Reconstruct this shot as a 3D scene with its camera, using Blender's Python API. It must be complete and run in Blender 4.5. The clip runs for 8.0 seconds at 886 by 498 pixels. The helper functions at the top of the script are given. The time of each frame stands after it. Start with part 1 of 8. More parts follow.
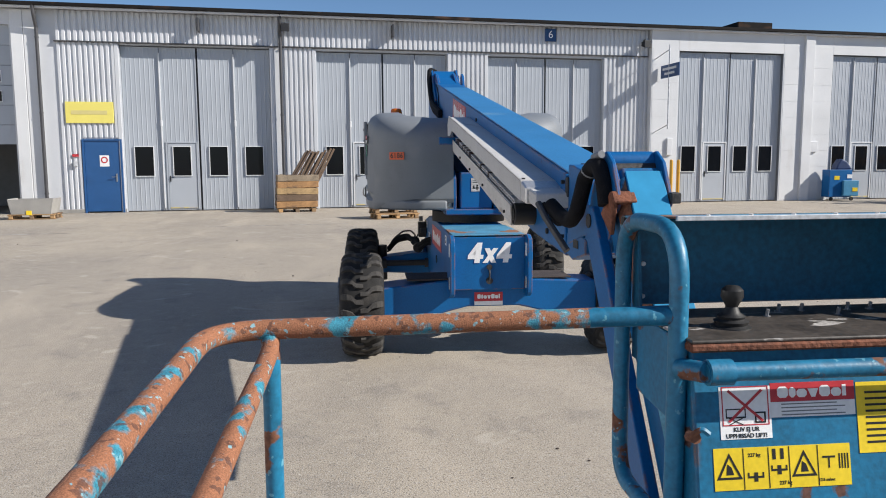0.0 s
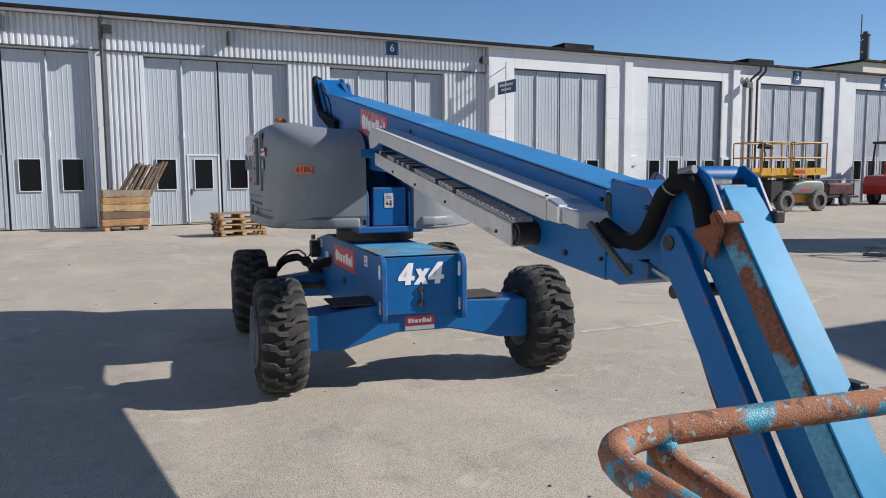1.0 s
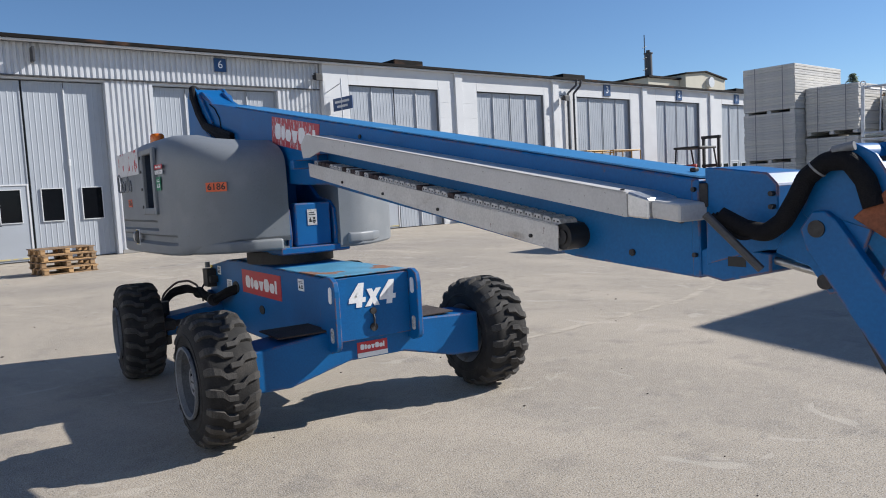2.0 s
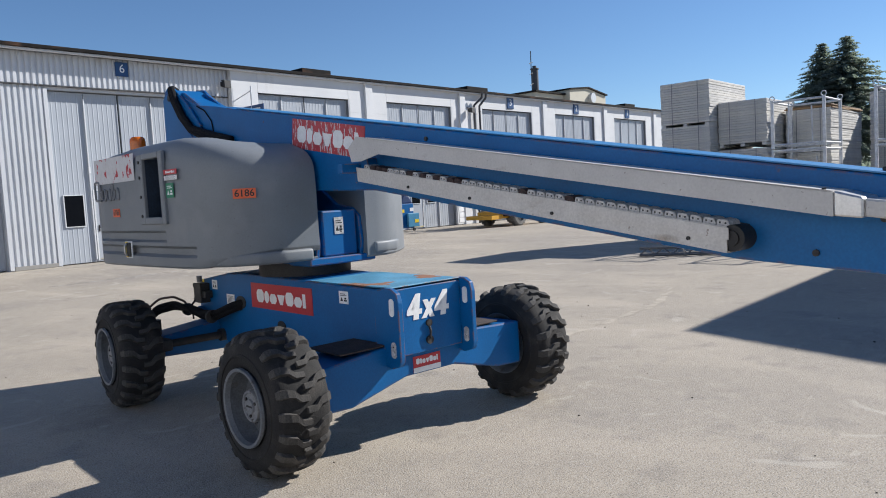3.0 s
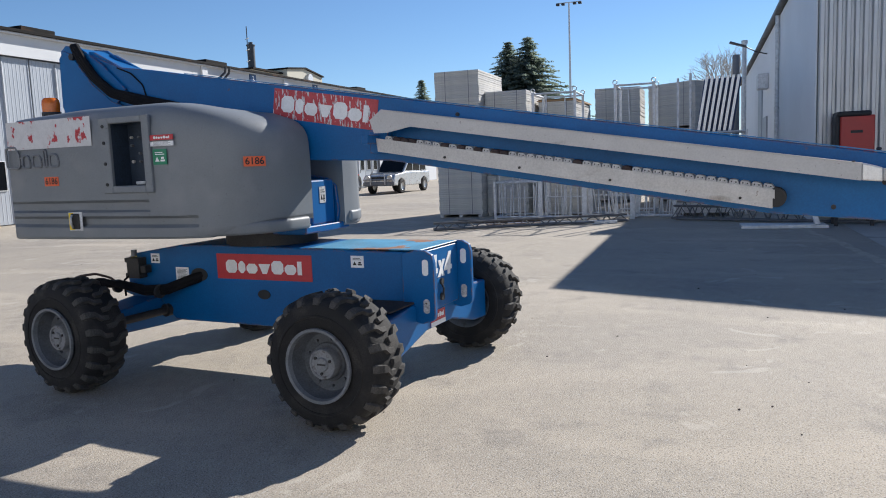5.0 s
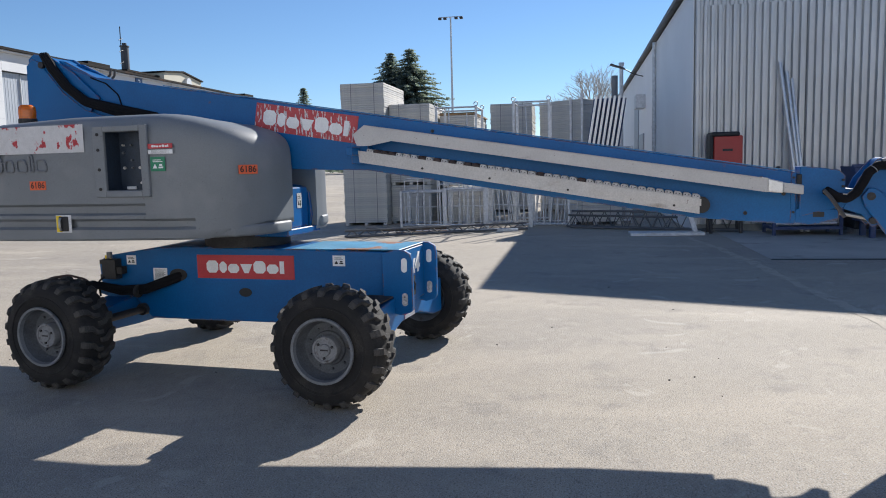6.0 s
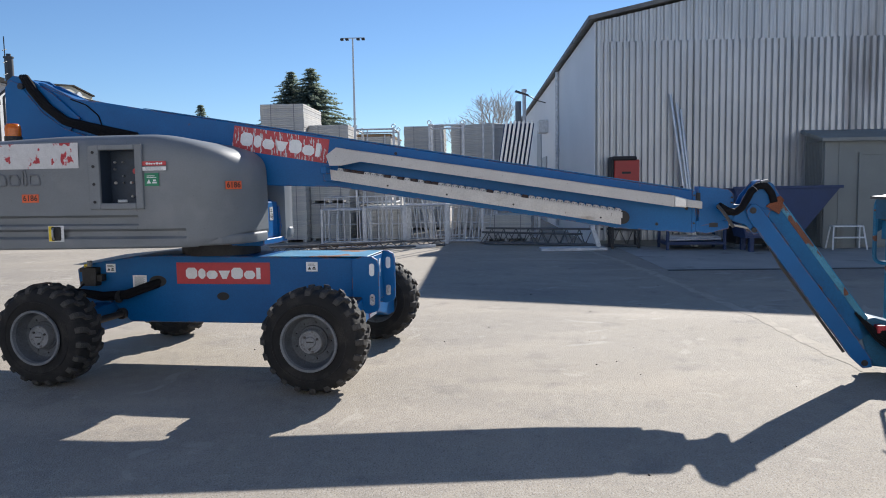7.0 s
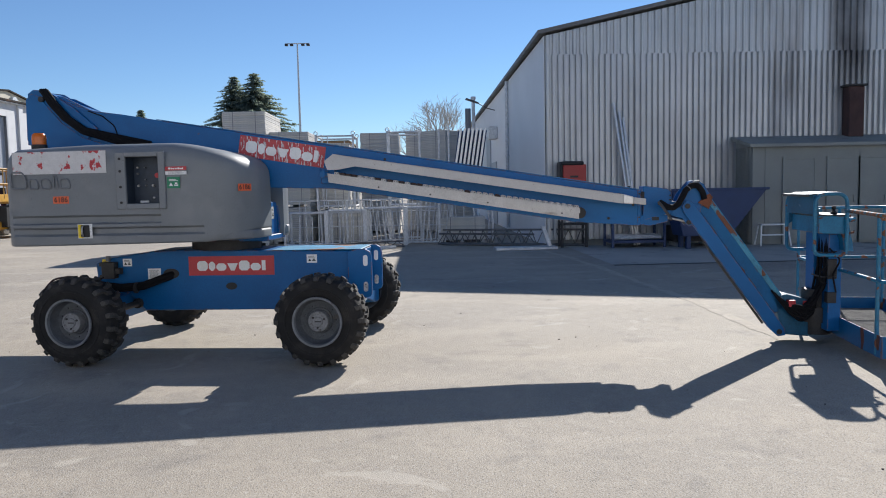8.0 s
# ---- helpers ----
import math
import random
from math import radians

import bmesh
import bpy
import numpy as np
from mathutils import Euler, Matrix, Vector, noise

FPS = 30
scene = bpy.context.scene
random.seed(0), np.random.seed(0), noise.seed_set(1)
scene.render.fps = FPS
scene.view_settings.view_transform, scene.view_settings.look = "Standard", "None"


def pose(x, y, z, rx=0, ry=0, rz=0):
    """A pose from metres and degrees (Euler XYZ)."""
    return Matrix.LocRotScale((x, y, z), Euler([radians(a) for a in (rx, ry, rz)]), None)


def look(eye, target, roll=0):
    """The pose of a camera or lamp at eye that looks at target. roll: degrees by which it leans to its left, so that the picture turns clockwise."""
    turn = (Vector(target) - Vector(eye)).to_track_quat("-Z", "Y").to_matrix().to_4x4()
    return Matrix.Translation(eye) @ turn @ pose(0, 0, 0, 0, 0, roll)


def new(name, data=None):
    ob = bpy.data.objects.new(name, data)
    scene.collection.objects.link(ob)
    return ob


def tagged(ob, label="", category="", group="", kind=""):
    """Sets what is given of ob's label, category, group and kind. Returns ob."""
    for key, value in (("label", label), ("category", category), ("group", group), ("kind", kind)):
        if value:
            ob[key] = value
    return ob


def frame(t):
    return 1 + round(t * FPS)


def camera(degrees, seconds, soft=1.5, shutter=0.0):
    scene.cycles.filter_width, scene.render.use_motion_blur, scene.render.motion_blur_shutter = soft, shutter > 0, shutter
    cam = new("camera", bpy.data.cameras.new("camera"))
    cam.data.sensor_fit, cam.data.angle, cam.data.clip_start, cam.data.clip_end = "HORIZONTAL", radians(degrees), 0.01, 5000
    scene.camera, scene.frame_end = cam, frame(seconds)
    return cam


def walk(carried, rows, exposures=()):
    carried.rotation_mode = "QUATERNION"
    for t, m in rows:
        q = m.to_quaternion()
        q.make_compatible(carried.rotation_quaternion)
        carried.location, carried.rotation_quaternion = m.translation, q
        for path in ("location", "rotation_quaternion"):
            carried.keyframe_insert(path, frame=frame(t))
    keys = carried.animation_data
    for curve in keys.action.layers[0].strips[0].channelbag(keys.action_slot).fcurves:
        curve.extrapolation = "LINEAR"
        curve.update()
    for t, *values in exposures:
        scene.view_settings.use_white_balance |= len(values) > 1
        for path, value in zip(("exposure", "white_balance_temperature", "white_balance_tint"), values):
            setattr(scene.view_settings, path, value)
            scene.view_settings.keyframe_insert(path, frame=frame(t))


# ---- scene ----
cam = camera(61.3, 8.0, soft=1.0)
PATH = [
    (0, (1.240, 0.828, 1.502), (1.666, 2.768, 1.271), -0.3),
    (0.5, (0.929, 1.150, 1.518), (1.503, 3.057, 1.330), 1.3),
    (1, (0.641, 1.464, 1.515), (1.510, 3.254, 1.316), -0.4),
    (1.5, (0.424, 1.853, 1.501), (1.541, 3.500, 1.302), -2.4),
    (1.7, (0.304, 2.029, 1.464), (1.492, 3.627, 1.281), -2.7),
    (2.8, (-0.384, 2.992, 1.494), (1.059, 4.370, 1.347), -3.3),
    (3, (-0.514, 3.175, 1.486), (0.977, 4.500, 1.338), -3.2),
    (3.5, (-0.834, 3.573, 1.480), (0.773, 4.752, 1.320), -3.1),
    (4, (-1.131, 3.989, 1.498), (0.583, 5.000, 1.303), -2.8),
    (4.5, (-1.506, 4.324, 1.500), (0.298, 5.158, 1.274), -2.6),
    (6, (-2.722, 5.026, 1.543), (-0.766, 5.382, 1.324), -1.4),
    (6.5, (-3.141, 5.251, 1.523), (-1.164, 5.470, 1.315), -1.0),
    (7, (-3.621, 5.387, 1.533), (-1.630, 5.479, 1.362), -0.9),
    (7.5, (-4.096, 5.579, 1.518), (-2.102, 5.583, 1.363), -1.1),
    (8, (-4.598, 5.710, 1.500), (-2.606, 5.657, 1.341), -1.2),
]
walk(cam, [(t, look(eye, target, roll)) for t, eye, target, roll in PATH],
     exposures=[(0, 0.64, 6250, 10), (0.5, 0.62, 6140, 10), (1.5, 0.62, 6070, 10), (3, 0.66, 6010, 10), (6.5, 0.75, 6050, 10), (7.5, 0.70, 6050, 10), (8, 0.65, 6050, 10)])

# ---- world, sun, exposure ----
SUN = Vector((1.44, -0.655, 1.0))
world = bpy.data.worlds.new("sky_world")
scene.world = world
world.use_nodes = True
wn = world.node_tree.nodes
wl = world.node_tree.links
sky = wn.new("ShaderNodeTexSky")
sky.sky_type = "NISHITA"
sky.sun_disc = False
sky.sun_elevation = math.asin(SUN.normalized().z)
sky.sun_rotation = math.atan2(SUN.x, SUN.y)
sky.altitude = 900
sky.air_density, sky.dust_density, sky.ozone_density = 1.0, 0.0, 5.0
wl.new(sky.outputs[0], wn["Background"].inputs[0])
wn["Background"].inputs[1].default_value = 0.066
sun_data = bpy.data.lights.new("sun", "SUN")
sun_data.energy, sun_data.angle, sun_data.color = 4.4, radians(0.53), (1.0, 0.925, 0.82)
sun_lamp = new("sun", sun_data)
sun_lamp.matrix_world = look(SUN * 30, (0, 0, 0))


# ---- materials ----
def mat(name, col, rough=0.5, metal=0.0, var=0.12, scale=6.0, fine=90.0, bump=0.05, wear=None, spec=0.5, coat=0.0, island=0.0):
    """A surface with mottling at two scales, fine relief and, if given, wear: (colour, scale, threshold, softness, stretch)."""
    m = bpy.data.materials.new(name)
    m.use_nodes = True
    n, l = m.node_tree.nodes, m.node_tree.links
    bsdf = n["Principled BSDF"]
    bsdf.inputs["Roughness"].default_value = rough
    bsdf.inputs["Metallic"].default_value = metal
    bsdf.inputs["Specular IOR Level"].default_value = spec
    bsdf.inputs["Coat Weight"].default_value = coat
    tc = n.new("ShaderNodeTexCoord")

    def nz(sc, detail=4.0, stretch=None):
        t = n.new("ShaderNodeTexNoise")
        t.inputs["Scale"].default_value = sc
        t.inputs["Detail"].default_value = detail
        if stretch:
            mp = n.new("ShaderNodeMapping")
            mp.inputs["Scale"].default_value = stretch
            l.new(tc.outputs["Object"], mp.inputs[0])
            l.new(mp.outputs[0], t.inputs[0])
        else:
            l.new(tc.outputs["Object"], t.inputs[0])
        return t.outputs[0]

    def ramp(src, a, b):
        r = n.new("ShaderNodeMapRange")
        r.inputs[1].default_value, r.inputs[2].default_value = a, b
        l.new(src, r.inputs[0])
        return r.outputs[0]

    def mix(fac, a, b, kind="MIX"):
        x = n.new("ShaderNodeMix")
        x.data_type, x.blend_type = "RGBA", kind
        for sock, val in ((x.inputs[0], fac), (x.inputs[6], a), (x.inputs[7], b)):
            if isinstance(val, (int, float)):
                sock.default_value = val
            elif isinstance(val, tuple):
                sock.default_value = (*val[:3], 1)
            else:
                l.new(val, sock)
        return x.outputs[2]

    big, small = nz(scale), nz(fine, 3.0)
    dark = tuple(c * (1 - 2.2 * var) for c in col)
    lite = tuple(min(1, c * (1 + 1.6 * var)) for c in col)
    c = mix(ramp(big, 0.3, 0.7), dark, lite)
    c = mix(0.5, c, mix(ramp(small, 0.3, 0.7), dark, lite))
    if island:
        oi = n.new("ShaderNodeObjectInfo")
        c = mix(island, c, mix(oi.outputs["Random"], tuple(k * q for k, q in zip(col, (0.42, 0.46, 0.55))), tuple(min(1, k * q) for k, q in zip(col, (1.5, 1.4, 1.1)))))
    rough_src = None
    if wear:
        wc, ws, th, soft, stretch = wear
        w = ramp(nz(ws, 8.0, stretch), th, th + soft)
        c = mix(w, c, mix(ramp(small, 0.3, 0.7), tuple(k * 0.6 for k in wc), tuple(k * 1.25 for k in wc)))
        rr = n.new("ShaderNodeMapRange")
        rr.inputs[3].default_value, rr.inputs[4].default_value = rough, 0.85
        l.new(w, rr.inputs[0])
        rough_src = rr.outputs[0]
        if metal:
            mm = n.new("ShaderNodeMapRange")
            mm.inputs[3].default_value, mm.inputs[4].default_value = metal, 0.0
            l.new(w, mm.inputs[0])
            l.new(mm.outputs[0], bsdf.inputs["Metallic"])
    if rough_src is None:
        rr = n.new("ShaderNodeMapRange")
        rr.inputs[3].default_value, rr.inputs[4].default_value = max(0.02, rough - 0.1), min(1, rough + 0.1)
        l.new(big, rr.inputs[0])
        rough_src = rr.outputs[0]
    l.new(rough_src, bsdf.inputs["Roughness"])
    l.new(c, bsdf.inputs["Base Color"])
    if bump:
        bp = n.new("ShaderNodeBump")
        bp.inputs["Strength"].default_value = bump
        bp.inputs["Distance"].default_value = 0.01
        l.new(small, bp.inputs["Height"])
        l.new(bp.outputs[0], bsdf.inputs["Normal"])
    return m


M_BLUE = mat("blue_paint", (0.004, 0.112, 0.325), 0.45, spec=0.35, var=0.1, scale=3, bump=0.02, wear=((0.16, 0.08, 0.05), 5.5, 0.76, 0.04, None))
M_BLUE_WORN = mat("blue_paint_worn", (0.006, 0.115, 0.285), 0.5, spec=0.3, var=0.14, scale=4, bump=0.05, wear=((0.13, 0.055, 0.04), 4.2, 0.60, 0.015, (1, 1, 0.6)))
M_BLUE_TOP = mat("blue_paint_faded", (0.09, 0.29, 0.45), 0.5, var=0.2, scale=5, bump=0.04, wear=((0.27, 0.13, 0.075), 3.4, 0.60, 0.03, None))
M_RAIL = mat("rusty_rail_paint", (0.05, 0.25, 0.34), 0.5, var=0.35, scale=26, fine=420, bump=0.25, wear=((0.31, 0.13, 0.065), 22.0, 0.405, 0.06, None))
M_RAIL_BLUE = mat("rail_paint", (0.016, 0.165, 0.295), 0.45, var=0.2, scale=8, bump=0.08, wear=((0.19, 0.08, 0.045), 9.0, 0.575, 0.02, None))
M_RUST = mat("rusty_steel", (0.20, 0.07, 0.035), 0.85, var=0.25, scale=14, bump=0.4)
M_COVER = mat("grey_cover_plastic", (0.19, 0.205, 0.22), 0.5, var=0.08, scale=2.5, fine=160, bump=0.03, wear=((0.2, 0.2, 0.2), 3.0, 0.62, 0.25, (1, 1, 0.3)))
M_TYRE = mat("tyre_rubber", (0.013, 0.0125, 0.0125), 0.85, var=0.2, scale=9, fine=120, bump=0.3, wear=((0.048, 0.043, 0.038), 6.0, 0.5, 0.25, None))
M_TREAD = mat("dusty_tread_rubber", (0.048, 0.045, 0.042), 0.85, var=0.2, scale=9, fine=120, bump=0.3, wear=((0.115, 0.105, 0.093), 5.0, 0.46, 0.2, None))
M_RIM = mat("grey_rim_paint", (0.17, 0.18, 0.195), 0.5, var=0.15, scale=12, bump=0.05, wear=((0.08, 0.06, 0.05), 11.0, 0.6, 0.15, None))
M_DISC = mat("dark_dusty_rim_disc", (0.095, 0.103, 0.115), 0.7, var=0.2, scale=12, bump=0.05, wear=((0.10, 0.09, 0.08), 9.0, 0.55, 0.15, None))
M_HUB = mat("light_grey_hub", (0.22, 0.225, 0.235), 0.5, var=0.15, scale=25, bump=0.05, wear=((0.10, 0.09, 0.08), 18.0, 0.6, 0.1, None))
M_DUCT = mat("sooty_brown_duct", (0.075, 0.04, 0.035), 0.85, var=0.25, scale=3, bump=0.2)
M_STEP = mat("brown_step_plate", (0.055, 0.04, 0.035), 0.9, var=0.3, scale=14, bump=0.4)
M_GRATE = mat("dull_grating_steel", (0.17, 0.165, 0.16), 0.7, metal=0.2, var=0.25, scale=10, bump=0.1)
M_PANELTOP = mat("scratched_black_panel", (0.075, 0.064, 0.055), 0.45, var=0.3, scale=18, bump=0.05, wear=((0.40, 0.38, 0.36), 26.0, 0.615, 0.03, (1, 0.4, 1)))
M_HOOD = mat("scratched_dark_blue_paint", (0.006, 0.095, 0.185), 0.5, var=0.22, scale=5, bump=0.05, wear=((0.20, 0.28, 0.33), 9.0, 0.69, 0.01, (1, 0.35, 1.6)))
M_CONSOLE = mat("grimy_blue_paint", (0.008, 0.15, 0.29), 0.5, var=0.2, scale=6, bump=0.05, wear=((0.12, 0.055, 0.04), 8.0, 0.66, 0.02, None))
M_BLACK = mat("black_plastic", (0.015, 0.015, 0.016), 0.55, var=0.15, scale=20, bump=0.1)
M_DARK = mat("greasy_dark_steel", (0.03, 0.028, 0.028), 0.6, var=0.3, scale=15, bump=0.2)
M_HOSE = mat("black_hose_sleeve", (0.008, 0.008, 0.010), 0.8, var=0.2, scale=30, fine=220, bump=0.4, spec=0.2)
M_TRAY = mat("dusty_white_tray", (0.55, 0.54, 0.525), 0.55, var=0.06, scale=5, bump=0.05, wear=((0.28, 0.24, 0.20), 6.0, 0.63, 0.14, (0.35, 1, 1)))
M_TRAYLOW = mat("scuffed_white_tray", (0.60, 0.58, 0.55), 0.55, var=0.1, scale=5, bump=0.05, wear=((0.36, 0.30, 0.24), 6.0, 0.64, 0.12, (0.35, 1, 1)))
M_LINKDARK = mat("rusty_track_link", (0.055, 0.032, 0.03), 0.7, var=0.3, scale=30, bump=0.1)
M_CHAIN = mat("cable_track_link", (0.52, 0.51, 0.50), 0.5, var=0.25, scale=40, bump=0.1, wear=((0.09, 0.05, 0.045), 30.0, 0.62, 0.03, None))
M_STEEL = mat("bare_steel", (0.45, 0.45, 0.45), 0.35, metal=0.9, var=0.12, scale=20, bump=0.1)
M_GALV = mat("galvanised_steel", (0.62, 0.63, 0.64), 0.45, metal=0.3, var=0.18, scale=10, bump=0.1)
M_ALU = mat("aluminium", (0.62, 0.62, 0.62), 0.35, metal=0.7, var=0.1, scale=10, bump=0.05)
M_RED = mat("red_sticker", (0.50, 0.035, 0.045), 0.4, var=0.06, scale=20, bump=0.0)
M_WHITEWORN = mat("torn_white_sticker", (0.62, 0.61, 0.61), 0.5, var=0.06, scale=20, bump=0.0, wear=((0.5, 0.06, 0.07), 12.0, 0.545, 0.03, (1, 1, 0.8)))
M_REDWORN = mat("red_sticker_torn", (0.48, 0.05, 0.06), 0.45, var=0.1, scale=20, bump=0.0, wear=((0.62, 0.58, 0.59), 60.0, 0.57, 0.02, (1, 1, 0.25)))
M_WHITE = mat("white_sticker", (0.84, 0.84, 0.84), 0.45, var=0.05, scale=15, bump=0.0)
M_YELLOW = mat("yellow_sticker", (0.82, 0.60, 0.02), 0.45, var=0.06, scale=12, bump=0.0)
M_INK = mat("black_print", (0.012, 0.012, 0.012), 0.5, var=0.05, bump=0.0)
M_ORANGE = mat("orange_lens", (0.62, 0.14, 0.01), 0.2, var=0.1, scale=20, bump=0.0)
M_ORANGE_INK = mat("orange_red_number", (0.75, 0.13, 0.04), 0.5, var=0.05, bump=0.0)
M_GREEN = mat("green_sticker", (0.02, 0.22, 0.11), 0.45, var=0.05, bump=0.0)
M_GLASS = mat("dark_window_glass", (0.006, 0.007, 0.009), 0.10, var=0.05, bump=0.0, spec=0.18)
M_SHEET = mat("white_profiled_sheet", (0.57, 0.585, 0.61), 0.5, var=0.04, scale=1.2, bump=0.02, wear=((0.45, 0.44, 0.42), 1.6, 0.66, 0.2, (1, 1, 0.25)))
M_RENDERW = mat("white_painted_masonry", (0.64, 0.65, 0.66), 0.75, var=0.05, scale=1.0, fine=40, bump=0.2, wear=((0.5, 0.48, 0.45), 1.3, 0.64, 0.2, (1, 1, 0.3)))
M_DOOR = mat("grey_door_sheet", (0.385, 0.415, 0.455), 0.45, var=0.04, scale=1.5, bump=0.02, wear=((0.3, 0.31, 0.33), 1.8, 0.66, 0.2, (1, 1, 0.2)))
M_DOORFRAME = mat("white_door_frame", (0.66, 0.67, 0.68), 0.5, var=0.05, scale=4, bump=0.02)
M_JAMB = mat("dark_grey_jamb", (0.17, 0.18, 0.195), 0.55, var=0.08, scale=5, bump=0.03)
M_BLUEDOOR = mat("blue_steel_door", (0.018, 0.085, 0.24), 0.45, var=0.07, scale=4, bump=0.02)
M_ROOF = mat("dark_roof_edge", (0.014, 0.0125, 0.012), 0.8, var=0.3, scale=3, bump=0.1, spec=0.15, wear=((0.10, 0.055, 0.035), 2.2, 0.60, 0.1, (0.4, 1, 1)))
M_PIPE = mat("dark_downpipe", (0.06, 0.06, 0.065), 0.5, var=0.15, scale=8, bump=0.03)
M_SIGNBLUE = mat("blue_sign", (0.018, 0.06, 0.17), 0.4, var=0.05, bump=0.0)
M_CONCRETE = mat("grey_concrete", (0.30, 0.29, 0.27), 0.85, var=0.12, scale=3, fine=50, bump=0.3)
M_WOOD = mat("weathered_wood", (0.34, 0.22, 0.12), 0.75, var=0.2, scale=6, fine=60, bump=0.2, island=0.8)
M_WOODGREY = mat("grey_brown_board", (0.12, 0.08, 0.058), 0.8, var=0.25, scale=6, fine=60, bump=0.2, island=0.5)
M_PANEL = mat("dirty_grey_panel_stack", (0.56, 0.545, 0.515), 0.7, var=0.10, scale=3, fine=40, bump=0.15, island=0.15)
M_GABLE = mat("grey_green_profiled_sheet", (0.56, 0.565, 0.56), 0.38, metal=0.35, var=0.1, scale=0.8, bump=0.03, wear=((0.30, 0.27, 0.24), 1.2, 0.62, 0.2, (1, 1, 0.15)))
M_WHITEWALL = mat("white_plain_wall", (0.80, 0.81, 0.82), 0.6, var=0.04, scale=0.6, bump=0.05)
M_SHED = mat("grey_steel_shed", (0.27, 0.28, 0.26), 0.6, var=0.1, scale=1.2, bump=0.05, wear=((0.15, 0.12, 0.1), 1.6, 0.63, 0.2, (1, 1, 0.2)))
M_SKIP = mat("dark_blue_skip", (0.02, 0.045, 0.13), 0.5, var=0.15, scale=3, bump=0.1)
M_REDPAINT = mat("red_machine_paint", (0.42, 0.03, 0.025), 0.4, var=0.08, scale=3, bump=0.02)
M_YELPAINT = mat("yellow_machine_paint", (0.62, 0.33, 0.03), 0.42, var=0.1, scale=4, bump=0.03)
M_SILVER = mat("silver_car_paint", (0.52, 0.53, 0.54), 0.28, metal=0.5, var=0.04, scale=3, bump=0.0, coat=0.5)
M_BEIGE = mat("beige_render", (0.52, 0.49, 0.40), 0.75, var=0.05, scale=0.5, bump=0.05)
M_BARK = mat("bark", (0.11, 0.08, 0.06), 0.9, var=0.25, scale=3, bump=0.3)
# needle green is lightened: distance haze is put into the colour
M_NEEDLE = mat("spruce_needles", (0.13, 0.155, 0.135), 0.8, var=0.3, scale=0.4, bump=0.0)
def see_through(m, col, share):
    """Thin leaves that let part of the light through."""
    n, l = m.node_tree.nodes, m.node_tree.links
    tr, mx = n.new("ShaderNodeBsdfTranslucent"), n.new("ShaderNodeMixShader")
    tr.inputs[0].default_value = (*col, 1)
    mx.inputs[0].default_value = share
    l.new(n["Principled BSDF"].outputs[0], mx.inputs[1])
    l.new(tr.outputs[0], mx.inputs[2])
    l.new(mx.outputs[0], n["Material Output"].inputs[0])


see_through(M_NEEDLE, (0.24, 0.29, 0.22), 0.55)
M_TWIG = mat("bare_twigs", (0.52, 0.49, 0.46), 0.85, var=0.2, scale=2, bump=0.0)


def speckle(m, scale, lo, hi, col, strength, detail=5.0, relief=0.0):
    """Small flakes of another colour over a finished surface."""
    n, l = m.node_tree.nodes, m.node_tree.links
    bsdf = n["Principled BSDF"]
    old = bsdf.inputs["Base Color"].links[0].from_socket
    tc, tex, rg, mx = n.new("ShaderNodeTexCoord"), n.new("ShaderNodeTexNoise"), n.new("ShaderNodeMapRange"), n.new("ShaderNodeMix")
    tex.inputs["Scale"].default_value, tex.inputs["Detail"].default_value = scale, detail
    rg.inputs[1].default_value, rg.inputs[2].default_value, rg.inputs[4].default_value = lo, hi, strength
    mx.data_type = "RGBA"
    mx.inputs[7].default_value = (*col, 1)
    l.new(tc.outputs["Object"], tex.inputs[0])
    l.new(tex.outputs[0], rg.inputs[0])
    l.new(rg.outputs[0], mx.inputs[0])
    l.new(old, mx.inputs[6])
    l.new(mx.outputs[2], bsdf.inputs["Base Color"])


def edge_wear(m, radius, col, scale=11.0, lo=0.46, hi=0.53):
    """Paint chipped to bare rusty metal in patches along sharp edges."""
    n, l = m.node_tree.nodes, m.node_tree.links
    bsdf = n["Principled BSDF"]
    old = bsdf.inputs["Base Color"].links[0].from_socket
    bev, geo, dot = n.new("ShaderNodeBevel"), n.new("ShaderNodeNewGeometry"), n.new("ShaderNodeVectorMath")
    bev.samples = 4
    bev.inputs["Radius"].default_value = radius
    dot.operation = "DOT_PRODUCT"
    l.new(bev.outputs[0], dot.inputs[0])
    l.new(geo.outputs["Normal"], dot.inputs[1])
    edge, tc, tex, rg, both, mx = [n.new(k) for k in ("ShaderNodeMapRange", "ShaderNodeTexCoord", "ShaderNodeTexNoise", "ShaderNodeMapRange", "ShaderNodeMath", "ShaderNodeMix")]
    edge.inputs[1].default_value, edge.inputs[2].default_value = 0.997, 0.94
    l.new(dot.outputs["Value"], edge.inputs[0])
    tex.inputs["Scale"].default_value, tex.inputs["Detail"].default_value = scale, 7.0
    l.new(tc.outputs["Object"], tex.inputs[0])
    rg.inputs[1].default_value, rg.inputs[2].default_value = lo, hi
    l.new(tex.outputs[0], rg.inputs[0])
    both.operation = "MULTIPLY"
    l.new(edge.outputs[0], both.inputs[0])
    l.new(rg.outputs[0], both.inputs[1])
    mx.data_type = "RGBA"
    mx.inputs[7].default_value = (*col, 1)
    l.new(both.outputs[0], mx.inputs[0])
    l.new(old, mx.inputs[6])
    l.new(mx.outputs[2], bsdf.inputs["Base Color"])


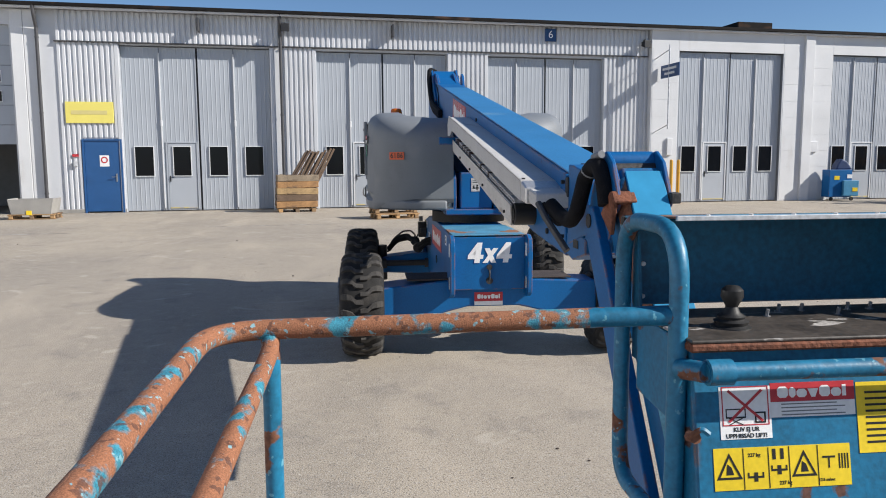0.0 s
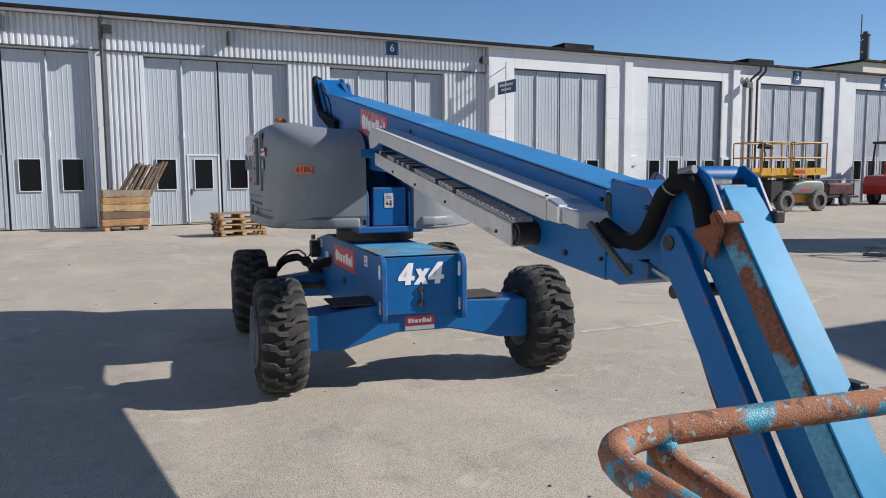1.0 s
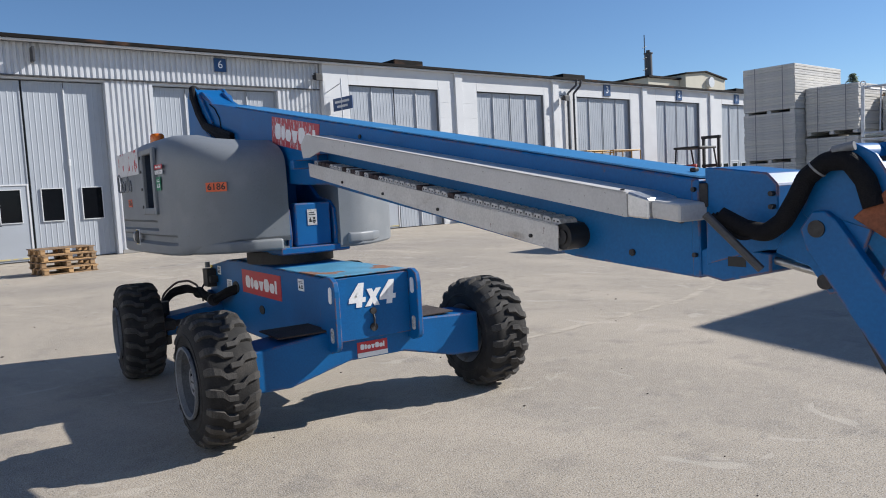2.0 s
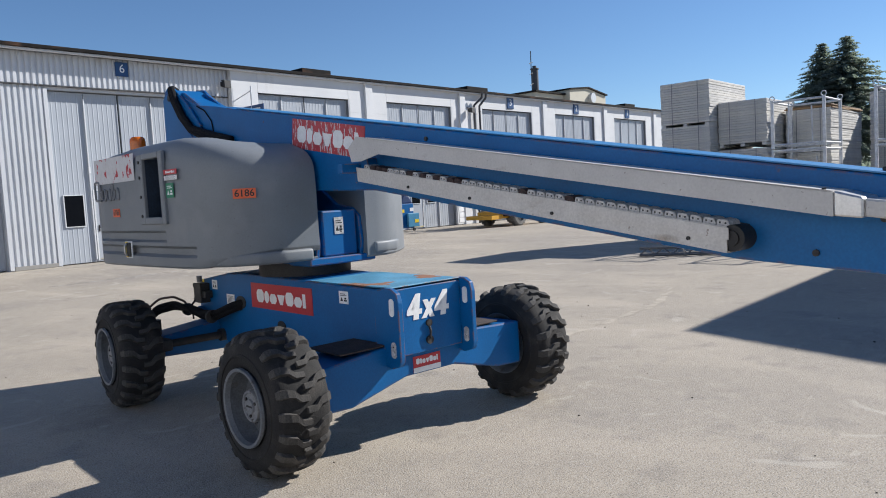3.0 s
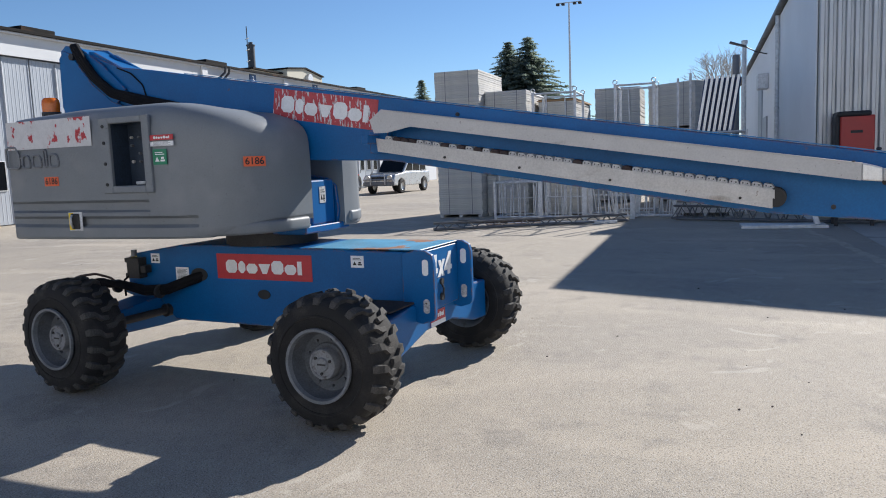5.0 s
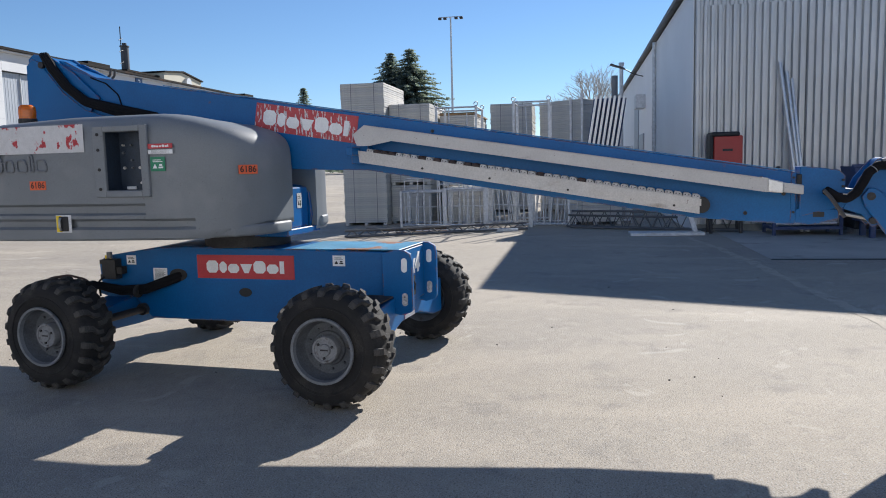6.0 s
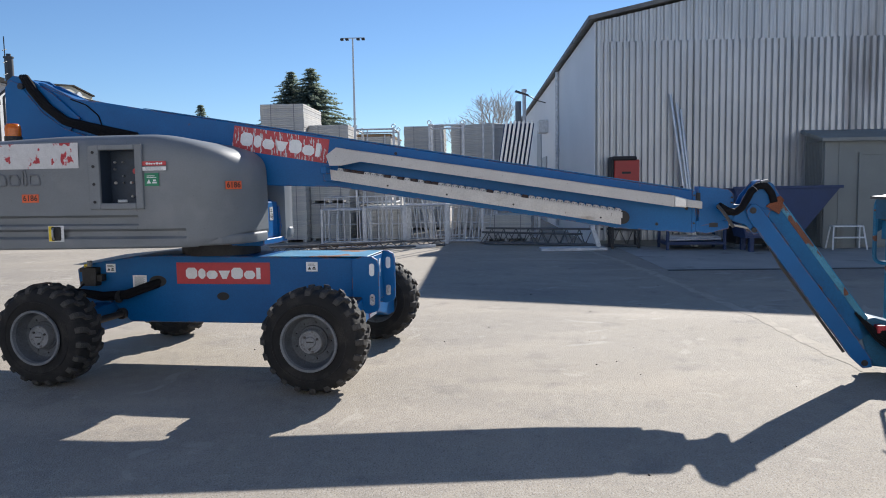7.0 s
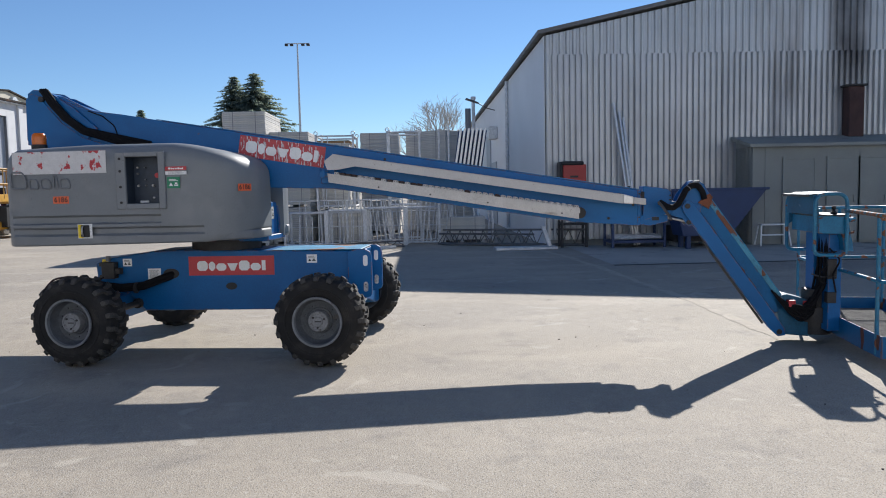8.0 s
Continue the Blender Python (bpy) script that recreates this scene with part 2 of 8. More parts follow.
speckle(M_RAIL, 55.0, 0.60, 0.63, (0.10, 0.045, 0.03), 0.8)
speckle(M_RAIL, 70.0, 0.63, 0.66, (0.22, 0.44, 0.50), 0.85)
speckle(M_RAIL, 160.0, 0.66, 0.70, (0.45, 0.42, 0.38), 0.6)
speckle(M_RAIL_BLUE, 60.0, 0.66, 0.69, (0.16, 0.40, 0.50), 0.7)
speckle(M_TRAY, 55.0, 0.69, 0.73, (0.12, 0.09, 0.07), 0.6)
speckle(M_TRAYLOW, 40.0, 0.69, 0.73, (0.16, 0.11, 0.08), 0.6)
speckle(M_COVER, 3.0, 0.55, 0.75, (0.27, 0.275, 0.28), 0.5, 9.0)
speckle(M_COVER, 45.0, 0.68, 0.72, (0.09, 0.09, 0.095), 0.5)
for painted, rad in ((M_BLUE, 0.010), (M_BLUE_WORN, 0.014), (M_CONSOLE, 0.012), (M_BLUE_TOP, 0.012)):
    edge_wear(painted, rad, (0.19, 0.095, 0.06))


def ground_material():
    """Dusty worn asphalt: pale, with patches, tyre dust, fine grit and cracks."""
    m = mat("dusty_asphalt", (0.375, 0.323, 0.252), 0.85, var=0.09, scale=0.55, fine=110, bump=0.45)
    n, l = m.node_tree.nodes, m.node_tree.links
    bsdf = n["Principled BSDF"]
    old = bsdf.inputs["Base Color"].links[0].from_socket
    tc = n.new("ShaderNodeTexCoord")

    def noise_ramp(scale, a, b, detail=6.0, stretch=(1, 1, 1), warp=0.0):
        mp = n.new("ShaderNodeMapping")
        mp.inputs["Scale"].default_value = stretch
        l.new(tc.outputs["Object"], mp.inputs[0])
        t = n.new("ShaderNodeTexNoise")
        t.inputs["Scale"].default_value, t.inputs["Detail"].default_value = scale, detail
        t.inputs["Distortion"].default_value = warp
        l.new(mp.outputs[0], t.inputs[0])
        r = n.new("ShaderNodeMapRange")
        r.inputs[1].default_value, r.inputs[2].default_value = a, b
        l.new(t.outputs[0], r.inputs[0])
        return r.outputs[0]

    def over(fac, base, col):
        x = n.new("ShaderNodeMix")
        x.data_type, x.blend_type = "RGBA", "MIX"
        l.new(fac, x.inputs[0])
        l.new(base, x.inputs[6])
        x.inputs[7].default_value = (*col, 1)
        return x.outputs[2]

    def scaled(fac, k):
        q = n.new("ShaderNodeMath")
        q.operation = "MULTIPLY"
        q.inputs[1].default_value = k
        l.new(fac, q.inputs[0])
        return q.outputs[0]

    c = over(scaled(noise_ramp(0.16, 0.45, 0.66, 8, (1, 1, 1), 0.6), 0.62), old, (0.21, 0.187, 0.162))
    c = over(scaled(noise_ramp(1.1, 0.52, 0.70, 10, (1, 0.35, 1), 0.5), 0.65), c, (0.50, 0.425, 0.33))
    c = over(scaled(noise_ramp(2.6, 0.56, 0.72, 10, (1, 1, 1), 0.3), 0.42), c, (0.13, 0.12, 0.11))
    c = over(scaled(noise_ramp(9, 0.50, 0.72, 8, (1, 1, 1), 0.4), 0.5), c, (0.46, 0.395, 0.31))
    c = over(scaled(noise_ramp(14, 0.58, 0.74, 8), 0.4), c, (0.14, 0.13, 0.115))
    c = over(scaled(noise_ramp(42, 0.58, 0.70, 3), 0.5), c, (0.48, 0.455, 0.42))
    c = over(scaled(noise_ramp(150, 0.55, 0.62, 2), 0.75), c, (0.50, 0.47, 0.43))
    c = over(scaled(noise_ramp(90, 0.56, 0.64, 3), 0.68), c, (0.075, 0.07, 0.062))
    c = over(scaled(noise_ramp(1.6, 0.64, 0.67, 12, (1, 1, 1), 1.5), 0.5), c, (0.50, 0.45, 0.38))
    c = over(scaled(noise_ramp(300, 0.64, 0.70, 1), 0.5), c, (0.66, 0.62, 0.56))
    l.new(c, bsdf.inputs["Base Color"])
    return m


M_GROUND = ground_material()


def soot_stain(m, y, z, half):
    """A dark soot streak on a wall above an exhaust at y, z, fading to the sides."""
    n, l = m.node_tree.nodes, m.node_tree.links
    bsdf = n["Principled BSDF"]
    old = bsdf.inputs["Base Color"].links[0].from_socket
    tc, sep = n.new("ShaderNodeTexCoord"), n.new("ShaderNodeSeparateXYZ")
    l.new(tc.outputs["Object"], sep.inputs[0])
    off, dist, side, up, both, tex = [n.new(k) for k in ("ShaderNodeMath", "ShaderNodeMath", "ShaderNodeMapRange", "ShaderNodeMapRange", "ShaderNodeMath", "ShaderNodeTexNoise")]
    off.operation, off.inputs[1].default_value = "SUBTRACT", y
    l.new(sep.outputs[1], off.inputs[0])
    dist.operation = "ABSOLUTE"
    l.new(off.outputs[0], dist.inputs[0])
    side.interpolation_type = up.interpolation_type = "SMOOTHSTEP"
    side.inputs[1].default_value, side.inputs[2].default_value, side.inputs[3].default_value, side.inputs[4].default_value = half * 0.35, half * 1.8, 1.0, 0.0
    l.new(dist.outputs[0], side.inputs[0])
    up.inputs[1].default_value, up.inputs[2].default_value = z - 0.8, z + 0.4
    l.new(sep.outputs[2], up.inputs[0])
    tex.inputs["Scale"].default_value, tex.inputs["Detail"].default_value = 1.3, 6.0
    l.new(tc.outputs["Object"], tex.inputs[0])
    both.operation = "MULTIPLY"
    l.new(side.outputs[0], both.inputs[0])
    l.new(up.outputs[0], both.inputs[1])
    third = n.new("ShaderNodeMath")
    third.operation, third.use_clamp = "MULTIPLY", True
    l.new(both.outputs[0], third.inputs[0])
    lift_ = n.new("ShaderNodeMath")
    lift_.operation, lift_.inputs[1].default_value = "ADD", 0.35
    l.new(tex.outputs[0], lift_.inputs[0])
    l.new(lift_.outputs[0], third.inputs[1])
    mx = n.new("ShaderNodeMix")
    mx.data_type = "RGBA"
    l.new(third.outputs[0], mx.inputs[0])
    l.new(old, mx.inputs[6])
    mx.inputs[7].default_value = (0.06, 0.055, 0.055, 1)
    l.new(mx.outputs[2], bsdf.inputs["Base Color"])


soot_stain(M_GABLE, -5.2, 4.0, 0.42)


# ---- mesh helpers ----
def link(name, bm, material, parent=None, label="", smooth=False):
    me = bpy.data.meshes.new(name)
    bmesh.ops.recalc_face_normals(bm, faces=bm.faces)
    bm.to_mesh(me)
    bm.free()
    me.materials.append(material)
    if smooth:
        for p in me.polygons:
            p.use_smooth = True
        me.set_sharp_from_angle(angle=radians(38))
    ob = new(name, me)
    if parent:
        ob.parent = parent
    if label:
        tagged(ob, label)
    return ob


def part(name, bm, material, parent, label="", smooth=False):
    return link(name, bm, material, parent, label, smooth)


def shared(name, me, parent, m=None):
    ob = new(name, me)
    ob.parent = parent
    if m is not None:
        ob.matrix_basis = m
    return ob


def empty(name, m, label, category, group="", kind=""):
    ob = new(name)
    ob.empty_display_size = 0.2
    ob.matrix_basis = m
    return tagged(ob, label, category, group, kind)


def block(bm, x0, x1, y0, y1, z0, z1, bev=0.0, seg=2):
    r = bmesh.ops.create_cube(bm, size=1.0)
    vs = r["verts"]
    for v in vs:
        v.co = Vector((x0 + (v.co.x + 0.5) * (x1 - x0), y0 + (v.co.y + 0.5) * (y1 - y0), z0 + (v.co.z + 0.5) * (z1 - z0)))
    if bev:
        es = list({e for v in vs for e in v.link_edges})
        bmesh.ops.bevel(bm, geom=es, offset=bev, segments=seg, affect="EDGES", profile=0.5)
    return bm


def prism(bm, pts, a, b, axis="y", bev=0.0, seg=2):
    """A polygon extruded from a to b: axis y takes (x, z) points, x takes (y, z), z takes (x, y)."""
    def put(p, h):
        return {"y": (p[0], h, p[1]), "x": (h, p[0], p[1]), "z": (p[0], p[1], h)}[axis]
    lo = [bm.verts.new(put(p, a)) for p in pts]
    hi = [bm.verts.new(put(p, b)) for p in pts]
    n = len(pts)
    fs = [bm.faces.new(lo), bm.faces.new(hi)]
    for i in range(n):
        fs.append(bm.faces.new((lo[i], lo[(i + 1) % n], hi[(i + 1) % n], hi[i])))
    if bev:
        bmesh.ops.recalc_face_normals(bm, faces=fs)
        es = list({e for f in fs for e in f.edges})
        bmesh.ops.bevel(bm, geom=es, offset=bev, segments=seg, affect="EDGES", profile=0.5)
    return bm


def rounded(pts, r, n=6):
    """The polyline with its inner corners rounded to radius r."""
    pts = [Vector(p) for p in pts]
    out = [pts[0]]
    for i in range(1, len(pts) - 1):
        p, a, b = pts[i], pts[i - 1] - pts[i], pts[i + 1] - pts[i]
        la, lb = a.length, b.length
        a, b = a / la, b / lb
        ang = a.angle(b, math.pi)
        if ang > 3.1:
            out.append(p)
            continue
        d = min(r / math.tan(ang / 2), la * 0.48, lb * 0.48)
        p0, p1 = p + a * d, p + b * d
        for k in range(n + 1):
            s = k / n
            out.append(p0 * (1 - s) ** 2 + p * 2 * s * (1 - s) + p1 * s * s)
    out.append(pts[-1])
    return out


def tube(bm, pts, r, seg=10, closed=False, caps=True):
    pts = [Vector(p) for p in pts]
    n = len(pts)
    rings, prev = [], None
    for i, p in enumerate(pts):
        if closed:
            d = (pts[(i + 1) % n] - pts[i - 1]).normalized()
        else:
            d = (pts[min(i + 1, n - 1)] - pts[max(i - 1, 0)]).normalized()
        if prev is None:
            ref = Vector((0, 0, 1)) if abs(d.z) < 0.9 else Vector((1, 0, 0))
            x = d.cross(ref).normalized()
        else:
            x = (prev - d * prev.dot(d)).normalized()
        prev = x
        y = d.cross(x)
        rings.append([bm.verts.new(p + r * (math.cos(2 * math.pi * k / seg) * x + math.sin(2 * math.pi * k / seg) * y)) for k in range(seg)])
    for i in range(n if closed else n - 1):
        a, b = rings[i], rings[(i + 1) % n]
        for k in range(seg):
            bm.faces.new((a[k], a[(k + 1) % seg], b[(k + 1) % seg], b[k]))
    if caps and not closed:
        bm.faces.new(rings[0])
        bm.faces.new(rings[-1])
    return bm


def cyl(bm, p0, p1, r, seg=16, r2=None):
    p0, p1 = Vector(p0), Vector(p1)
    d = (p1 - p0).normalized()
    ref = Vector((0, 0, 1)) if abs(d.z) < 0.9 else Vector((1, 0, 0))
    x = d.cross(ref).normalized()
    y = d.cross(x)
    r2 = r if r2 is None else r2
    ring = lambda p, q: [bm.verts.new(p + q * (math.cos(2 * math.pi * k / seg) * x + math.sin(2 * math.pi * k / seg) * y)) for k in range(seg)]
    a, b = ring(p0, r), ring(p1, r2)
    for k in range(seg):
        bm.faces.new((a[k], a[(k + 1) % seg], b[(k + 1) % seg], b[k]))
    bm.faces.new(a)
    bm.faces.new(b)
    return bm


def lathe(bm, prof, seg=32, axis="y"):
    """Revolves (radius, offset) points about the axis."""
    rings = []
    for r, h in prof:
        ring = []
        for k in range(seg):
            a = 2 * math.pi * k / seg
            c, s = r * math.cos(a), r * math.sin(a)
            ring.append(bm.verts.new((c, h, s) if axis == "y" else (c, s, h)))
        rings.append(ring)
    for a, b in zip(rings, rings[1:]):
        for k in range(seg):
            bm.faces.new((a[k], a[(k + 1) % seg], b[(k + 1) % seg], b[k]))
    return bm


def moved(bm, m, start=0):
    bm.verts.ensure_lookup_table()
    for v in bm.verts[start:]:
        v.co = m @ v.co
    return bm


def text_bm(words, size, depth=0.0015, fat=0.0, lean=0.0):
    """The words as a mesh in the xy plane, centred on the origin."""
    cu = bpy.data.curves.new("words", "FONT")
    cu.body, cu.size, cu.extrude = words, size, depth
    cu.align_x, cu.align_y = "CENTER", "CENTER"
    cu.resolution_u, cu.offset, cu.shear = 3, fat, lean
    ob = new("words", cu)
    dg = bpy.context.evaluated_depsgraph_get()
    me = bpy.data.meshes.new_from_object(ob.evaluated_get(dg))
    bpy.data.objects.remove(ob)
    bm = bmesh.new()
    bm.from_mesh(me)
    bpy.data.meshes.remove(me)
    return bm


def corrugated(bm, x0, x1, z0, z1, y, pitch=0.17, depth=0.035, out=-1, cuts=(0.30, 0.42, 0.88)):
    """A profiled sheet with real trapezoid ribs, in the xz plane at y; ribs stand out by depth along out."""
    n = max(1, round((x1 - x0) / pitch))
    p = (x1 - x0) / n
    xs = []
    for i in range(n):
        b = x0 + i * p
        xs += [(b, 0), (b + cuts[0] * p, 0), (b + cuts[1] * p, 1), (b + cuts[2] * p, 1)]
    xs.append((x1, 0))
    lo = [bm.verts.new((x, y + out * depth * k, z0)) for x, k in xs]
    hi = [bm.verts.new((x, y + out * depth * k, z1)) for x, k in xs]
    for i in range(len(xs) - 1):
        bm.faces.new((lo[i], lo[i + 1], hi[i + 1], hi[i]))
    return bm

# ---- ground ----
bm = bmesh.new()
N = 60
def ease(i):
    s = (i / N) * 2 - 1
    return math.copysign(abs(s) ** 3 * 900 + abs(s) * 25, s)
grid = [[bm.verts.new((10 + ease(i), 8 + ease(j), 0)) for i in range(N + 1)] for j in range(N + 1)]
for j in range(N):
    for i in range(N):
        bm.faces.new((grid[j][i], grid[j][i + 1], grid[j + 1][i + 1], grid[j + 1][i]))
tagged(link("ground", bm, M_GROUND), "dusty pale worn asphalt yard with cracks", "ground", kind="structure")

# concrete slab let into the yard before the shed, and faded road lines
M_APRON = mat("dusty_concrete_apron", (0.44, 0.42, 0.38), 0.85, var=0.12, scale=1.2, fine=60, bump=0.3, wear=((0.27, 0.25, 0.22), 1.5, 0.58, 0.12, None))
bm = bmesh.new()
block(bm, 9.45, 14.3, -14.0, 2.1, -0.1, 0.004)
tagged(link("pavement", bm, M_APRON), "grey concrete apron before the corrugated hall", "pavement", kind="structure")
bm = bmesh.new()
block(bm, 9.33, 9.45, -14.0, 2.1, -0.1, 0.007)
tagged(link("trim", bm, M_DARK), "dark drain channel along the concrete apron", "drain", kind="structure")
M_LINE = mat("worn_white_line", (0.42, 0.40, 0.37), 0.8, var=0.1, scale=4, bump=0.2, wear=((0.235, 0.215, 0.19), 3.0, 0.42, 0.12, None))
for x0, x1, y, w in ((-0.4, 2.9, 19.3, 0.08), (-9.0, -3.2, 18.4, 0.08), (5.6, 9.5, 19.6, 0.08), (-4.0, 14.0, 24.7, 0.06), (24.0, 29.0, 19.4, 0.08)):
    bm = bmesh.new()
    block(bm, x0, x1, y, y + w, -0.02, 0.003)
    tagged(link("road_marking", bm, M_LINE), "worn white line painted on the asphalt", "road marking", kind="structure")
# strips of packed sand, paler than the asphalt round them
M_SAND = mat("packed_pale_sand", (0.47, 0.415, 0.335), 0.9, var=0.12, scale=5, fine=70, bump=0.4, wear=((0.36, 0.315, 0.255), 6.0, 0.50, 0.15, None))
for pts, w0 in (([(14.0, 3.0), (11.5, 2.65), (9.0, 2.45), (6.63, 2.35), (4.9, 2.24), (3.4, 2.28), (2.2, 2.26)], 0.07), ([(4.9, 7.22), (6.3, 7.2), (7.6, 7.22), (8.3, 7.35), (9.4, 7.7)], 0.035)):
    bm = bmesh.new()
    fine = []
    for (xa, ya), (xb, yb) in zip(pts, pts[1:]):
        for k in range(12):
            s = k / 12
            fine.append((xa + (xb - xa) * s, ya + (yb - ya) * s + 0.04 * noise.noise((xa + s * 5, ya, 3.0))))
    lo = [bm.verts.new((x, y - w0 - 0.05 * noise.noise((x * 3.7, y, 0)), 0.003)) for x, y in fine]
    hi = [bm.verts.new((x, y + w0 + 0.05 * noise.noise((x * 3.1, y, 7)), 0.003)) for x, y in fine]
    for i in range(len(fine) - 1):
        bm.faces.new((lo[i], lo[i + 1], hi[i + 1], hi[i]))
    tagged(link("sand_strip", bm, M_SAND), "pale packed sand lying in a strip across the asphalt", "sand", kind="structure")
# loose grit
rng = random.Random(4)
bm = bmesh.new()
for _ in range(170):
    x, y = rng.uniform(-4, 8), rng.uniform(1.5, 18)
    s = rng.uniform(0.003, 0.009) * (1.6 if rng.random() < 0.1 else 1)
    r = bmesh.ops.create_icosphere(bm, subdivisions=1, radius=s)
    for v in r["verts"]:
        v.co = Vector((x + v.co.x * rng.uniform(0.8, 1.4), y + v.co.y, 0.4 * s + v.co.z * 0.6))
tagged(link("grit", bm, M_STEP), "loose dark grit scattered on asphalt", "grit", kind="stuff")

# ---- the long workshop building ----
YW, YM, YD, YB = 25.65, 25.4, 25.82, 41.0
X0, X1, XS = -24.0, 56.0, 14.15
ZT = 6.08
# doors: x0, x1, top
BAYS = [(-13.0, -6.37, 5.6), (-3.36, 1.09, 5.1), (2.56, 6.86, 5.07), (8.28, 12.45, 5.05), (15.22, 19.4, 5.36), (21.5, 25.55, 5.38), (27.85, 31.95, 5.4),
        (34.2, 38.3, 5.42), (40.7, 44.8, 5.44), (47.1, 51.3, 5.44)]
BLUE = (-4.52, -3.44)

bm = bmesh.new()
edges = [X0]
for a, b, t in BAYS[:4]:
    edges += [a, b]
edges.append(XS)
for i in range(0, len(edges), 2):
    a, b = edges[i], edges[i + 1]
    if a < BLUE[0] < b:
        block(bm, a, BLUE[0], YW, YW + 0.3, 0, ZT)
        block(bm, BLUE[1], b, YW, YW + 0.3, 0, ZT)
        block(bm, BLUE[0], BLUE[1], YW, YW + 0.3, 2.23, ZT)
    else:
        block(bm, a, b, YW, YW + 0.3, 0, ZT)
for a, b, t in BAYS[:4]:
    block(bm, a, b, YW, YW + 0.3, t, ZT)
wall_north = tagged(link("wall_north", bm, M_SHEET), "white sheet-clad workshop wall with tall folding doors", "wall", kind="structure")

bm = bmesh.new()
edges = [XS]
for a, b, t in BAYS[4:]:
    edges += [a, b]
    block(bm, a, b, YM, YM + 0.6, t, ZT)
edges.append(X1)
for i in range(0, len(edges), 2):
    block(bm, edges[i], edges[i + 1], YM, YM + 0.6, 0, ZT, 0.012, 1)
wall_masonry = tagged(link("wall_east", bm, M_RENDERW), "white painted block wall of the workshop", "wall", kind="structure")
# courses of painted blocks between the doors
for a, b in zip([XS] + [q[1] for q in BAYS[4:]], [q[0] for q in BAYS[4:]] + [X1]):
    if b - a > 0.9 and a < 46:
        bmb = bmesh.new()
        z = 0.05
        while z < 5.2:
            block(bmb, a + 0.05, b - 0.05, YM - 0.006, YM, z + 0.012, z + 0.588)
            z += 0.6
        part("block_course", bmb, M_RENDERW, wall_masonry)
# pilasters
for x in (20.45, 26.3, 33.1, 39.5, 46.0):
    bmb = bmesh.new()
    block(bmb, x - 0.2, x + 0.2, YM - 0.1, YM, 0, ZT - 0.05, 0.012, 1)
    part("pilaster", bmb, M_RENDERW, wall_masonry)
for x in (-6.1, -5.75):
    bmb = bmesh.new()
    block(bmb, x - 0.2, x + 0.14, YW - 0.12, YW, 0, ZT - 0.05, 0.012, 1)
    part("pilaster", bmb, M_RENDERW, wall_north)
# profiled cladding
for a, b, z0, z1 in ((-5.15, BLUE[0] - 0.04, 0.12, 5.14), (BLUE[0] - 0.04, BLUE[1] - 0.04, 2.3, 5.14), (1.5, 2.42, 0.12, 5.14), (7.0, 8.12, 0.12, 5.14), (12.6, XS - 0.05, 0.12, 5.14)):
    bmb = bmesh.new()
    corrugated(bmb, a, b, z0, z1, YW - 0.004, 0.165, 0.04)
    part("cladding_sheet", bmb, M_SHEET, wall_north)
for a, b in ((-5.15, 1.38), (1.5, 7.5), (7.5, XS - 0.05)):
    bmb = bmesh.new()
    corrugated(bmb, a, b, 5.17, 6.05, YW - 0.05, 0.165, 0.04)
    part("fascia_sheet", bmb, M_SHEET, wall_north)
    bmb = bmesh.new()
    block(bmb, a, b, YW - 0.1, YW - 0.006, 5.13, 5.168, 0.005, 1)
    part("drip_flashing", bmb, M_PIPE, wall_north)
# plinth
bmb = bmesh.new()
edges = [-5.9, BLUE[0] - 0.03, BLUE[1] + 0.03, -3.36, 1.22, 2.43, 7.0, 8.15, 12.58, XS]
for i in range(0, len(edges), 2):
    block(bmb, edges[i], edges[i + 1], YW - 0.05, YW - 0.002, 0, 0.12, 0.01, 1)
tagged(link("baseboard", bmb, M_CONCRETE), "low concrete plinth of the workshop", "plinth", kind="structure")

# roof with a dark edge
bm = bmesh.new()
prism(bm, [(25.2, 6.1), (25.2, 6.17), (33.0, 6.85), (YB, 6.15), (YB, 6.0), (33.0, 6.7)], X0, X1, "x")
roof = tagged(link("roof", bm, M_ROOF), "dark felt roof with a worn metal edge", "roof", kind="structure")
bmb = bmesh.new()
block(bmb, X0, X1, 25.15, 25.2, 6.085, 6.19, 0.01, 1)
part("gutter_edge", bmb, M_ROOF, roof, "dark dented roof edge")
bmb = bmesh.new()
block(bmb, X0, X1, 25.22, 25.39, 6.03, 6.09, 0.01, 1)
part("soffit_board", bmb, M_SHEET, roof)
bm = bmesh.new()
block(bm, X0, X1, YB - 0.3, YB, 0, 6.0)
block(bm, X0, X0 + 0.3, YW + 0.3, YB - 0.3, 0, 6.0)
block(bm, X1 - 0.3, X1, YM + 0.6, YB - 0.3, 0, 6.0)
tagged(link("wall_back", bm, M_RENDERW), "plain rear walls of the workshop", "wall", kind="structure")
bm = bmesh.new()
block(bm, X0 + 0.3, X1 - 0.3, 31.0, 31.1, 0, 5.9)
tagged(link("wall_inside", bm, M_JAMB), "dark inner wall of the workshop", "wall", kind="structure")


M_FADEDYEL = mat("worn_yellow_strip", (0.55, 0.47, 0.22), 0.6, var=0.1, wear=((0.4, 0.4, 0.4), 8.0, 0.5, 0.1, None))


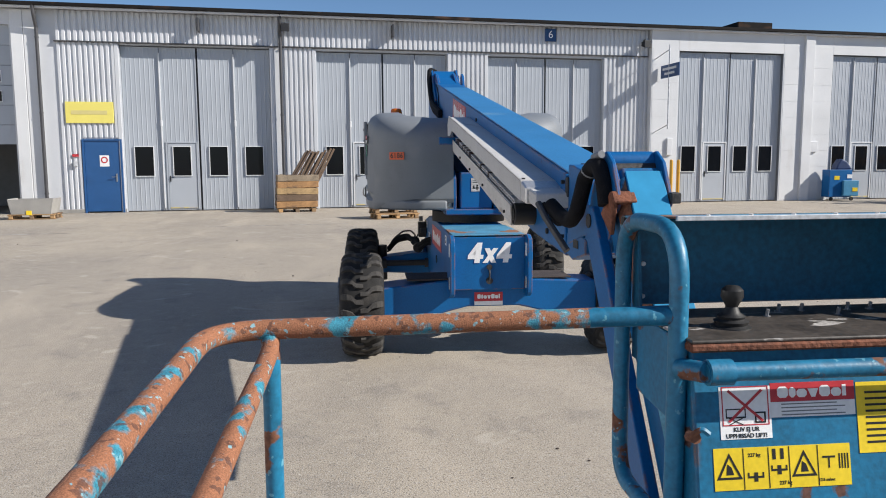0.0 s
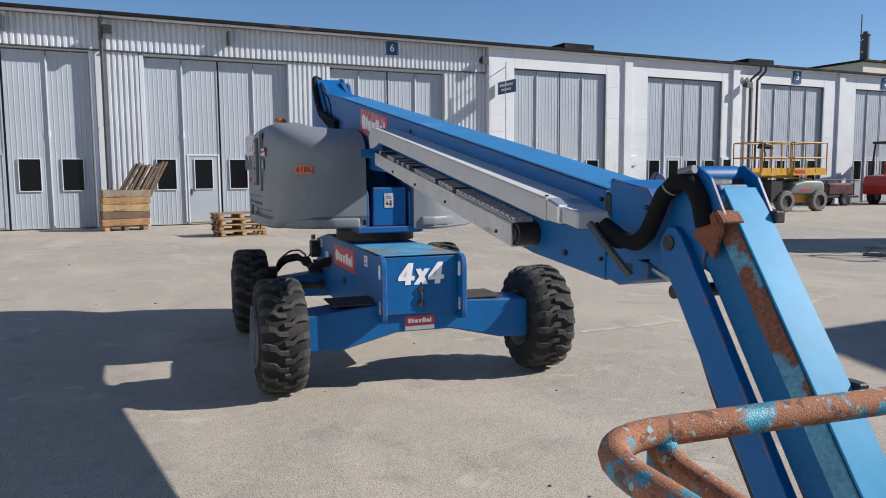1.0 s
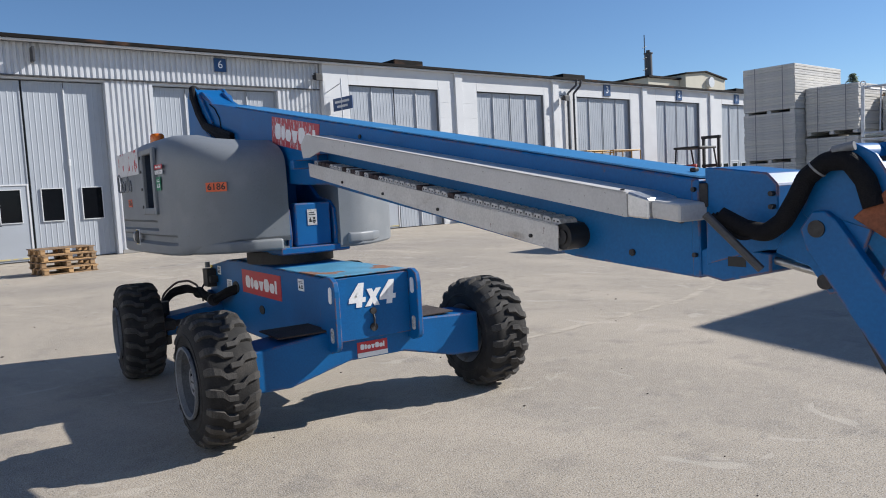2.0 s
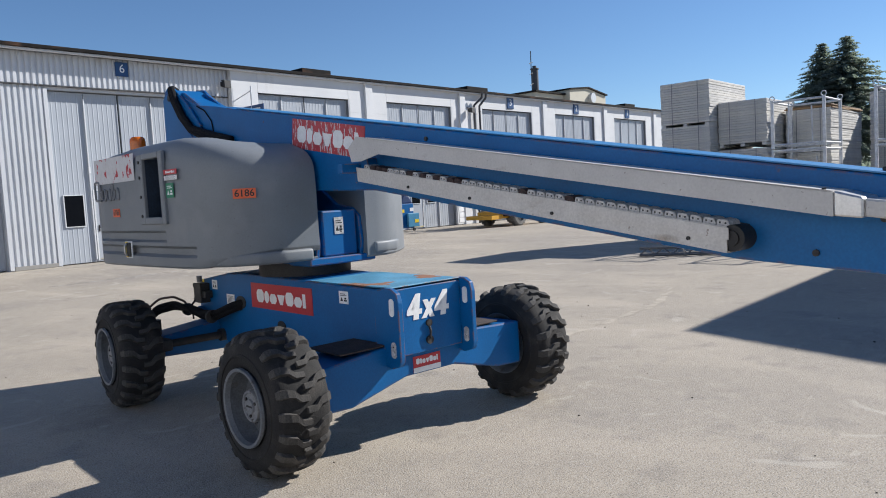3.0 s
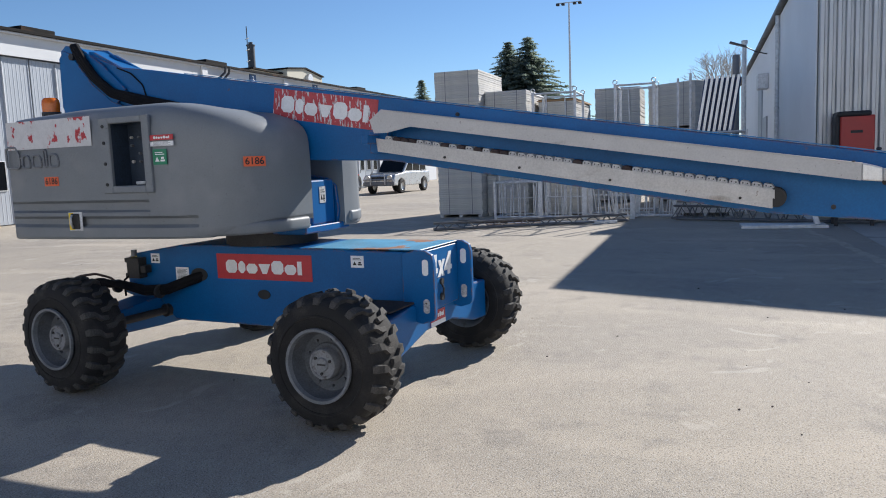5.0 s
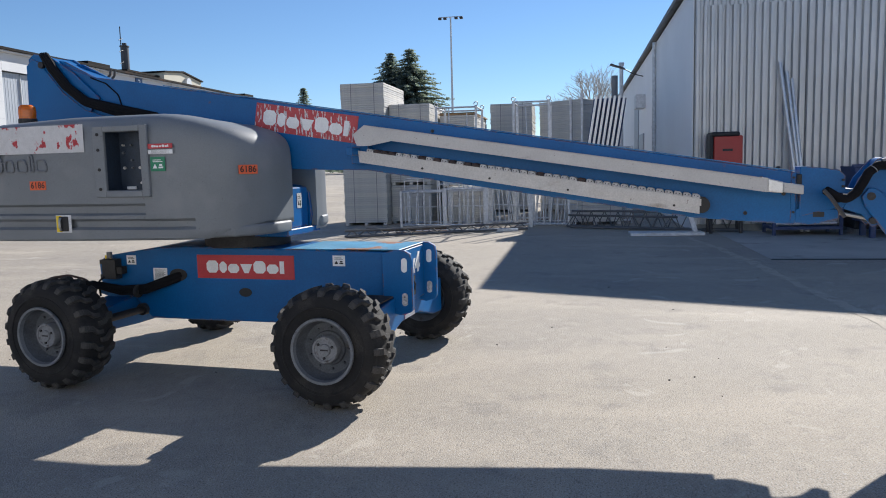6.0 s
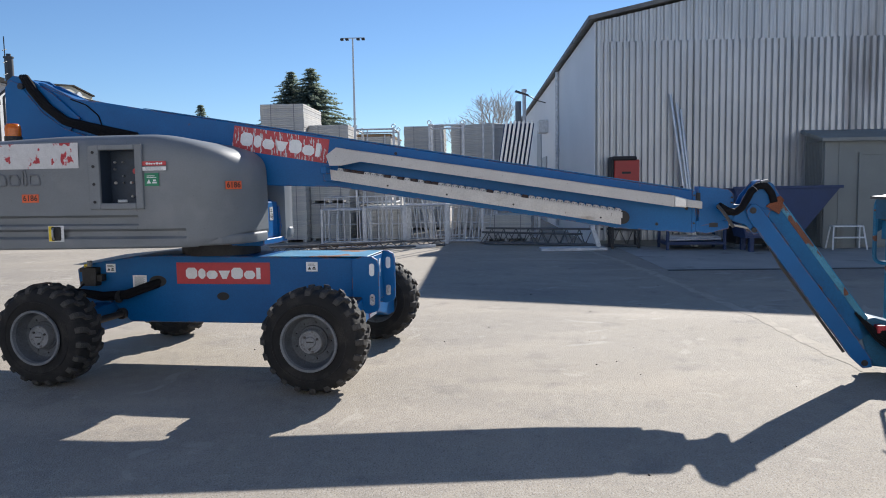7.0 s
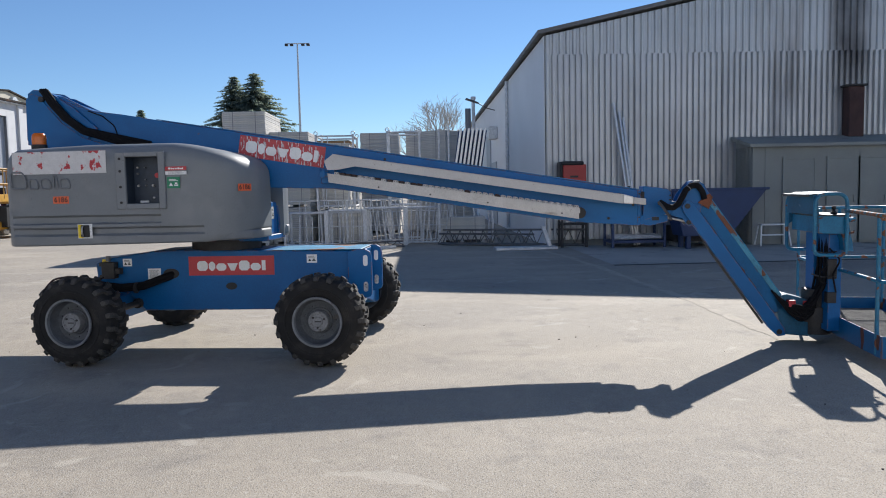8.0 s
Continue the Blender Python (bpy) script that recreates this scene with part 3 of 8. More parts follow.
def window_leaf(parent, x0, x1, z0, z1, y):
    bmb = bmesh.new()
    w = 0.022
    block(bmb, x0 - w, x0, y - 0.03, y + 0.02, z0 - w, z1 + w)
    block(bmb, x1, x1 + w, y - 0.03, y + 0.02, z0 - w, z1 + w)
    block(bmb, x0, x1, y - 0.03, y + 0.02, z0 - w, z0)
    block(bmb, x0, x1, y - 0.03, y + 0.02, z1, z1 + w)
    part("window_frame", bmb, M_DOORFRAME, parent)
    bmb = bmesh.new()
    block(bmb, x0, x1, y - 0.008, y + 0.005, z0, z1)
    part("pane", bmb, M_GLASS, parent)


def folding_door(i, x0, x1, top, deep):
    y = YD if not deep else YM + 0.15
    door = empty(f"door_{i}", pose(0, 0, 0), "tall grey ribbed steel folding door with small windows", "door", "folding doors of the workshop", "structure")
    w = (x1 - x0) / 4
    for k in range(4):
        a, b = x0 + k * w + (0.03 if k == 2 else 0.012), x0 + (k + 1) * w - (0.03 if k == 1 else 0.012)
        bmb = bmesh.new()
        corrugated(bmb, a, b, 0.03, top - 0.03, y, 0.14, 0.006, cuts=(0.70, 0.80, 0.90))
        block(bmb, a, b, y + 0.004, y + 0.05, 0.03, top - 0.03)
        for xx in (a, b - 0.03):
            block(bmb, xx, xx + 0.03, y - 0.02, y + 0.01, 0.03, top - 0.03)
        leaf = part("leaf", bmb, M_DOOR, door)
        cx = (a + b) / 2
        if k == 1:
            bmb = bmesh.new()
            p0, p1 = cx - 0.42, cx + 0.46
            block(bmb, p0 - 0.04, p0, y - 0.04, y, 0.06, 2.18)
            block(bmb, p1, p1 + 0.04, y - 0.04, y, 0.06, 2.18)
            block(bmb, p0, p1, y - 0.04, y, 2.14, 2.18)
            part("wicket_frame", bmb, M_DOOR if i == 1 else M_DOORFRAME, leaf)
            bmb = bmesh.new()
            block(bmb, p0 + 0.01, p1 - 0.01, y - 0.022, y, 0.08, 2.13, 0.004, 1)
            part("wicket", bmb, M_DOOR, leaf)
            bmb = bmesh.new()
            block(bmb, p0 + 0.05, p0 + 0.08, y - 0.05, y - 0.02, 0.92, 1.12, 0.006, 1)
            cyl(bmb, (p0 + 0.06, y - 0.07, 1.05), (p0 + 0.18, y - 0.07, 1.05), 0.012, 8)
            cyl(bmb, (p0 + 0.065, y - 0.07, 1.05), (p0 + 0.065, y - 0.03, 1.05), 0.01, 8)
            part("handle", bmb, M_BLACK, leaf)
            bmb = bmesh.new()
            block(bmb, p0 + 0.03, p1 - 0.03, y - 0.028, y - 0.02, 0.09, 0.13)
            part("hazard_strip", bmb, M_FADEDYEL, leaf, "worn yellow kick strip")
            window_leaf(leaf, cx - 0.24, cx + 0.28, 1.12, 2.02, y - 0.022)
        else:
            window_leaf(leaf, cx - 0.27, cx + 0.27, 1.12, 2.02, y - 0.012)
        if k in (0, 2):
            bmb = bmesh.new()
            block(bmb, b - 0.02, b + 0.04, y - 0.07, y - 0.02, 2.65, 2.85, 0.01, 1)
            block(bmb, b - 0.005, b + 0.025, y - 0.06, y - 0.02, 0.1, top - 0.2)
            part("bolt_rod", bmb, M_DOORFRAME, leaf)
    # black sheet behind all leaves, so that the gaps read as dark lines
    bmb = bmesh.new()
    block(bmb, x0 + 0.02, x1 - 0.02, y + 0.055, y + 0.07, 0.03, top - 0.04)
    part("rubber_seal", bmb, M_BLACK, door, "black sheet behind the leaves, seen in their gaps")
    bmb = bmesh.new()
    f = YM + 0.02 if deep else YW + 0.01
    block(bmb, x1 - 0.004, x1 + 0.03, f, y + 0.1, 0, top)
    block(bmb, x0 - 0.03, x0 + 0.004, f, y + 0.1, 0, top)
    block(bmb, x0, x1, f, y + 0.1, top - 0.004, top + 0.03)
    part("jamb", bmb, M_JAMB if deep else M_DOOR, door)
    if not deep:
        for xx in (x0 - 0.13, x1 + 0.02):
            bmb = bmesh.new()
            block(bmb, xx, xx + 0.11, YW - 0.05, YW - 0.002, 0.02, top + 0.02, 0.004, 1)
            part("casing", bmb, M_SHEET, door)
    return door


for i, (a, b, t) in enumerate(BAYS[1:], 1):
    folding_door(i, a, b, t, i > 3)

# the half-open sectional door at the west end
door = empty("door_10", pose(0, 0, 0), "grey sectional door, half open over a dark hall", "door", kind="structure")
a, b, t = BAYS[0]
for k in range(6):
    bmb = bmesh.new()
    block(bmb, a, b, YD, YD + 0.05, 2.1 + k * 0.585, 2.1 + (k + 1) * 0.585 - 0.012, 0.008, 1)
    sec = part("panel", bmb, M_DOOR, door)
    if k in (2, 3):
        window_leaf(sec, b - 1.2, b - 0.35, 2.2 + k * 0.585, 2.5 + k * 0.585, YD)

# blue steel door and its signs
door = empty("door_11", pose(0, 0, 0), "dark blue steel door with a small notice", "door", kind="structure")
bmb = bmesh.new()
block(bmb, BLUE[0] + 0.03, BLUE[1] - 0.03, YW - 0.03, YW + 0.03, 0.04, 2.2, 0.006, 1)
leaf = part("leaf", bmb, M_BLUEDOOR, door)
bmb = bmesh.new()
block(bmb, BLUE[0] - 0.03, BLUE[0] + 0.025, YW - 0.06, YW + 0.05, 0, 2.25)
block(bmb, BLUE[1] - 0.025, BLUE[1] + 0.03, YW - 0.06, YW + 0.05, 0, 2.25)
block(bmb, BLUE[0] + 0.025, BLUE[1] - 0.025, YW - 0.06, YW + 0.05, 2.205, 2.25)
part("door_frame", bmb, M_BLUEDOOR, door)
bmb = bmesh.new()
block(bmb, -4.07, -3.8, YW - 0.036, YW - 0.03, 1.42, 1.76)
part("notice", bmb, M_WHITE, leaf)
bmb = bmesh.new()
lathe(bmb, [(0.10, 0), (0.10, -0.004), (0.065, -0.004), (0.065, 0)], 20)
moved(bmb, Matrix.Translation((-3.935, YW - 0.037, 1.62)))
part("prohibition_ring", bmb, M_RED, leaf)
bmb = bmesh.new()
block(bmb, -3.62, -3.58, YW - 0.05, YW - 0.03, 0.95, 1.2, 0.005, 1)
cyl(bmb, (-3.6, YW - 0.09, 1.1), (-3.74, YW - 0.09, 1.1), 0.011, 8)
cyl(bmb, (-3.6, YW - 0.09, 1.1), (-3.6, YW - 0.04, 1.1), 0.011, 8)
part("handle", bmb, M_STEEL, leaf)

sign = empty("wall_sign", pose(-4.27, YW - 0.05, 3.05), "faded yellow rectangular sign with illegible writing", "sign")
bmb = bmesh.new()
block(bmb, -0.68, 0.68, -0.03, 0.0, -0.32, 0.32, 0.006, 1)
part("plate", bmb, mat("pale_yellow_sign", (0.78, 0.68, 0.16), 0.5, var=0.05, scale=2, bump=0.0), sign)
M_FADED = mat("faded_print", (0.62, 0.54, 0.22), 0.6, var=0.05, bump=0.0)
bmb = bmesh.new()
block(bmb, -0.52, 0.5, -0.034, -0.031, -0.06, 0.06)
part("print_bar", bmb, M_FADED, sign)
bm = bmesh.new()
block(bm, -4.83, -4.66, YW - 0.075, YW - 0.045, 1.72, 1.8)
tagged(link("small_notice", bm, M_RED), "small red notice on white cladding", "sign")
bm = bmesh.new()
block(bm, -4.8, -4.7, YW - 0.12, YW - 0.045, 1.42, 1.58, 0.01, 1)
tagged(link("key_switch", bm, M_GALV), "small grey switch box on the cladding", "switch box")


def downpipe(x, y, z0, z1, bend, name="downpipe"):
    bmb = bmesh.new()
    tube(bmb, rounded([(x + bend, y - 0.25, z1 + 0.1), (x + bend, y - 0.2, z1 - 0.15), (x, y, z1 - 0.5), (x, y, z0)], 0.1), 0.05, 10)
    for z in (z0 + 0.6, (z0 + z1) / 2, z1 - 0.8):
        cyl(bmb, (x, y, z), (x, y, z + 0.04), 0.062, 10)
    return tagged(link(name, bmb, M_PIPE, smooth=True), "dark metal downpipe from the gutter", "downpipe", "downpipes", "structure")


downpipe(-5.57, YW - 0.2, 0.0, 6.0, 0.0)
downpipe(1.44, YW - 0.14, 0.0, 6.0, 0.0)
downpipe(27.1, YM - 0.12, 0.0, 6.0, 0.35)
downpipe(27.5, YM - 0.12, 0.8, 6.0, 0.25)
downpipe(52.5, YM - 0.12, 0.0, 6.0, 0.2)


def gate_number(x, digit, y):
    s = empty("gate_sign", pose(x, y, 5.78), "small dark blue gate sign with a white digit", "sign", "gate signs")
    bmb = bmesh.new()
    k = 1.0 if y < YM - 0.001 or x < XS else 1.3
    block(bmb, -0.2 * k, 0.2 * k, -0.05, 0.0, -0.22 * k, 0.2 * k, 0.008, 1)
    part("plate", bmb, M_SIGNBLUE, s)
    bmb = moved(text_bm(digit, 0.36 * k), pose(0, -0.053, 0, 90, 0, 0))
    part("digit", bmb, M_WHITE, s)


for x, dgt in ((10.45, "6"), (30.1, "3"), (36.3, "2"), (42.3, "1")):
    gate_number(x, dgt, YW - 0.09 if x < XS else YM)


def side_plate(x, z, h):
    bmb = bmesh.new()
    block(bmb, x - 0.03, x + 0.03, YW - 0.45, YW - 0.1, z, z + h, 0.006, 1)
    tagged(link("gate_plate", bmb, M_PIPE), "dark plate standing out from the eaves", "sign", "gate plates")


side_plate(5.0, 5.5, 0.4)
side_plate(-1.0, 5.5, 0.4)


def flood_lamp(x, z, y):
    lamp = empty("flood_lamp", pose(x, y, z), "small dark flood lamp under the eaves", "lamp", "flood lamps")
    bmb = bmesh.new()
    tube(bmb, rounded([(0, 0, 0.1), (0, -0.2, 0.1), (0, -0.25, 0)], 0.05), 0.018, 8)
    part("bracket", bmb, M_PIPE, lamp)
    bmb = bmesh.new()
    prism(bmb, [(-0.16, -0.12), (-0.16, 0.02), (-0.4, 0.06), (-0.42, -0.2)], -0.13, 0.13, "x", 0.015, 2)
    part("housing", bmb, M_BLACK, lamp)


flood_lamp(13.9, 5.6, YW - 0.04)
flood_lamp(26.7, 5.3, YM)
flood_lamp(1.6, 5.75, YW - 0.1)

# swing-out sign on a pole
sign = empty("bracket_sign", pose(14.5, YM, 0), "dark blue sign on a wall pole, turned outwards", "sign")
bmb = bmesh.new()
cyl(bmb, (0, -0.62, 2.6), (0, -0.62, 5.45), 0.028, 10)
for z in (5.3, 2.75):
    cyl(bmb, (-0.2, 0, z - 0.25), (0, -0.62, z), 0.02, 8)
part("pole", bmb, M_GALV, sign)
bmb = bmesh.new()
block(bmb, -0.02, 0.02, -1.28, -0.06, 4.36, 4.80, 0.008, 1)
part("plate", bmb, M_SIGNBLUE, sign)
bmb = bmesh.new()
block(bmb, -0.024, -0.0215, -1.12, -0.2, 4.62, 4.70)
block(bmb, -0.024, -0.0215, -1.0, -0.32, 4.46, 4.54)
part("print_bar", bmb, M_GALV, sign)

for x, w in ((19.5, 1.5), (30.0, 1.7), (46.5, 1.4)):
    bm = bmesh.new()
    block(bm, x - w / 2, x + w / 2, 27.3, 28.5, 6.3, 6.82, 0.02, 1)
    tagged(link("roof_vent", bm, M_ROOF), "low dark ventilation box on the roof", "roof vent", "roof vents")

# ---- hangar with the grey gable ----
XG, YC, HE = 14.35, 2.58, 5.33
PITCH = 0.212
YR = -11.0
HR = HE + (YC - YR) * PITCH
hall = empty("hall", pose(0, 0, 0), "large hall with grey profiled gable and white side wall", "hall", kind="structure")
bm = bmesh.new()
prism(bm, [(YC - 0.02, 0), (YC - 0.02, HE - 0.05), (YR, HR - 0.05), (2 * YR - YC, HE - 0.05), (2 * YR - YC, 0)], XG + 0.09, XG + 0.3, "x")
part("gable_wall", bm, M_SHED, hall)


def gable_sheet(y0, y1, z0, zf, x, pitch, depth):
    bmb = bmesh.new()
    n = round((y1 - y0) / pitch)
    p = (y1 - y0) / n
    ys = []
    for i in range(n):
        b = y0 + i * p
        ys += [(b, 0), (b + 0.30 * p, 0), (b + 0.45 * p, 1), (b + 0.85 * p, 1)]
    ys.append((y1, 0))
    lo = [bmb.verts.new((x - depth * k, y, z0)) for y, k in ys]
    hi = [bmb.verts.new((x - depth * k, y, zf(y))) for y, k in ys]
    for i in range(len(ys) - 1):
        bmb.faces.new((lo[i], lo[i + 1], hi[i + 1], hi[i]))
    return bmb


rake = lambda y: HE + (YC - YR - abs(y - YR)) * PITCH - 0.06
y = YC - 0.03
while y > YR - 13:
    y2 = y - 2.24
    part("cladding_sheet", gable_sheet(y2, y - 0.01, 0.15, lambda q: 4.8, XG + 0.045, 0.147, 0.075), M_GABLE, hall)
    part("upper_sheet", gable_sheet(y2, y - 0.01, 4.78, rake, XG + 0.075, 0.172, 0.045), M_GABLE, hall)
    y = y2
bm = bmesh.new()
for s in (1, -1):
    ye = YC + 0.16 if s > 0 else 2 * YR - YC - 0.16
    prism(bm, [(YR, HR), (YR, HR + 0.10), (ye, HE - 0.16 * PITCH + 0.10), (ye, HE - 0.16 * PITCH)], XG - 0.07, XG + 34, "x")
part("roof_slope", bm, mat("dull_grey_roof_sheet", (0.17, 0.165, 0.16), 0.6, var=0.15, scale=2, bump=0.05, wear=((0.10, 0.08, 0.07), 2.0, 0.55, 0.2, None)), hall)
bm = bmesh.new()
block(bm, XG + 0.3, XG + 33.5, YC - 0.25, YC, 0, HE - 0.06)
block(bm, XG + 0.06, XG + 0.3, YC - 0.02, YC + 0.003, 0, HE - 0.06)
part("side_wall", bm, M_WHITEWALL, hall)
bm = bmesh.new()
block(bm, XG + 33.2, XG + 33.5, 2 * YR - YC, YC - 0.25, 0, HE)
block(bm, XG + 0.3, XG + 33.2, 2 * YR - YC, 2 * YR - YC + 0.25, 0, HE)
part("rear_wall", bm, M_RENDERW, hall)
bm = bmesh.new()
cyl(bm, (XG + 7.6, YC + 0.08, 0.1), (XG + 7.6, YC + 0.08, HE - 0.1), 0.06, 10)
cyl(bm, (XG + 7.6, YC + 0.08, 2.6), (XG + 7.6, YC + 0.08, 2.66), 0.075, 10)
part("downpipe", bm, M_GALV, hall, smooth=True)
for x in (XG + 12.0, XG + 14.5):
    bm = bmesh.new()
    block(bm, x, x + 1.9, YC + 0.0, YC + 0.05, 0, 2.6 if x < XG + 13 else 3.9, 0.01, 1)
    part("side_door", bm, M_DOOR, hall)
bm = bmesh.new()
block(bm, XG + 11.6, XG + 12.4, YC, YC + 0.35, 3.5, 4.0, 0.02, 1)
part("wall_box", bm, M_GALV, hall)
bm = bmesh.new()
tube(bm, rounded([(XG + 12.6, YC, 4.75), (XG + 12.6, YC + 0.35, 4.85), (XG + 12.6, YC + 0.7, 5.05)], 0.15), 0.02, 8)
prism(bm, [(YC + 0.65, 5.02), (YC + 0.7, 5.09), (YC + 1.2, 5.27), (YC + 1.24, 5.21)], XG + 12.48, XG + 12.72, "x")
part("street_light_arm", bm, M_PIPE, hall)
bm = bmesh.new()
cyl(bm, (XG + 19, YC + 0.45, 0), (XG + 19, YC + 0.45, 5.95), 0.09, 14)
cyl(bm, (XG + 19, YC + 0.45, 5.95), (XG + 19, YC + 0.45, 6.1), 0.13, 14)
part("flue", bm, M_GALV, hall, "bright steel flue pipe", True)
bm = bmesh.new()
cyl(bm, (XG + 17, YC + 0.85, 0), (XG + 17, YC + 0.85, 5.3), 0.14, 14)
part("flue", bm, M_JAMB, hall, smooth=True)

# ---- the boom lift; its own axes: x along the boom, y across, z up ----
LIFT = pose(2.979, 7.584, 0, 0, 0, math.degrees(math.atan2(-0.99375, -0.11163)))
lift = empty("boom_lift", LIFT, "worn blue and grey telescopic boom lift on four lugged tyres", "boom lift")


def plate(name, parent, x0, x1, y0, y1, z0, z1, material, label="", bev=0.004):
    b = bmesh.new()
    block(b, x0, x1, y0, y1, z0, z1, bev, 1)
    return part(name, b, material, parent, label)


# row of plain rounded shapes standing in for a trade mark
def mark_bars(b, x0, z0, w, h, gap=0.10):
    widths = (1.0, 0.62, 0.95, 1.0, 1.0, 0.95, 0.36)
    tall = (1.0, 0.92, 0.74, 0.74, 1.0, 0.74, 1.0)
    k = w / (sum(widths) + gap * 6)
    x = x0
    for i, (q, t) in enumerate(zip(widths, tall)):
        ww, hh, c = k * q, h * t, 0.22 * k
        if i == 3:
            pts = [(x + 0.32 * ww, z0), (x + 0.68 * ww, z0), (x + ww, z0 + hh), (x, z0 + hh)]
        elif i == 6:
            pts = [(x, z0), (x + ww, z0), (x + ww, z0 + hh), (x, z0 + hh)]
        else:
            pts = [(x + c, z0), (x + ww - c, z0), (x + ww, z0 + c), (x + ww, z0 + hh - c), (x + ww - c, z0 + hh), (x + c, z0 + hh), (x, z0 + hh - c), (x, z0 + c)]
        prism(b, pts, -0.0004, 0.0004)
        x += ww + k * gap
    return b


def decal(name, parent, m, w, h, material, marks=None, mark_mat=None, mark_box=(0.08, 0.2, 0.84, 0.6), label=""):
    """A thin sticker in the xz plane of m, centred, facing -y, with plain marks on it."""
    b = bmesh.new()
    block(b, -w / 2, w / 2, -0.0015, 0.0015, -h / 2, h / 2)
    moved(b, m)
    ob = part(name, b, material, parent, label)
    if mark_mat:
        b = bmesh.new()
        if marks == "word":
            mark_bars(b, -w / 2 + mark_box[0] * w, -h / 2 + mark_box[1] * h, mark_box[2] * w, mark_box[3] * h)
        elif marks == "lines":
            n = 9 if h > 0.1 else 4
            for i in range(n):
                z = -h / 2 + h * (0.15 + 0.7 * i / (n - 1))
                prism(b, [(-w * 0.38, z - h * (0.14 / n)), (w * (0.38 - 0.1 * (i % 2)), z - h * (0.14 / n)), (w * (0.38 - 0.1 * (i % 2)), z + h * (0.14 / n)), (-w * 0.38, z + h * (0.14 / n))], -0.0003, 0.0003)
        elif marks == "icon":
            prism(b, [(-0.36 * w, -0.30 * h), (-0.04 * w, -0.30 * h), (-0.20 * w, 0.02 * h)], -0.0003, 0.0003)
            block(b, 0.04 * w, 0.36 * w, -0.0003, 0.0003, -0.30 * h, -0.18 * h)
            block(b, 0.10 * w, 0.30 * w, -0.0003, 0.0003, -0.14 * h, 0.0)
            block(b, -0.34 * w, 0.34 * w, -0.0003, 0.0003, 0.14 * h, 0.19 * h)
            block(b, -0.34 * w, 0.22 * w, -0.0003, 0.0003, 0.26 * h, 0.31 * h)
        moved(b, m @ Matrix.Translation((0, -0.0019, 0)))
        part("print", b, mark_mat, ob)
    return ob


def lettering(name, parent, words, size, m, material, label="", fat=0.0, lean=0.0):
    b = moved(text_bm(words, size, 0.0003, fat, lean), m @ pose(0, 0, 0, 90, 0, 0))
    return part(name, b, material, parent, label)


# chassis
b = bmesh.new()
prism(b, [(-1.30, 0.60), (-1.32, 0.84), (-1.22, 0.885), (-0.75, 0.955), (-0.45, 0.965), (1.31, 0.935), (1.31, 0.53), (0.95, 0.50), (0.72, 0.375), (-0.83, 0.375), (-1.0, 0.55)],
      -0.315, 0.245, "y", 0.012, 2)
chassis = part("chassis", b, M_BLUE, lift)
plate("top_plate", chassis, 0.45, 1.325, -0.318, 0.248, 0.945, 0.953, M_BLUE_TOP, "faded blue top plate with rust patches")
plate("deck_step", chassis, 0.93, 1.28, -0.66, -0.318, 0.603, 0.615, M_STEP, "dirty brown step plate")
plate("deck_step", chassis, 0.93, 1.28, 0.25, 0.62, 0.603, 0.615, M_STEP, "dirty brown step plate")
for s in (-1, 1):
    v = -0.345 if s < 0 else 0.243
    b = bmesh.new()
    pr = [(1.20, 0.50), (1.34, 0.475)] + [(1.40 + 0.03 * math.cos(a), 0.545 + 0.05 * math.sin(a)) for a in (-1.2, -0.6, 0)] + \
         [(1.43, 0.87), (1.415, 0.925), (1.365, 0.952), (1.30, 0.952), (1.20, 0.93)]
    prism(b, pr, v, v + 0.035, "y", 0.004, 1)
    side = part("bumper_plate", b, M_BLUE, chassis)
    for z0, z1 in ((0.79, 0.895), (0.545, 0.64)):
        b = bmesh.new()
        for yy in (v - 0.002, v + 0.037):
            poly = [(1.37 + 0.022 * math.cos(t), (z1 - 0.022 if math.sin(t) >= 0 else z0 + 0.022) + 0.022 * math.sin(t)) for t in [2 * math.pi * k / 16 + 0.01 for k in range(16)]]
            prism(b, poly, yy - 0.002, yy + 0.002)
        part("slot_liner", b, M_WHITE if z0 > 0.7 else M_CHAIN, side)
plate("front_plate", chassis, 1.31, 1.325, -0.31, 0.243, 0.53, 0.935, M_BLUE)
b = bmesh.new()
lean = lambda pts, x: [(0.84 * (x + px * 0.19 + pz * 0.028), 0.84 * pz * 0.185 - 0.0625) for px, pz in pts]
FOUR = [(0.34, 0.0), (0.60, 0.0), (0.60, 0.20), (0.74, 0.20), (0.74, 0.40), (0.60, 0.40), (0.34, 0.40), (0.34, 0.66), (0.20, 0.40), (0.34, 0.40), (0.60, 0.40), (0.60, 1.0), (0.36, 1.0), (0.0, 0.40), (0.0, 0.20), (0.34, 0.20)]
EKS = [(0.0, 0.0), (0.24, 0.0), (0.33, 0.154), (0.42, 0.0), (0.66, 0.0), (0.45, 0.36), (0.66, 0.72), (0.42, 0.72), (0.33, 0.566), (0.24, 0.72), (0.0, 0.72), (0.21, 0.36)]
for x, glyph in ((-0.205, FOUR), (-0.063, EKS), (0.058, FOUR)):
    b = bmesh.new()
    prism(b, lean(glyph, x), -0.0018, 0.0015)
    moved(b, Matrix.Translation((1.327, -0.035, 0.80)) @ pose(0, 0, 0, 0, 0, 90))
    part("number_mark", b, M_WHITE, chassis, "bold white 4x4 lettering")
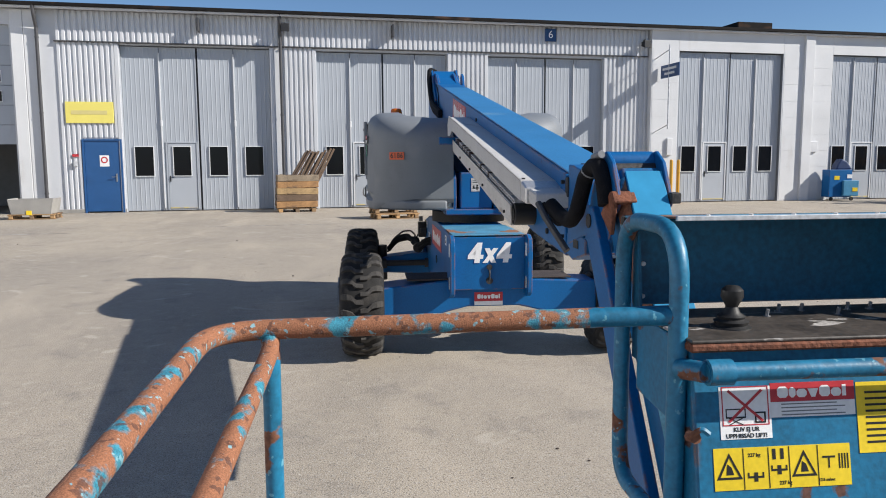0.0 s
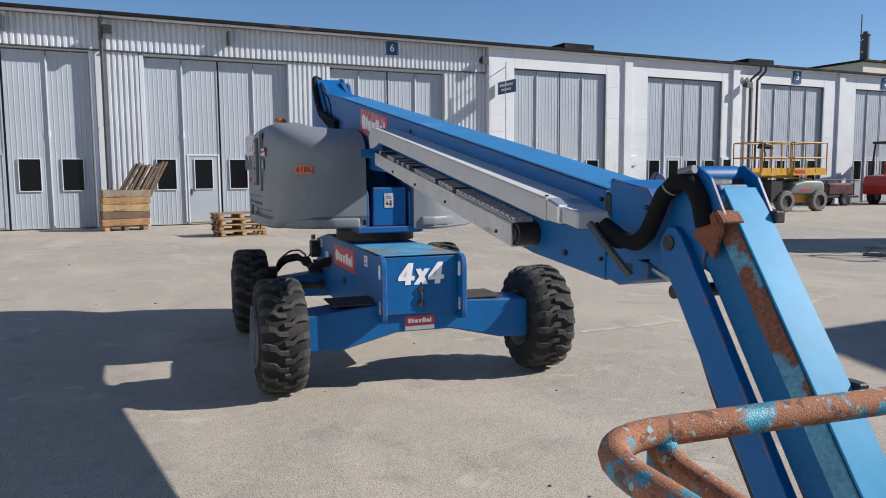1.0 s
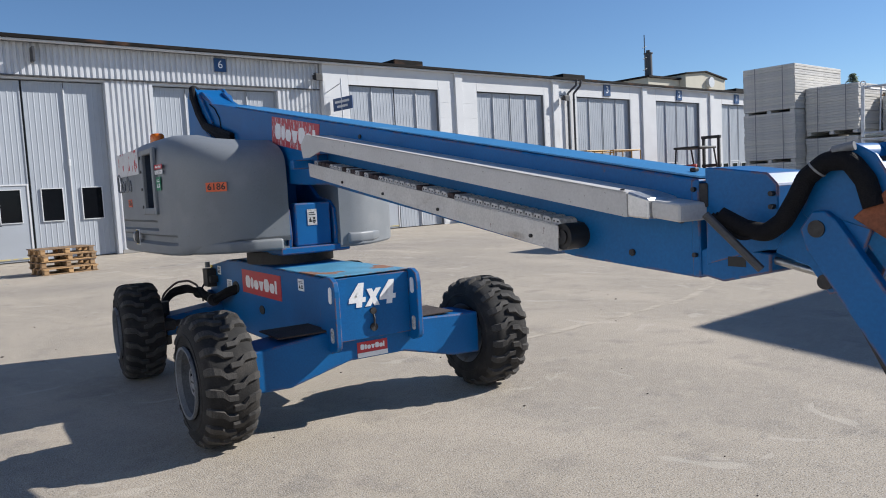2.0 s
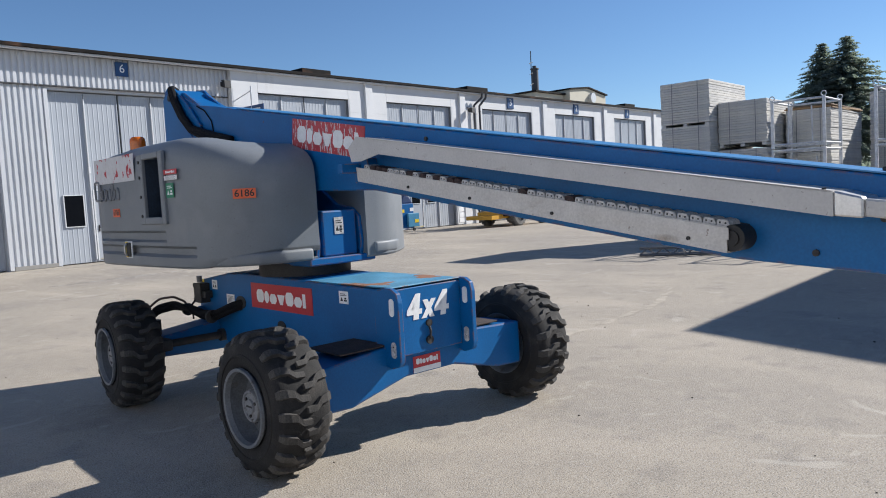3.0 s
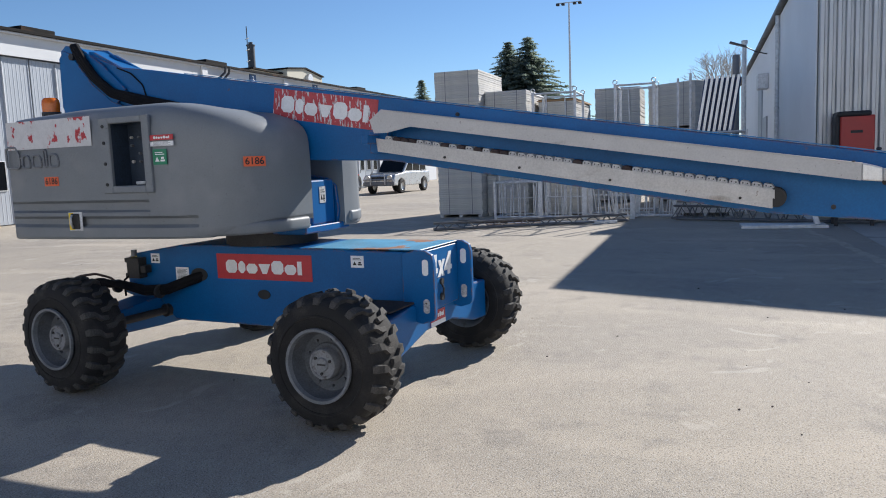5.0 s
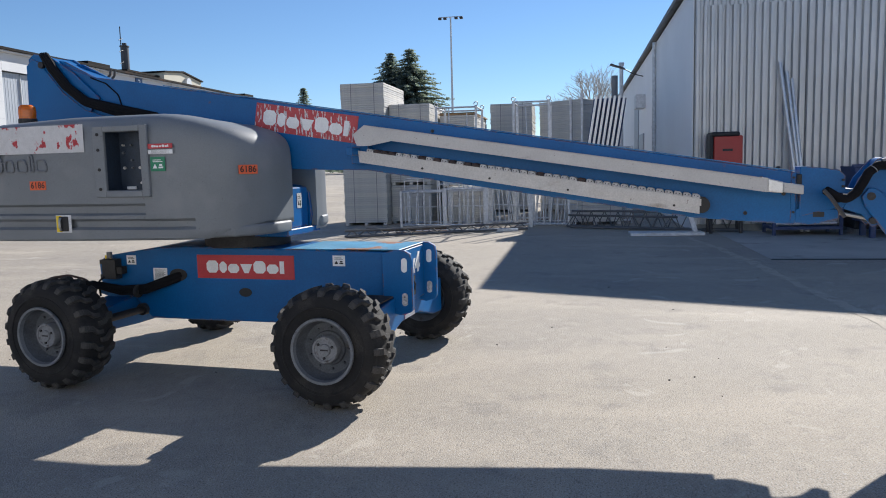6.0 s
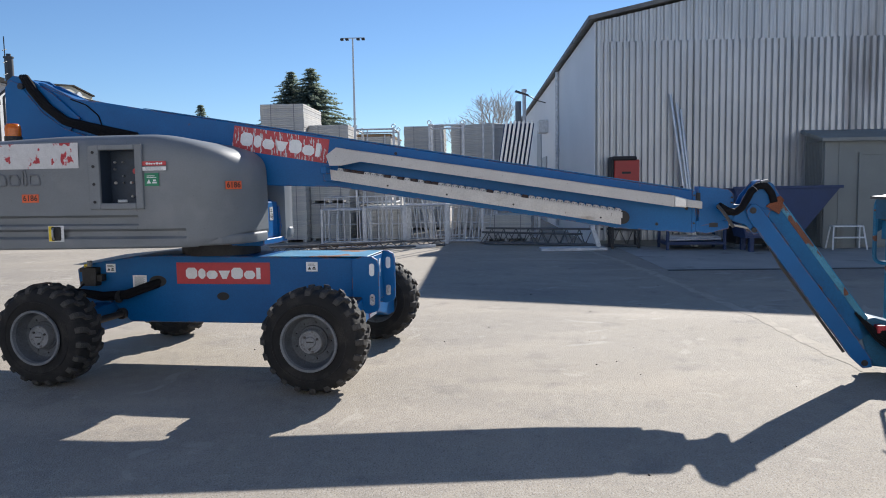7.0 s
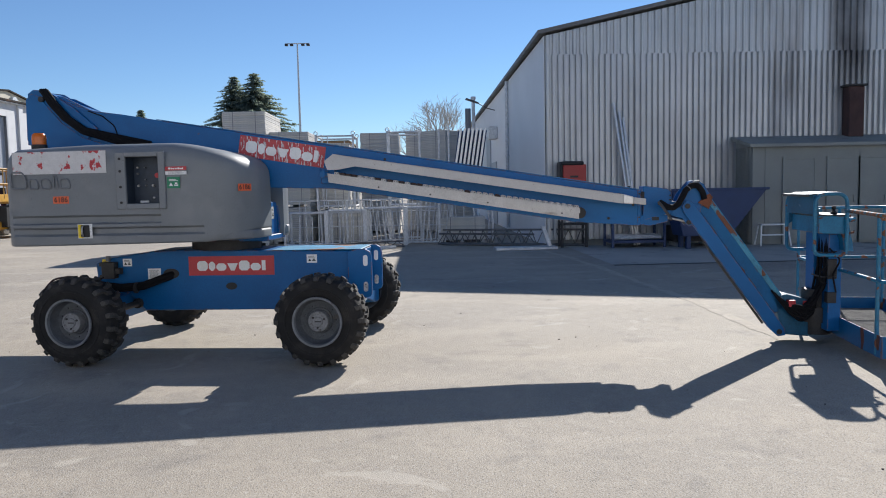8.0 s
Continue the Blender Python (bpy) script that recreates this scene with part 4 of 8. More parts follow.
for z, r in ((0.705, 0.022), (0.60, 0.026)):
    b = bmesh.new()
    cyl(b, (1.32, -0.035, z), (1.34, -0.035, z), r, 12)
    part("bolt", b, M_DARK, chassis)
b = bmesh.new()
tube(b, rounded([(1.33, -0.035, 0.69), (1.345, -0.035, 0.66), (1.34, -0.035, 0.61)], 0.02), 0.007, 8)
part("hook", b, M_DARK, chassis)
NEAR = lambda x, z, v=-0.3165: Matrix.Translation((x, v, z))
decal("company_sticker", chassis, NEAR(0.05, 0.807), 0.85, 0.185, M_RED, "word", M_WHITE, (0.1, 0.24, 0.8, 0.52), "red rectangular sticker with white marks")
decal("info_sticker", chassis, NEAR(0.846, 0.865), 0.10, 0.08, M_WHITE, "icon", M_INK)
decal("info_sticker", chassis, NEAR(-0.725, 0.735), 0.13, 0.105, M_WHITE, "lines", M_INK)
decal("info_sticker", chassis, NEAR(-0.995, 0.85), 0.09, 0.075, M_WHITE, "icon", M_INK)
decal("warning_sticker", chassis, NEAR(-1.22, 0.83, -0.318), 0.06, 0.11, M_YELLOW, "icon", M_INK)
for x, z, rx, rz in ((-0.555, 0.735, 0.08, 0.05), (0.045, 0.608, 0.055, 0.035)):
    b = bmesh.new()
    prism(b, [(x + rx * math.cos(t), z + rz * math.sin(t)) for t in [2 * math.pi * k / 20 for k in range(20)]], -0.32, -0.314)
    part("access_hole", b, M_BLACK, chassis)
for k, r in ((0, 0.030), (1, 0.022)):
    b = bmesh.new()
    o = 0.03 * k
    tube(b, rounded([(-0.54, -0.30, 0.735 - o), (-0.62, -0.37, 0.705 - o), (-0.80, -0.41, 0.64 - o), (-1.02, -0.42, 0.625 - o), (-1.24, -0.43 - o, 0.655), (-1.40, -0.50, 0.665 + o), (-1.52, -0.62, 0.63 + o), (-1.50, -0.72, 0.52)], 0.12), r, 12)
    part("hydraulic_hose", b, M_HOSE, chassis, "thick black hose sleeve", smooth=True)
b = bmesh.new()
tube(b, rounded([(-1.30, -0.42, 0.65), (-1.38, -0.42, 0.70), (-1.50, -0.46, 0.735), (-1.62, -0.54, 0.72), (-1.66, -0.66, 0.62), (-1.5, -0.72, 0.5)], 0.1), 0.010, 8)
part("hydraulic_hose", b, M_LINKDARK, chassis, "thin brown hose loop", smooth=True)
for u in (-0.86, -1.30):
    b = bmesh.new()
    cyl(b, (u - 0.012, -0.425, 0.615 if u > -1 else 0.64), (u + 0.012, -0.425, 0.613 if u > -1 else 0.638), 0.052, 14)
    part("hose_clamp", b, M_DARK, chassis, smooth=True)
plate("valve_block", chassis, -1.22, -1.09, -0.40, -0.317, 0.70, 0.86, M_DARK, "black valve block with hose fittings")
plate("valve_block", chassis, -1.15, -1.04, -0.385, -0.317, 0.74, 0.80, M_DARK)
for z in (0.72, 0.84):
    plate("fitting", chassis, -1.245, -1.20, -0.395, -0.34, z - 0.018, z + 0.018, M_DARK)
b = bmesh.new()
tube(b, rounded([(-1.20, -0.40, 0.72), (-1.25, -0.41, 0.68), (-1.24, -0.41, 0.56)], 0.03), 0.008, 6)
part("cable", b, M_HOSE, chassis, smooth=True)
b = bmesh.new()
cyl(b, (-1.16, -0.37, 0.87), (-1.16, -0.37, 0.92), 0.022, 10)
part("breather_cap", b, M_RIM, chassis, smooth=True)
b = bmesh.new()
prism(b, [(-1.30, 0.58), (-1.02, 0.50), (-0.98, 0.56), (-1.26, 0.66)], -0.36, -0.318, "y", 0.004, 1)
part("hose_bracket", b, M_BLUE, chassis)

# axles
b = bmesh.new()
prism(b, [(-0.87, 0.30), (-0.87, 0.55), (-0.36, 0.60), (0.36, 0.60), (0.82, 0.58), (0.82, 0.29), (0.6, 0.30), (0.2, 0.395), (-0.2, 0.395), (-0.6, 0.295)], 0.96, 1.29, "x", 0.012, 2)
axle = part("front_axle", b, M_BLUE, lift)
FRONT = lambda u, v, z: Matrix.Translation((u, v, z)) @ pose(0, 0, 0, 0, 0, 90)
decal("company_sticker", axle, FRONT(1.292, -0.035, 0.455), 0.22, 0.10, M_RED, "word", M_WHITE, (0.1, 0.5, 0.8, 0.35), "small red and white sticker")
decal("company_sticker", axle, FRONT(1.2945, -0.035, 0.42), 0.22, 0.03, M_WHITE)
b = bmesh.new()
prism(b, [(-0.80, 0.34), (-0.80, 0.50), (-0.3, 0.56), (0.3, 0.56), (0.80, 0.50), (0.80, 0.34), (0.3, 0.32), (-0.3, 0.32)], -1.24, -0.98, "x", 0.012, 2)
axle2 = part("rear_axle", b, M_BLUE, lift)
b = bmesh.new()
cyl(b, (-0.90, -0.78, 0.45), (-0.90, 0.78, 0.45), 0.03, 12)
cyl(b, (-0.90, -0.35, 0.45), (-0.90, 0.35, 0.45), 0.05, 12)
part("steering_cylinder", b, M_DARK, axle2, smooth=True)
for s in (-1, 1):
    b = bmesh.new()
    cyl(b, (-1.1, s * 0.80, 0.25), (-1.1, s * 0.80, 0.62), 0.06, 14)
    block(b, -1.2, -0.86, s * 0.80 - 0.05, s * 0.80 + 0.05, 0.40, 0.49, 0.01, 1)
    cyl(b, (-1.1, s * 0.78, 0.42), (-1.1, s * 0.92, 0.42), 0.12, 16)
    part("steering_knuckle", b, M_DARK, axle2, smooth=True)


def tyre_carcass():
    b = bmesh.new()
    prof = [(0.205, -0.150), (0.235, -0.170), (0.285, -0.174), (0.288, -0.180), (0.298, -0.180), (0.302, -0.175), (0.330, -0.172), (0.366, -0.158), (0.384, -0.132), (0.393, -0.08), (0.394, 0.0), (0.393, 0.08), (0.384, 0.132),
            (0.366, 0.158), (0.330, 0.172), (0.302, 0.175), (0.298, 0.180), (0.288, 0.180), (0.285, 0.174), (0.235, 0.170), (0.205, 0.150)]
    return lathe(b, prof, 64)


def lug_mesh(s):
    """One tread lug: from the centre line out to the shoulder with a bend half way, then down the side wall."""
    b = bmesh.new()
    rows = [(-0.012, -0.06, 0.018, 0.415), (0.045, -0.05, 0.020, 0.417), (0.080, 0.03, 0.023, 0.416), (0.118, 0.052, 0.026, 0.412), (0.150, 0.06, 0.027, 0.397), (0.170, 0.06, 0.023, 0.362)]
    vs = []
    for off, da, half, r in rows:
        low = r < 0.38
        base = 0.368 if not low else r - 0.006
        yb = s * (off if not low else 0.160)
        for k, (rad, y) in ((0.8, (r, s * off)), (1.12, (base, yb))):
            for q in (-1, 1):
                a = da + q * half / 0.4 * k
                vs.append(b.verts.new((rad * math.cos(a), y, rad * math.sin(a))))
    for i in range(len(rows) - 1):
        t0, t1, q0, q1 = vs[4 * i:4 * i + 4]
        u0, u1, w0, w1 = vs[4 * i + 4:4 * i + 8]
        b.faces.new((t0, t1, u1, u0))
        b.faces.new((t0, u0, w0, q0))
        b.faces.new((t1, q1, w1, u1))
    b.faces.new((vs[0], vs[2], vs[3], vs[1]))
    e = len(vs) - 4
    b.faces.new((vs[e], vs[e + 1], vs[e + 3], vs[e + 2]))
    bmesh.ops.recalc_face_normals(b, faces=b.faces)
    me = bpy.data.meshes.new("tread_lug")
    b.to_mesh(me)
    b.free()
    me.materials.append(M_TREAD)
    return me


LUGS = {-1: lug_mesh(-1), 1: lug_mesh(1)}
SQUASH = Matrix.Diagonal((0.965, 0.93, 0.965, 1))


def wheel(u, v, side, turn):
    w = empty("wheel", pose(u, v, 0.4, 0, 0, turn + (180 if side > 0 else 0)), "", "")
    w.parent = lift
    tyre = part("tyre", moved(tyre_carcass(), SQUASH), M_TYRE, w, "black lugged tyre with dusty tread", True)
    n = 20
    for k in range(n):
        for s in (-1, 1):
            shared("tread_lug", LUGS[s], tyre, SQUASH @ pose(0, 0, 0, 0, 37 * u + 20 * v + 360 * (k + (0.5 if s > 0 else 0)) / n, 0))
    b = bmesh.new()
    lathe(b, [(0.236, -0.165), (0.234, -0.182), (0.216, -0.180), (0.209, -0.152)], 40)
    lathe(b, [(0.236, 0.165), (0.21, 0.14), (0.19, 0.0), (0.0, 0.0)], 40)
    rim = part("rim", b, M_RIM, w, "grey painted steel rim", True)
    b = bmesh.new()
    lathe(b, [(0.2095, -0.153), (0.206, -0.12), (0.200, -0.105), (0.194, -0.085), (0.182, -0.068), (0.125, -0.058), (0.118, -0.07), (0.0, -0.07)], 40)
    part("rim_disc", b, M_DISC, rim, "dark recessed rim disc", True)
    b = bmesh.new()
    lathe(b, [(0.098, -0.06), (0.098, -0.125), (0.092, -0.134), (0.080, -0.134), (0.076, -0.127), (0.045, -0.127), (0.040, -0.138), (0.0, -0.138)], 28)
    part("hub", b, M_HUB, w, "light grey drive hub", True)
    for k in range(9):
        b = bmesh.new()
        a = 2 * math.pi * k / 9
        cyl(b, (0.15 * math.cos(a), -0.055, 0.15 * math.sin(a)), (0.15 * math.cos(a), -0.080, 0.15 * math.sin(a)), 0.009, 6)
        part("wheel_nut", b, M_DISC, w)
    for k in range(3):
        b = bmesh.new()
        a = 2 * math.pi * k / 3 + 0.4
        cyl(b, (0.06 * math.cos(a), -0.125, 0.06 * math.sin(a)), (0.06 * math.cos(a), -0.135, 0.06 * math.sin(a)), 0.010, 8)
        part("hub_bolt", b, M_DARK, w)
    b = bmesh.new()
    block(b, -0.030, 0.030, -0.141, -0.137, -0.005, 0.005)
    part("hub_slot", b, M_DARK, w)
    for ob in w.children:
        if not ob.name.startswith("tyre"):
            ob.matrix_basis = Matrix.Diagonal((0.92, 1, 0.92, 1)) @ ob.matrix_basis
    return w


wheel(1.1, -1.005, -1, 0)
wheel(-1.1, -1.00, -1, -3)
wheel(1.1, 0.985, 1, 0)
wheel(-1.1, 0.975, 1, -3)

# turntable
b = bmesh.new()
cyl(b, (-0.1, 0, 0.955), (-0.1, 0, 1.05), 0.34, 40)
part("slew_bearing", b, M_DARK, lift, smooth=True)
b = bmesh.new()
block(b, -1.7, 0.42, -0.26, 0.27, 1.05, 1.09, 0.006, 1)
block(b, 0.25, 0.44, -0.27, 0.28, 1.055, 1.105, 0.006, 1)
block(b, -1.72, -0.3, -0.2, 0.2, 1.09, 1.62, 0.02, 1)
turntable = part("turntable", b, M_BLUE, lift)
b = bmesh.new()
block(b, 0.02, 0.40, -0.135, 0.15, 1.105, 1.43, 0.012, 2)
box_ = part("riser_box", b, M_BLUE, turntable)
decal("warning_sticker", box_, FRONT(0.4025, 0.0, 1.32), 0.075, 0.12, M_CHAIN, "icon", M_INK, label="small pale warning sticker")
for v in (-0.2, 0.17):
    b = bmesh.new()
    prism(b, [(-1.6, 1.09), (0.40, 1.09), (0.42, 1.2), (0.40, 1.38), (0.32, 1.44), (0.12, 1.47), (-0.6, 1.93), (-1.1, 2.0), (-1.45, 2.11), (-1.66, 2.26), (-1.79, 2.41), (-1.89, 2.53), (-1.97, 2.56), (-2.03, 2.5), (-2.04, 2.1), (-1.7, 1.5)], v, v + 0.03, "y", 0.004, 1)
    part("side_plate", b, M_BLUE, turntable)
for v in (-0.23, 0.23):
    b = bmesh.new()
    cyl(b, (0.36, v, 1.105), (0.36, v, 1.16), 0.035, 12)
    block(b, 0.30, 0.43, v - 0.03, v + 0.03, 1.10, 1.12, 0.004, 1)
    part("tie_down_lug", b, M_STEEL, turntable)


def cover(name, s, label):
    """Rounded plastic machinery cover; s is the side across the machine."""
    plan = [(0.43, 0.20), (0.42, 0.46), (0.375, 0.62), (0.28, 0.77), (0.12, 0.88), (-0.12, 0.935), (-0.33, 0.944), (-0.63, 0.952), (-1.0, 0.955), (-1.5, 0.95), (-1.72, 0.93), (-1.80, 0.86), (-1.83, 0.7), (-1.84, 0.20)]
    if s > 0:
        plan[1:5] = [(0.43, 0.38), (0.375, 0.50), (0.27, 0.625), (0.12, 0.79)]
        plan[5] = (-0.03, 0.89)
    dense = []
    for (a0, c0), (a1, c1) in zip(plan, plan[1:]):
        n = max(2, round(math.hypot(a1 - a0, c1 - c0) / 0.09))
        dense += [(a0 + (a1 - a0) * k / n, c0 + (c1 - c0) * k / n) for k in range(n)]
    dense.append(plan[-1])
    levels = [(1.075, 0.05), (1.075, 0.012), (1.09, 0.0), (1.165, 0.0), (1.185, 0.038), (1.225, 0.038), (1.245, 0.0), (1.27, 0.0), (1.285, 0.038), (1.335, 0.038), (1.355, 0.0),
              (1.45, 0.0), (1.6, 0.0), (1.7, 0.002), (1.80, 0.005), (1.865, 0.012), (1.905, 0.024), (1.945, 0.045), (1.975, 0.085), (1.99, 0.14), (1.995, 0.30)]
    b = bmesh.new()
    cx, cy = -0.7, 0.45
    rings = []
    for z, ins in levels:
        ring = []
        for i, (x, y) in enumerate(dense):
            x0, y0 = dense[max(i - 1, 0)]
            x1, y1 = dense[min(i + 1, len(dense) - 1)]
            t = Vector((x1 - x0, y1 - y0)).normalized()
            nx, ny = -t.y, t.x
            if (x - cx) * nx + (y - cy) * ny > 0:
                nx, ny = -nx, -ny
            groove = ins
            if 1.16 < z < 1.35 and not (-1.68 < x < 0.02 and y > 0.9):
                groove = 0.0
            if 1.26 < z < 1.35 and x > -0.35:
                groove = 0.0
            px, py = x + nx * groove, max(y + ny * groove, 0.20)
            # the front shoulder slopes down, the middle of the roof is crowned
            drop = 0.0
            if z > 1.5:
                f = (z - 1.5) / 0.5
                drop = f * (0.17 * max(0.0, min(1.0, (px + 0.25) / 0.68)) ** 1.4 + 0.03 * max(0.0, min(1.0, (-1.0 - px) / 0.8)))
            zz = z - drop
            if z < 1.1 and s < 0:
                zz += 0.09 * max(0.0, min(1.0, (px - 0.1) / 0.3)) + 0.02 * max(0.0, min(1.0, (px + 1.7) / 1.9))
            ring.append(b.verts.new((px, s * py, zz)))
        rings.append(ring)
    for r0, r1 in zip(rings, rings[1:]):
        for i in range(len(r0) - 1):
            mid = (r0[i].co + r1[i + 1].co) / 2
            if s < 0 and mid.y < -0.9 and -0.63 < mid.x < -0.33 and 1.45 < mid.z < 1.87:
                continue
            b.faces.new((r0[i], r0[i + 1], r1[i + 1], r1[i]))
    b.faces.new(rings[-1])
    b.faces.new(rings[0])
    ends = [r[0] for r in rings], [r[-1] for r in rings]
    for i in range(len(rings) - 1):
        b.faces.new((rings[i][0], rings[i + 1][0], rings[i + 1][-1], rings[i][-1]))
    return part(name, b, M_COVER, lift, label, True)


engine_cover = cover("engine_cover", -1, "grey moulded engine cover with a control recess")
tank_cover = cover("tank_cover", 1, "grey moulded tank cover")
SIDE = lambda x, z, v=-0.957: Matrix.Translation((x, v, z))
# bumper bulge at the front foot of the covers
for s, par in ((-1, engine_cover), (1, tank_cover)):
    b = bmesh.new()
    k = 1.0 if s < 0 else 0.80
    prism(b, [(0.10, s * 0.87 * k), (0.27, s * 0.78 * k), (0.385, s * 0.635 * k), (0.44, s * 0.47 * k), (0.452, s * 0.26), (0.30, s * 0.24), (0.15, s * 0.45)], 1.10, 1.185, "z", 0.02, 3)
    part("corner_bulge", b, M_COVER, par, smooth=True)
# ground-control recess
b = bmesh.new()
for x0, x1, z0, z1 in ((-0.72, -0.63, 1.40, 1.91), (-0.33, -0.27, 1.40, 1.91), (-0.63, -0.33, 1.40, 1.45), (-0.63, -0.33, 1.865, 1.91)):
    block(b, x0, x1, -0.966, -0.935, z0, z1, 0.006, 1)
frame_ = part("recess_frame", b, M_COVER, engine_cover)
b = bmesh.new()
block(b, -0.65, -0.31, -0.80, -0.78, 1.43, 1.885)
for x0, x1, z0, z1 in ((-0.65, -0.632, 1.43, 1.885), (-0.328, -0.31, 1.43, 1.885), (-0.632, -0.328, 1.43, 1.448), (-0.632, -0.328, 1.867, 1.885)):
    block(b, x0, x1, -0.945, -0.80, z0, z1)
M_PANELDARK = mat("dark_blue_panel", (0.025, 0.04, 0.065), 0.5, var=0.2, scale=20)
part("recess", b, M_PANELDARK, engine_cover, "deep dark control recess")
rr = random.Random(2)
for i in range(4):
    for j in range(6):
        if rr.random() < 0.55:
            b = bmesh.new()
            cyl(b, (-0.59 + i * 0.07, -0.80, 1.50 + j * 0.055), (-0.59 + i * 0.07, -0.815 - 0.01 * rr.random(), 1.50 + j * 0.055), 0.006 + 0.006 * rr.random(), 8)
            part("switch", b, M_RIM if rr.random() < 0.7 else M_TRAYLOW, engine_cover)
plate("switch_plate", engine_cover, -0.40, -0.335, -0.806, -0.80, 1.655, 1.735, M_YELLOW, "worn yellow switch plate")
b = bmesh.new()
cyl(b, (-0.395, -0.806, 1.70), (-0.395, -0.845, 1.70), 0.024, 12)
part("red_switch", b, M_RED, engine_cover, "red emergency stop button", True)
plate("white_tag", engine_cover, -0.58, -0.50, -0.815, -0.80, 1.452, 1.475, M_WHITE)
for z in (1.46, 1.6, 1.74, 1.85):
    b = bmesh.new()
    cyl(b, (-0.675, -0.965, z), (-0.675, -0.972, z), 0.012, 8)
    part("rivet", b, M_BLACK, engine_cover)
decal("company_sticker", engine_cover, SIDE(-1.24, 1.83, -0.9555) @ pose(0, 0, 0, 0, 0, 0.0), 0.87, 0.20, M_WHITEWORN, label="torn red and white sticker")
decal("company_sticker", engine_cover, SIDE(-0.175, 1.755, -0.947) @ pose(0, 0, 0, 0, 0, 3), 0.19, 0.034, M_RED, "word", M_WHITE, (0.15, 0.25, 0.7, 0.5))
decal("company_sticker", engine_cover, SIDE(-0.175, 1.715, -0.947) @ pose(0, 0, 0, 0, 0, 3), 0.19, 0.03, M_WHITE, "lines", M_RIM)
decal("green_sticker", engine_cover, SIDE(-0.20, 1.63, -0.9475) @ pose(0, 0, 0, 0, 0, 2), 0.115, 0.10, M_GREEN, "icon", M_WHITE, label="small green sticker")
for m, w_ in ((SIDE(-1.24, 1.495, -0.9565), 0.145), (Matrix.Translation((0.348, -0.688, 1.578)) @ pose(0, 0, 0, 0, 0, 58), 0.145)):
    plate_ = decal("fleet_number", engine_cover, m, w_, w_ * 0.45, M_ORANGE_INK, label="small orange fleet number plate")
    lettering("digits", plate_, "6186", w_ * 0.44, m @ Matrix.Translation((0, -0.002, 0)), M_INK, "", 0.0010)
# moulded mark under the sticker, plain shapes
b = bmesh.new()
x = -1.70
for w_, h_ in ((0.14, 0.15), (0.08, 0.085), (0.09, 0.085), (0.03, 0.12), (0.09, 0.085)):
    tube(b, rounded([(x + w_, -0.955, 1.60 + h_ * 0.5), (x + w_ * 0.8, -0.955, 1.60 + h_), (x, -0.955, 1.60 + h_), (x, -0.955, 1.60), (x + w_, -0.955, 1.60), (x + w_, -0.955, 1.60 + h_ * 0.45)], 0.03), 0.009, 6)
    x += w_ + 0.03
part("moulded_mark", b, M_JAMB, engine_cover, smooth=True)
b = bmesh.new()
block(b, -1.07, -0.99, -0.968, -0.95, 1.155, 1.265, 0.006, 1)
latch = part("latch", b, M_BLACK, engine_cover, "black pull latch on a worn yellow and steel plate")
plate("latch_plate", latch, -1.10, -0.965, -0.9575, -0.9535, 1.145, 1.275, M_GALV, bev=0.0)
plate("latch_label", latch, -1.095, -1.05, -0.9605, -0.9576, 1.15, 1.27, M_YELLOW, bev=0.0)
b = bmesh.new()
tube(b, rounded([(-1.045, -0.972, 1.165), (-1.045, -0.985, 1.19), (-1.045, -0.985, 1.235), (-1.045, -0.972, 1.255)], 0.01), 0.008, 6)
part("latch_bow", b, M_STEEL, latch, smooth=True)
b = bmesh.new()
lathe(b, [(0.062, 0.0), (0.064, 0.06), (0.060, 0.09), (0.045, 0.106), (0.0, 0.11)], 24, "z")
moved(b, Matrix.Translation((-1.64, -0.60, 1.995)))
beacon = part("beacon", b, M_ORANGE, lift, "orange warning beacon", True)
b = bmesh.new()
cyl(b, (-1.64, -0.60, 1.93), (-1.64, -0.60, 1.995), 0.068, 20)
part("beacon_base", b, M_BLACK, beacon)

# outer boom
BTOP = lambda u: 2.151 - 0.1673 * u
b = bmesh.new()
prism(b, [(-2.02, 2.12), (-2.00, 2.54), (-1.93, 2.575), (-1.82, 2.57), (-1.62, 2.475), (-1.35, 2.375), (-1.05, BTOP(-1.05) + 0.005), (-0.7, BTOP(-0.7)), (4.05, BTOP(4.05)), (4.05, 1.135), (3.44, 1.180), (1.08, 1.548), (0.58, 1.566), (-0.2, 1.61), (-0.9, 1.72), (-1.6, 2.0)],
      -0.125, 0.128, "y", 0.008, 2)
boom = part("boom", b, M_BLUE, lift)
AB = math.degrees(math.atan(0.1673))
BT = lambda u, v, z: Matrix.Translation((u, v, z)) @ pose(0, 0, 0, 0, AB, 0)
decal("company_sticker", boom, BT(0.574, -0.1265, 1.925), 0.87, 0.205, M_REDWORN, "word", M_WHITE, (0.08, 0.22, 0.84, 0.56), "torn red sticker with white marks")
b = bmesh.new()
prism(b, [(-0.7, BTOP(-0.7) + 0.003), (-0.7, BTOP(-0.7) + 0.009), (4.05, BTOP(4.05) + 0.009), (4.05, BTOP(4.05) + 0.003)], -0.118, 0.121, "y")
# sunlight on the boom's upper face is put into this paler blue
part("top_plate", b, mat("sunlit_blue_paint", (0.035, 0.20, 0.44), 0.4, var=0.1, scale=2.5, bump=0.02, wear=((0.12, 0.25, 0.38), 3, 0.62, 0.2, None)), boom)
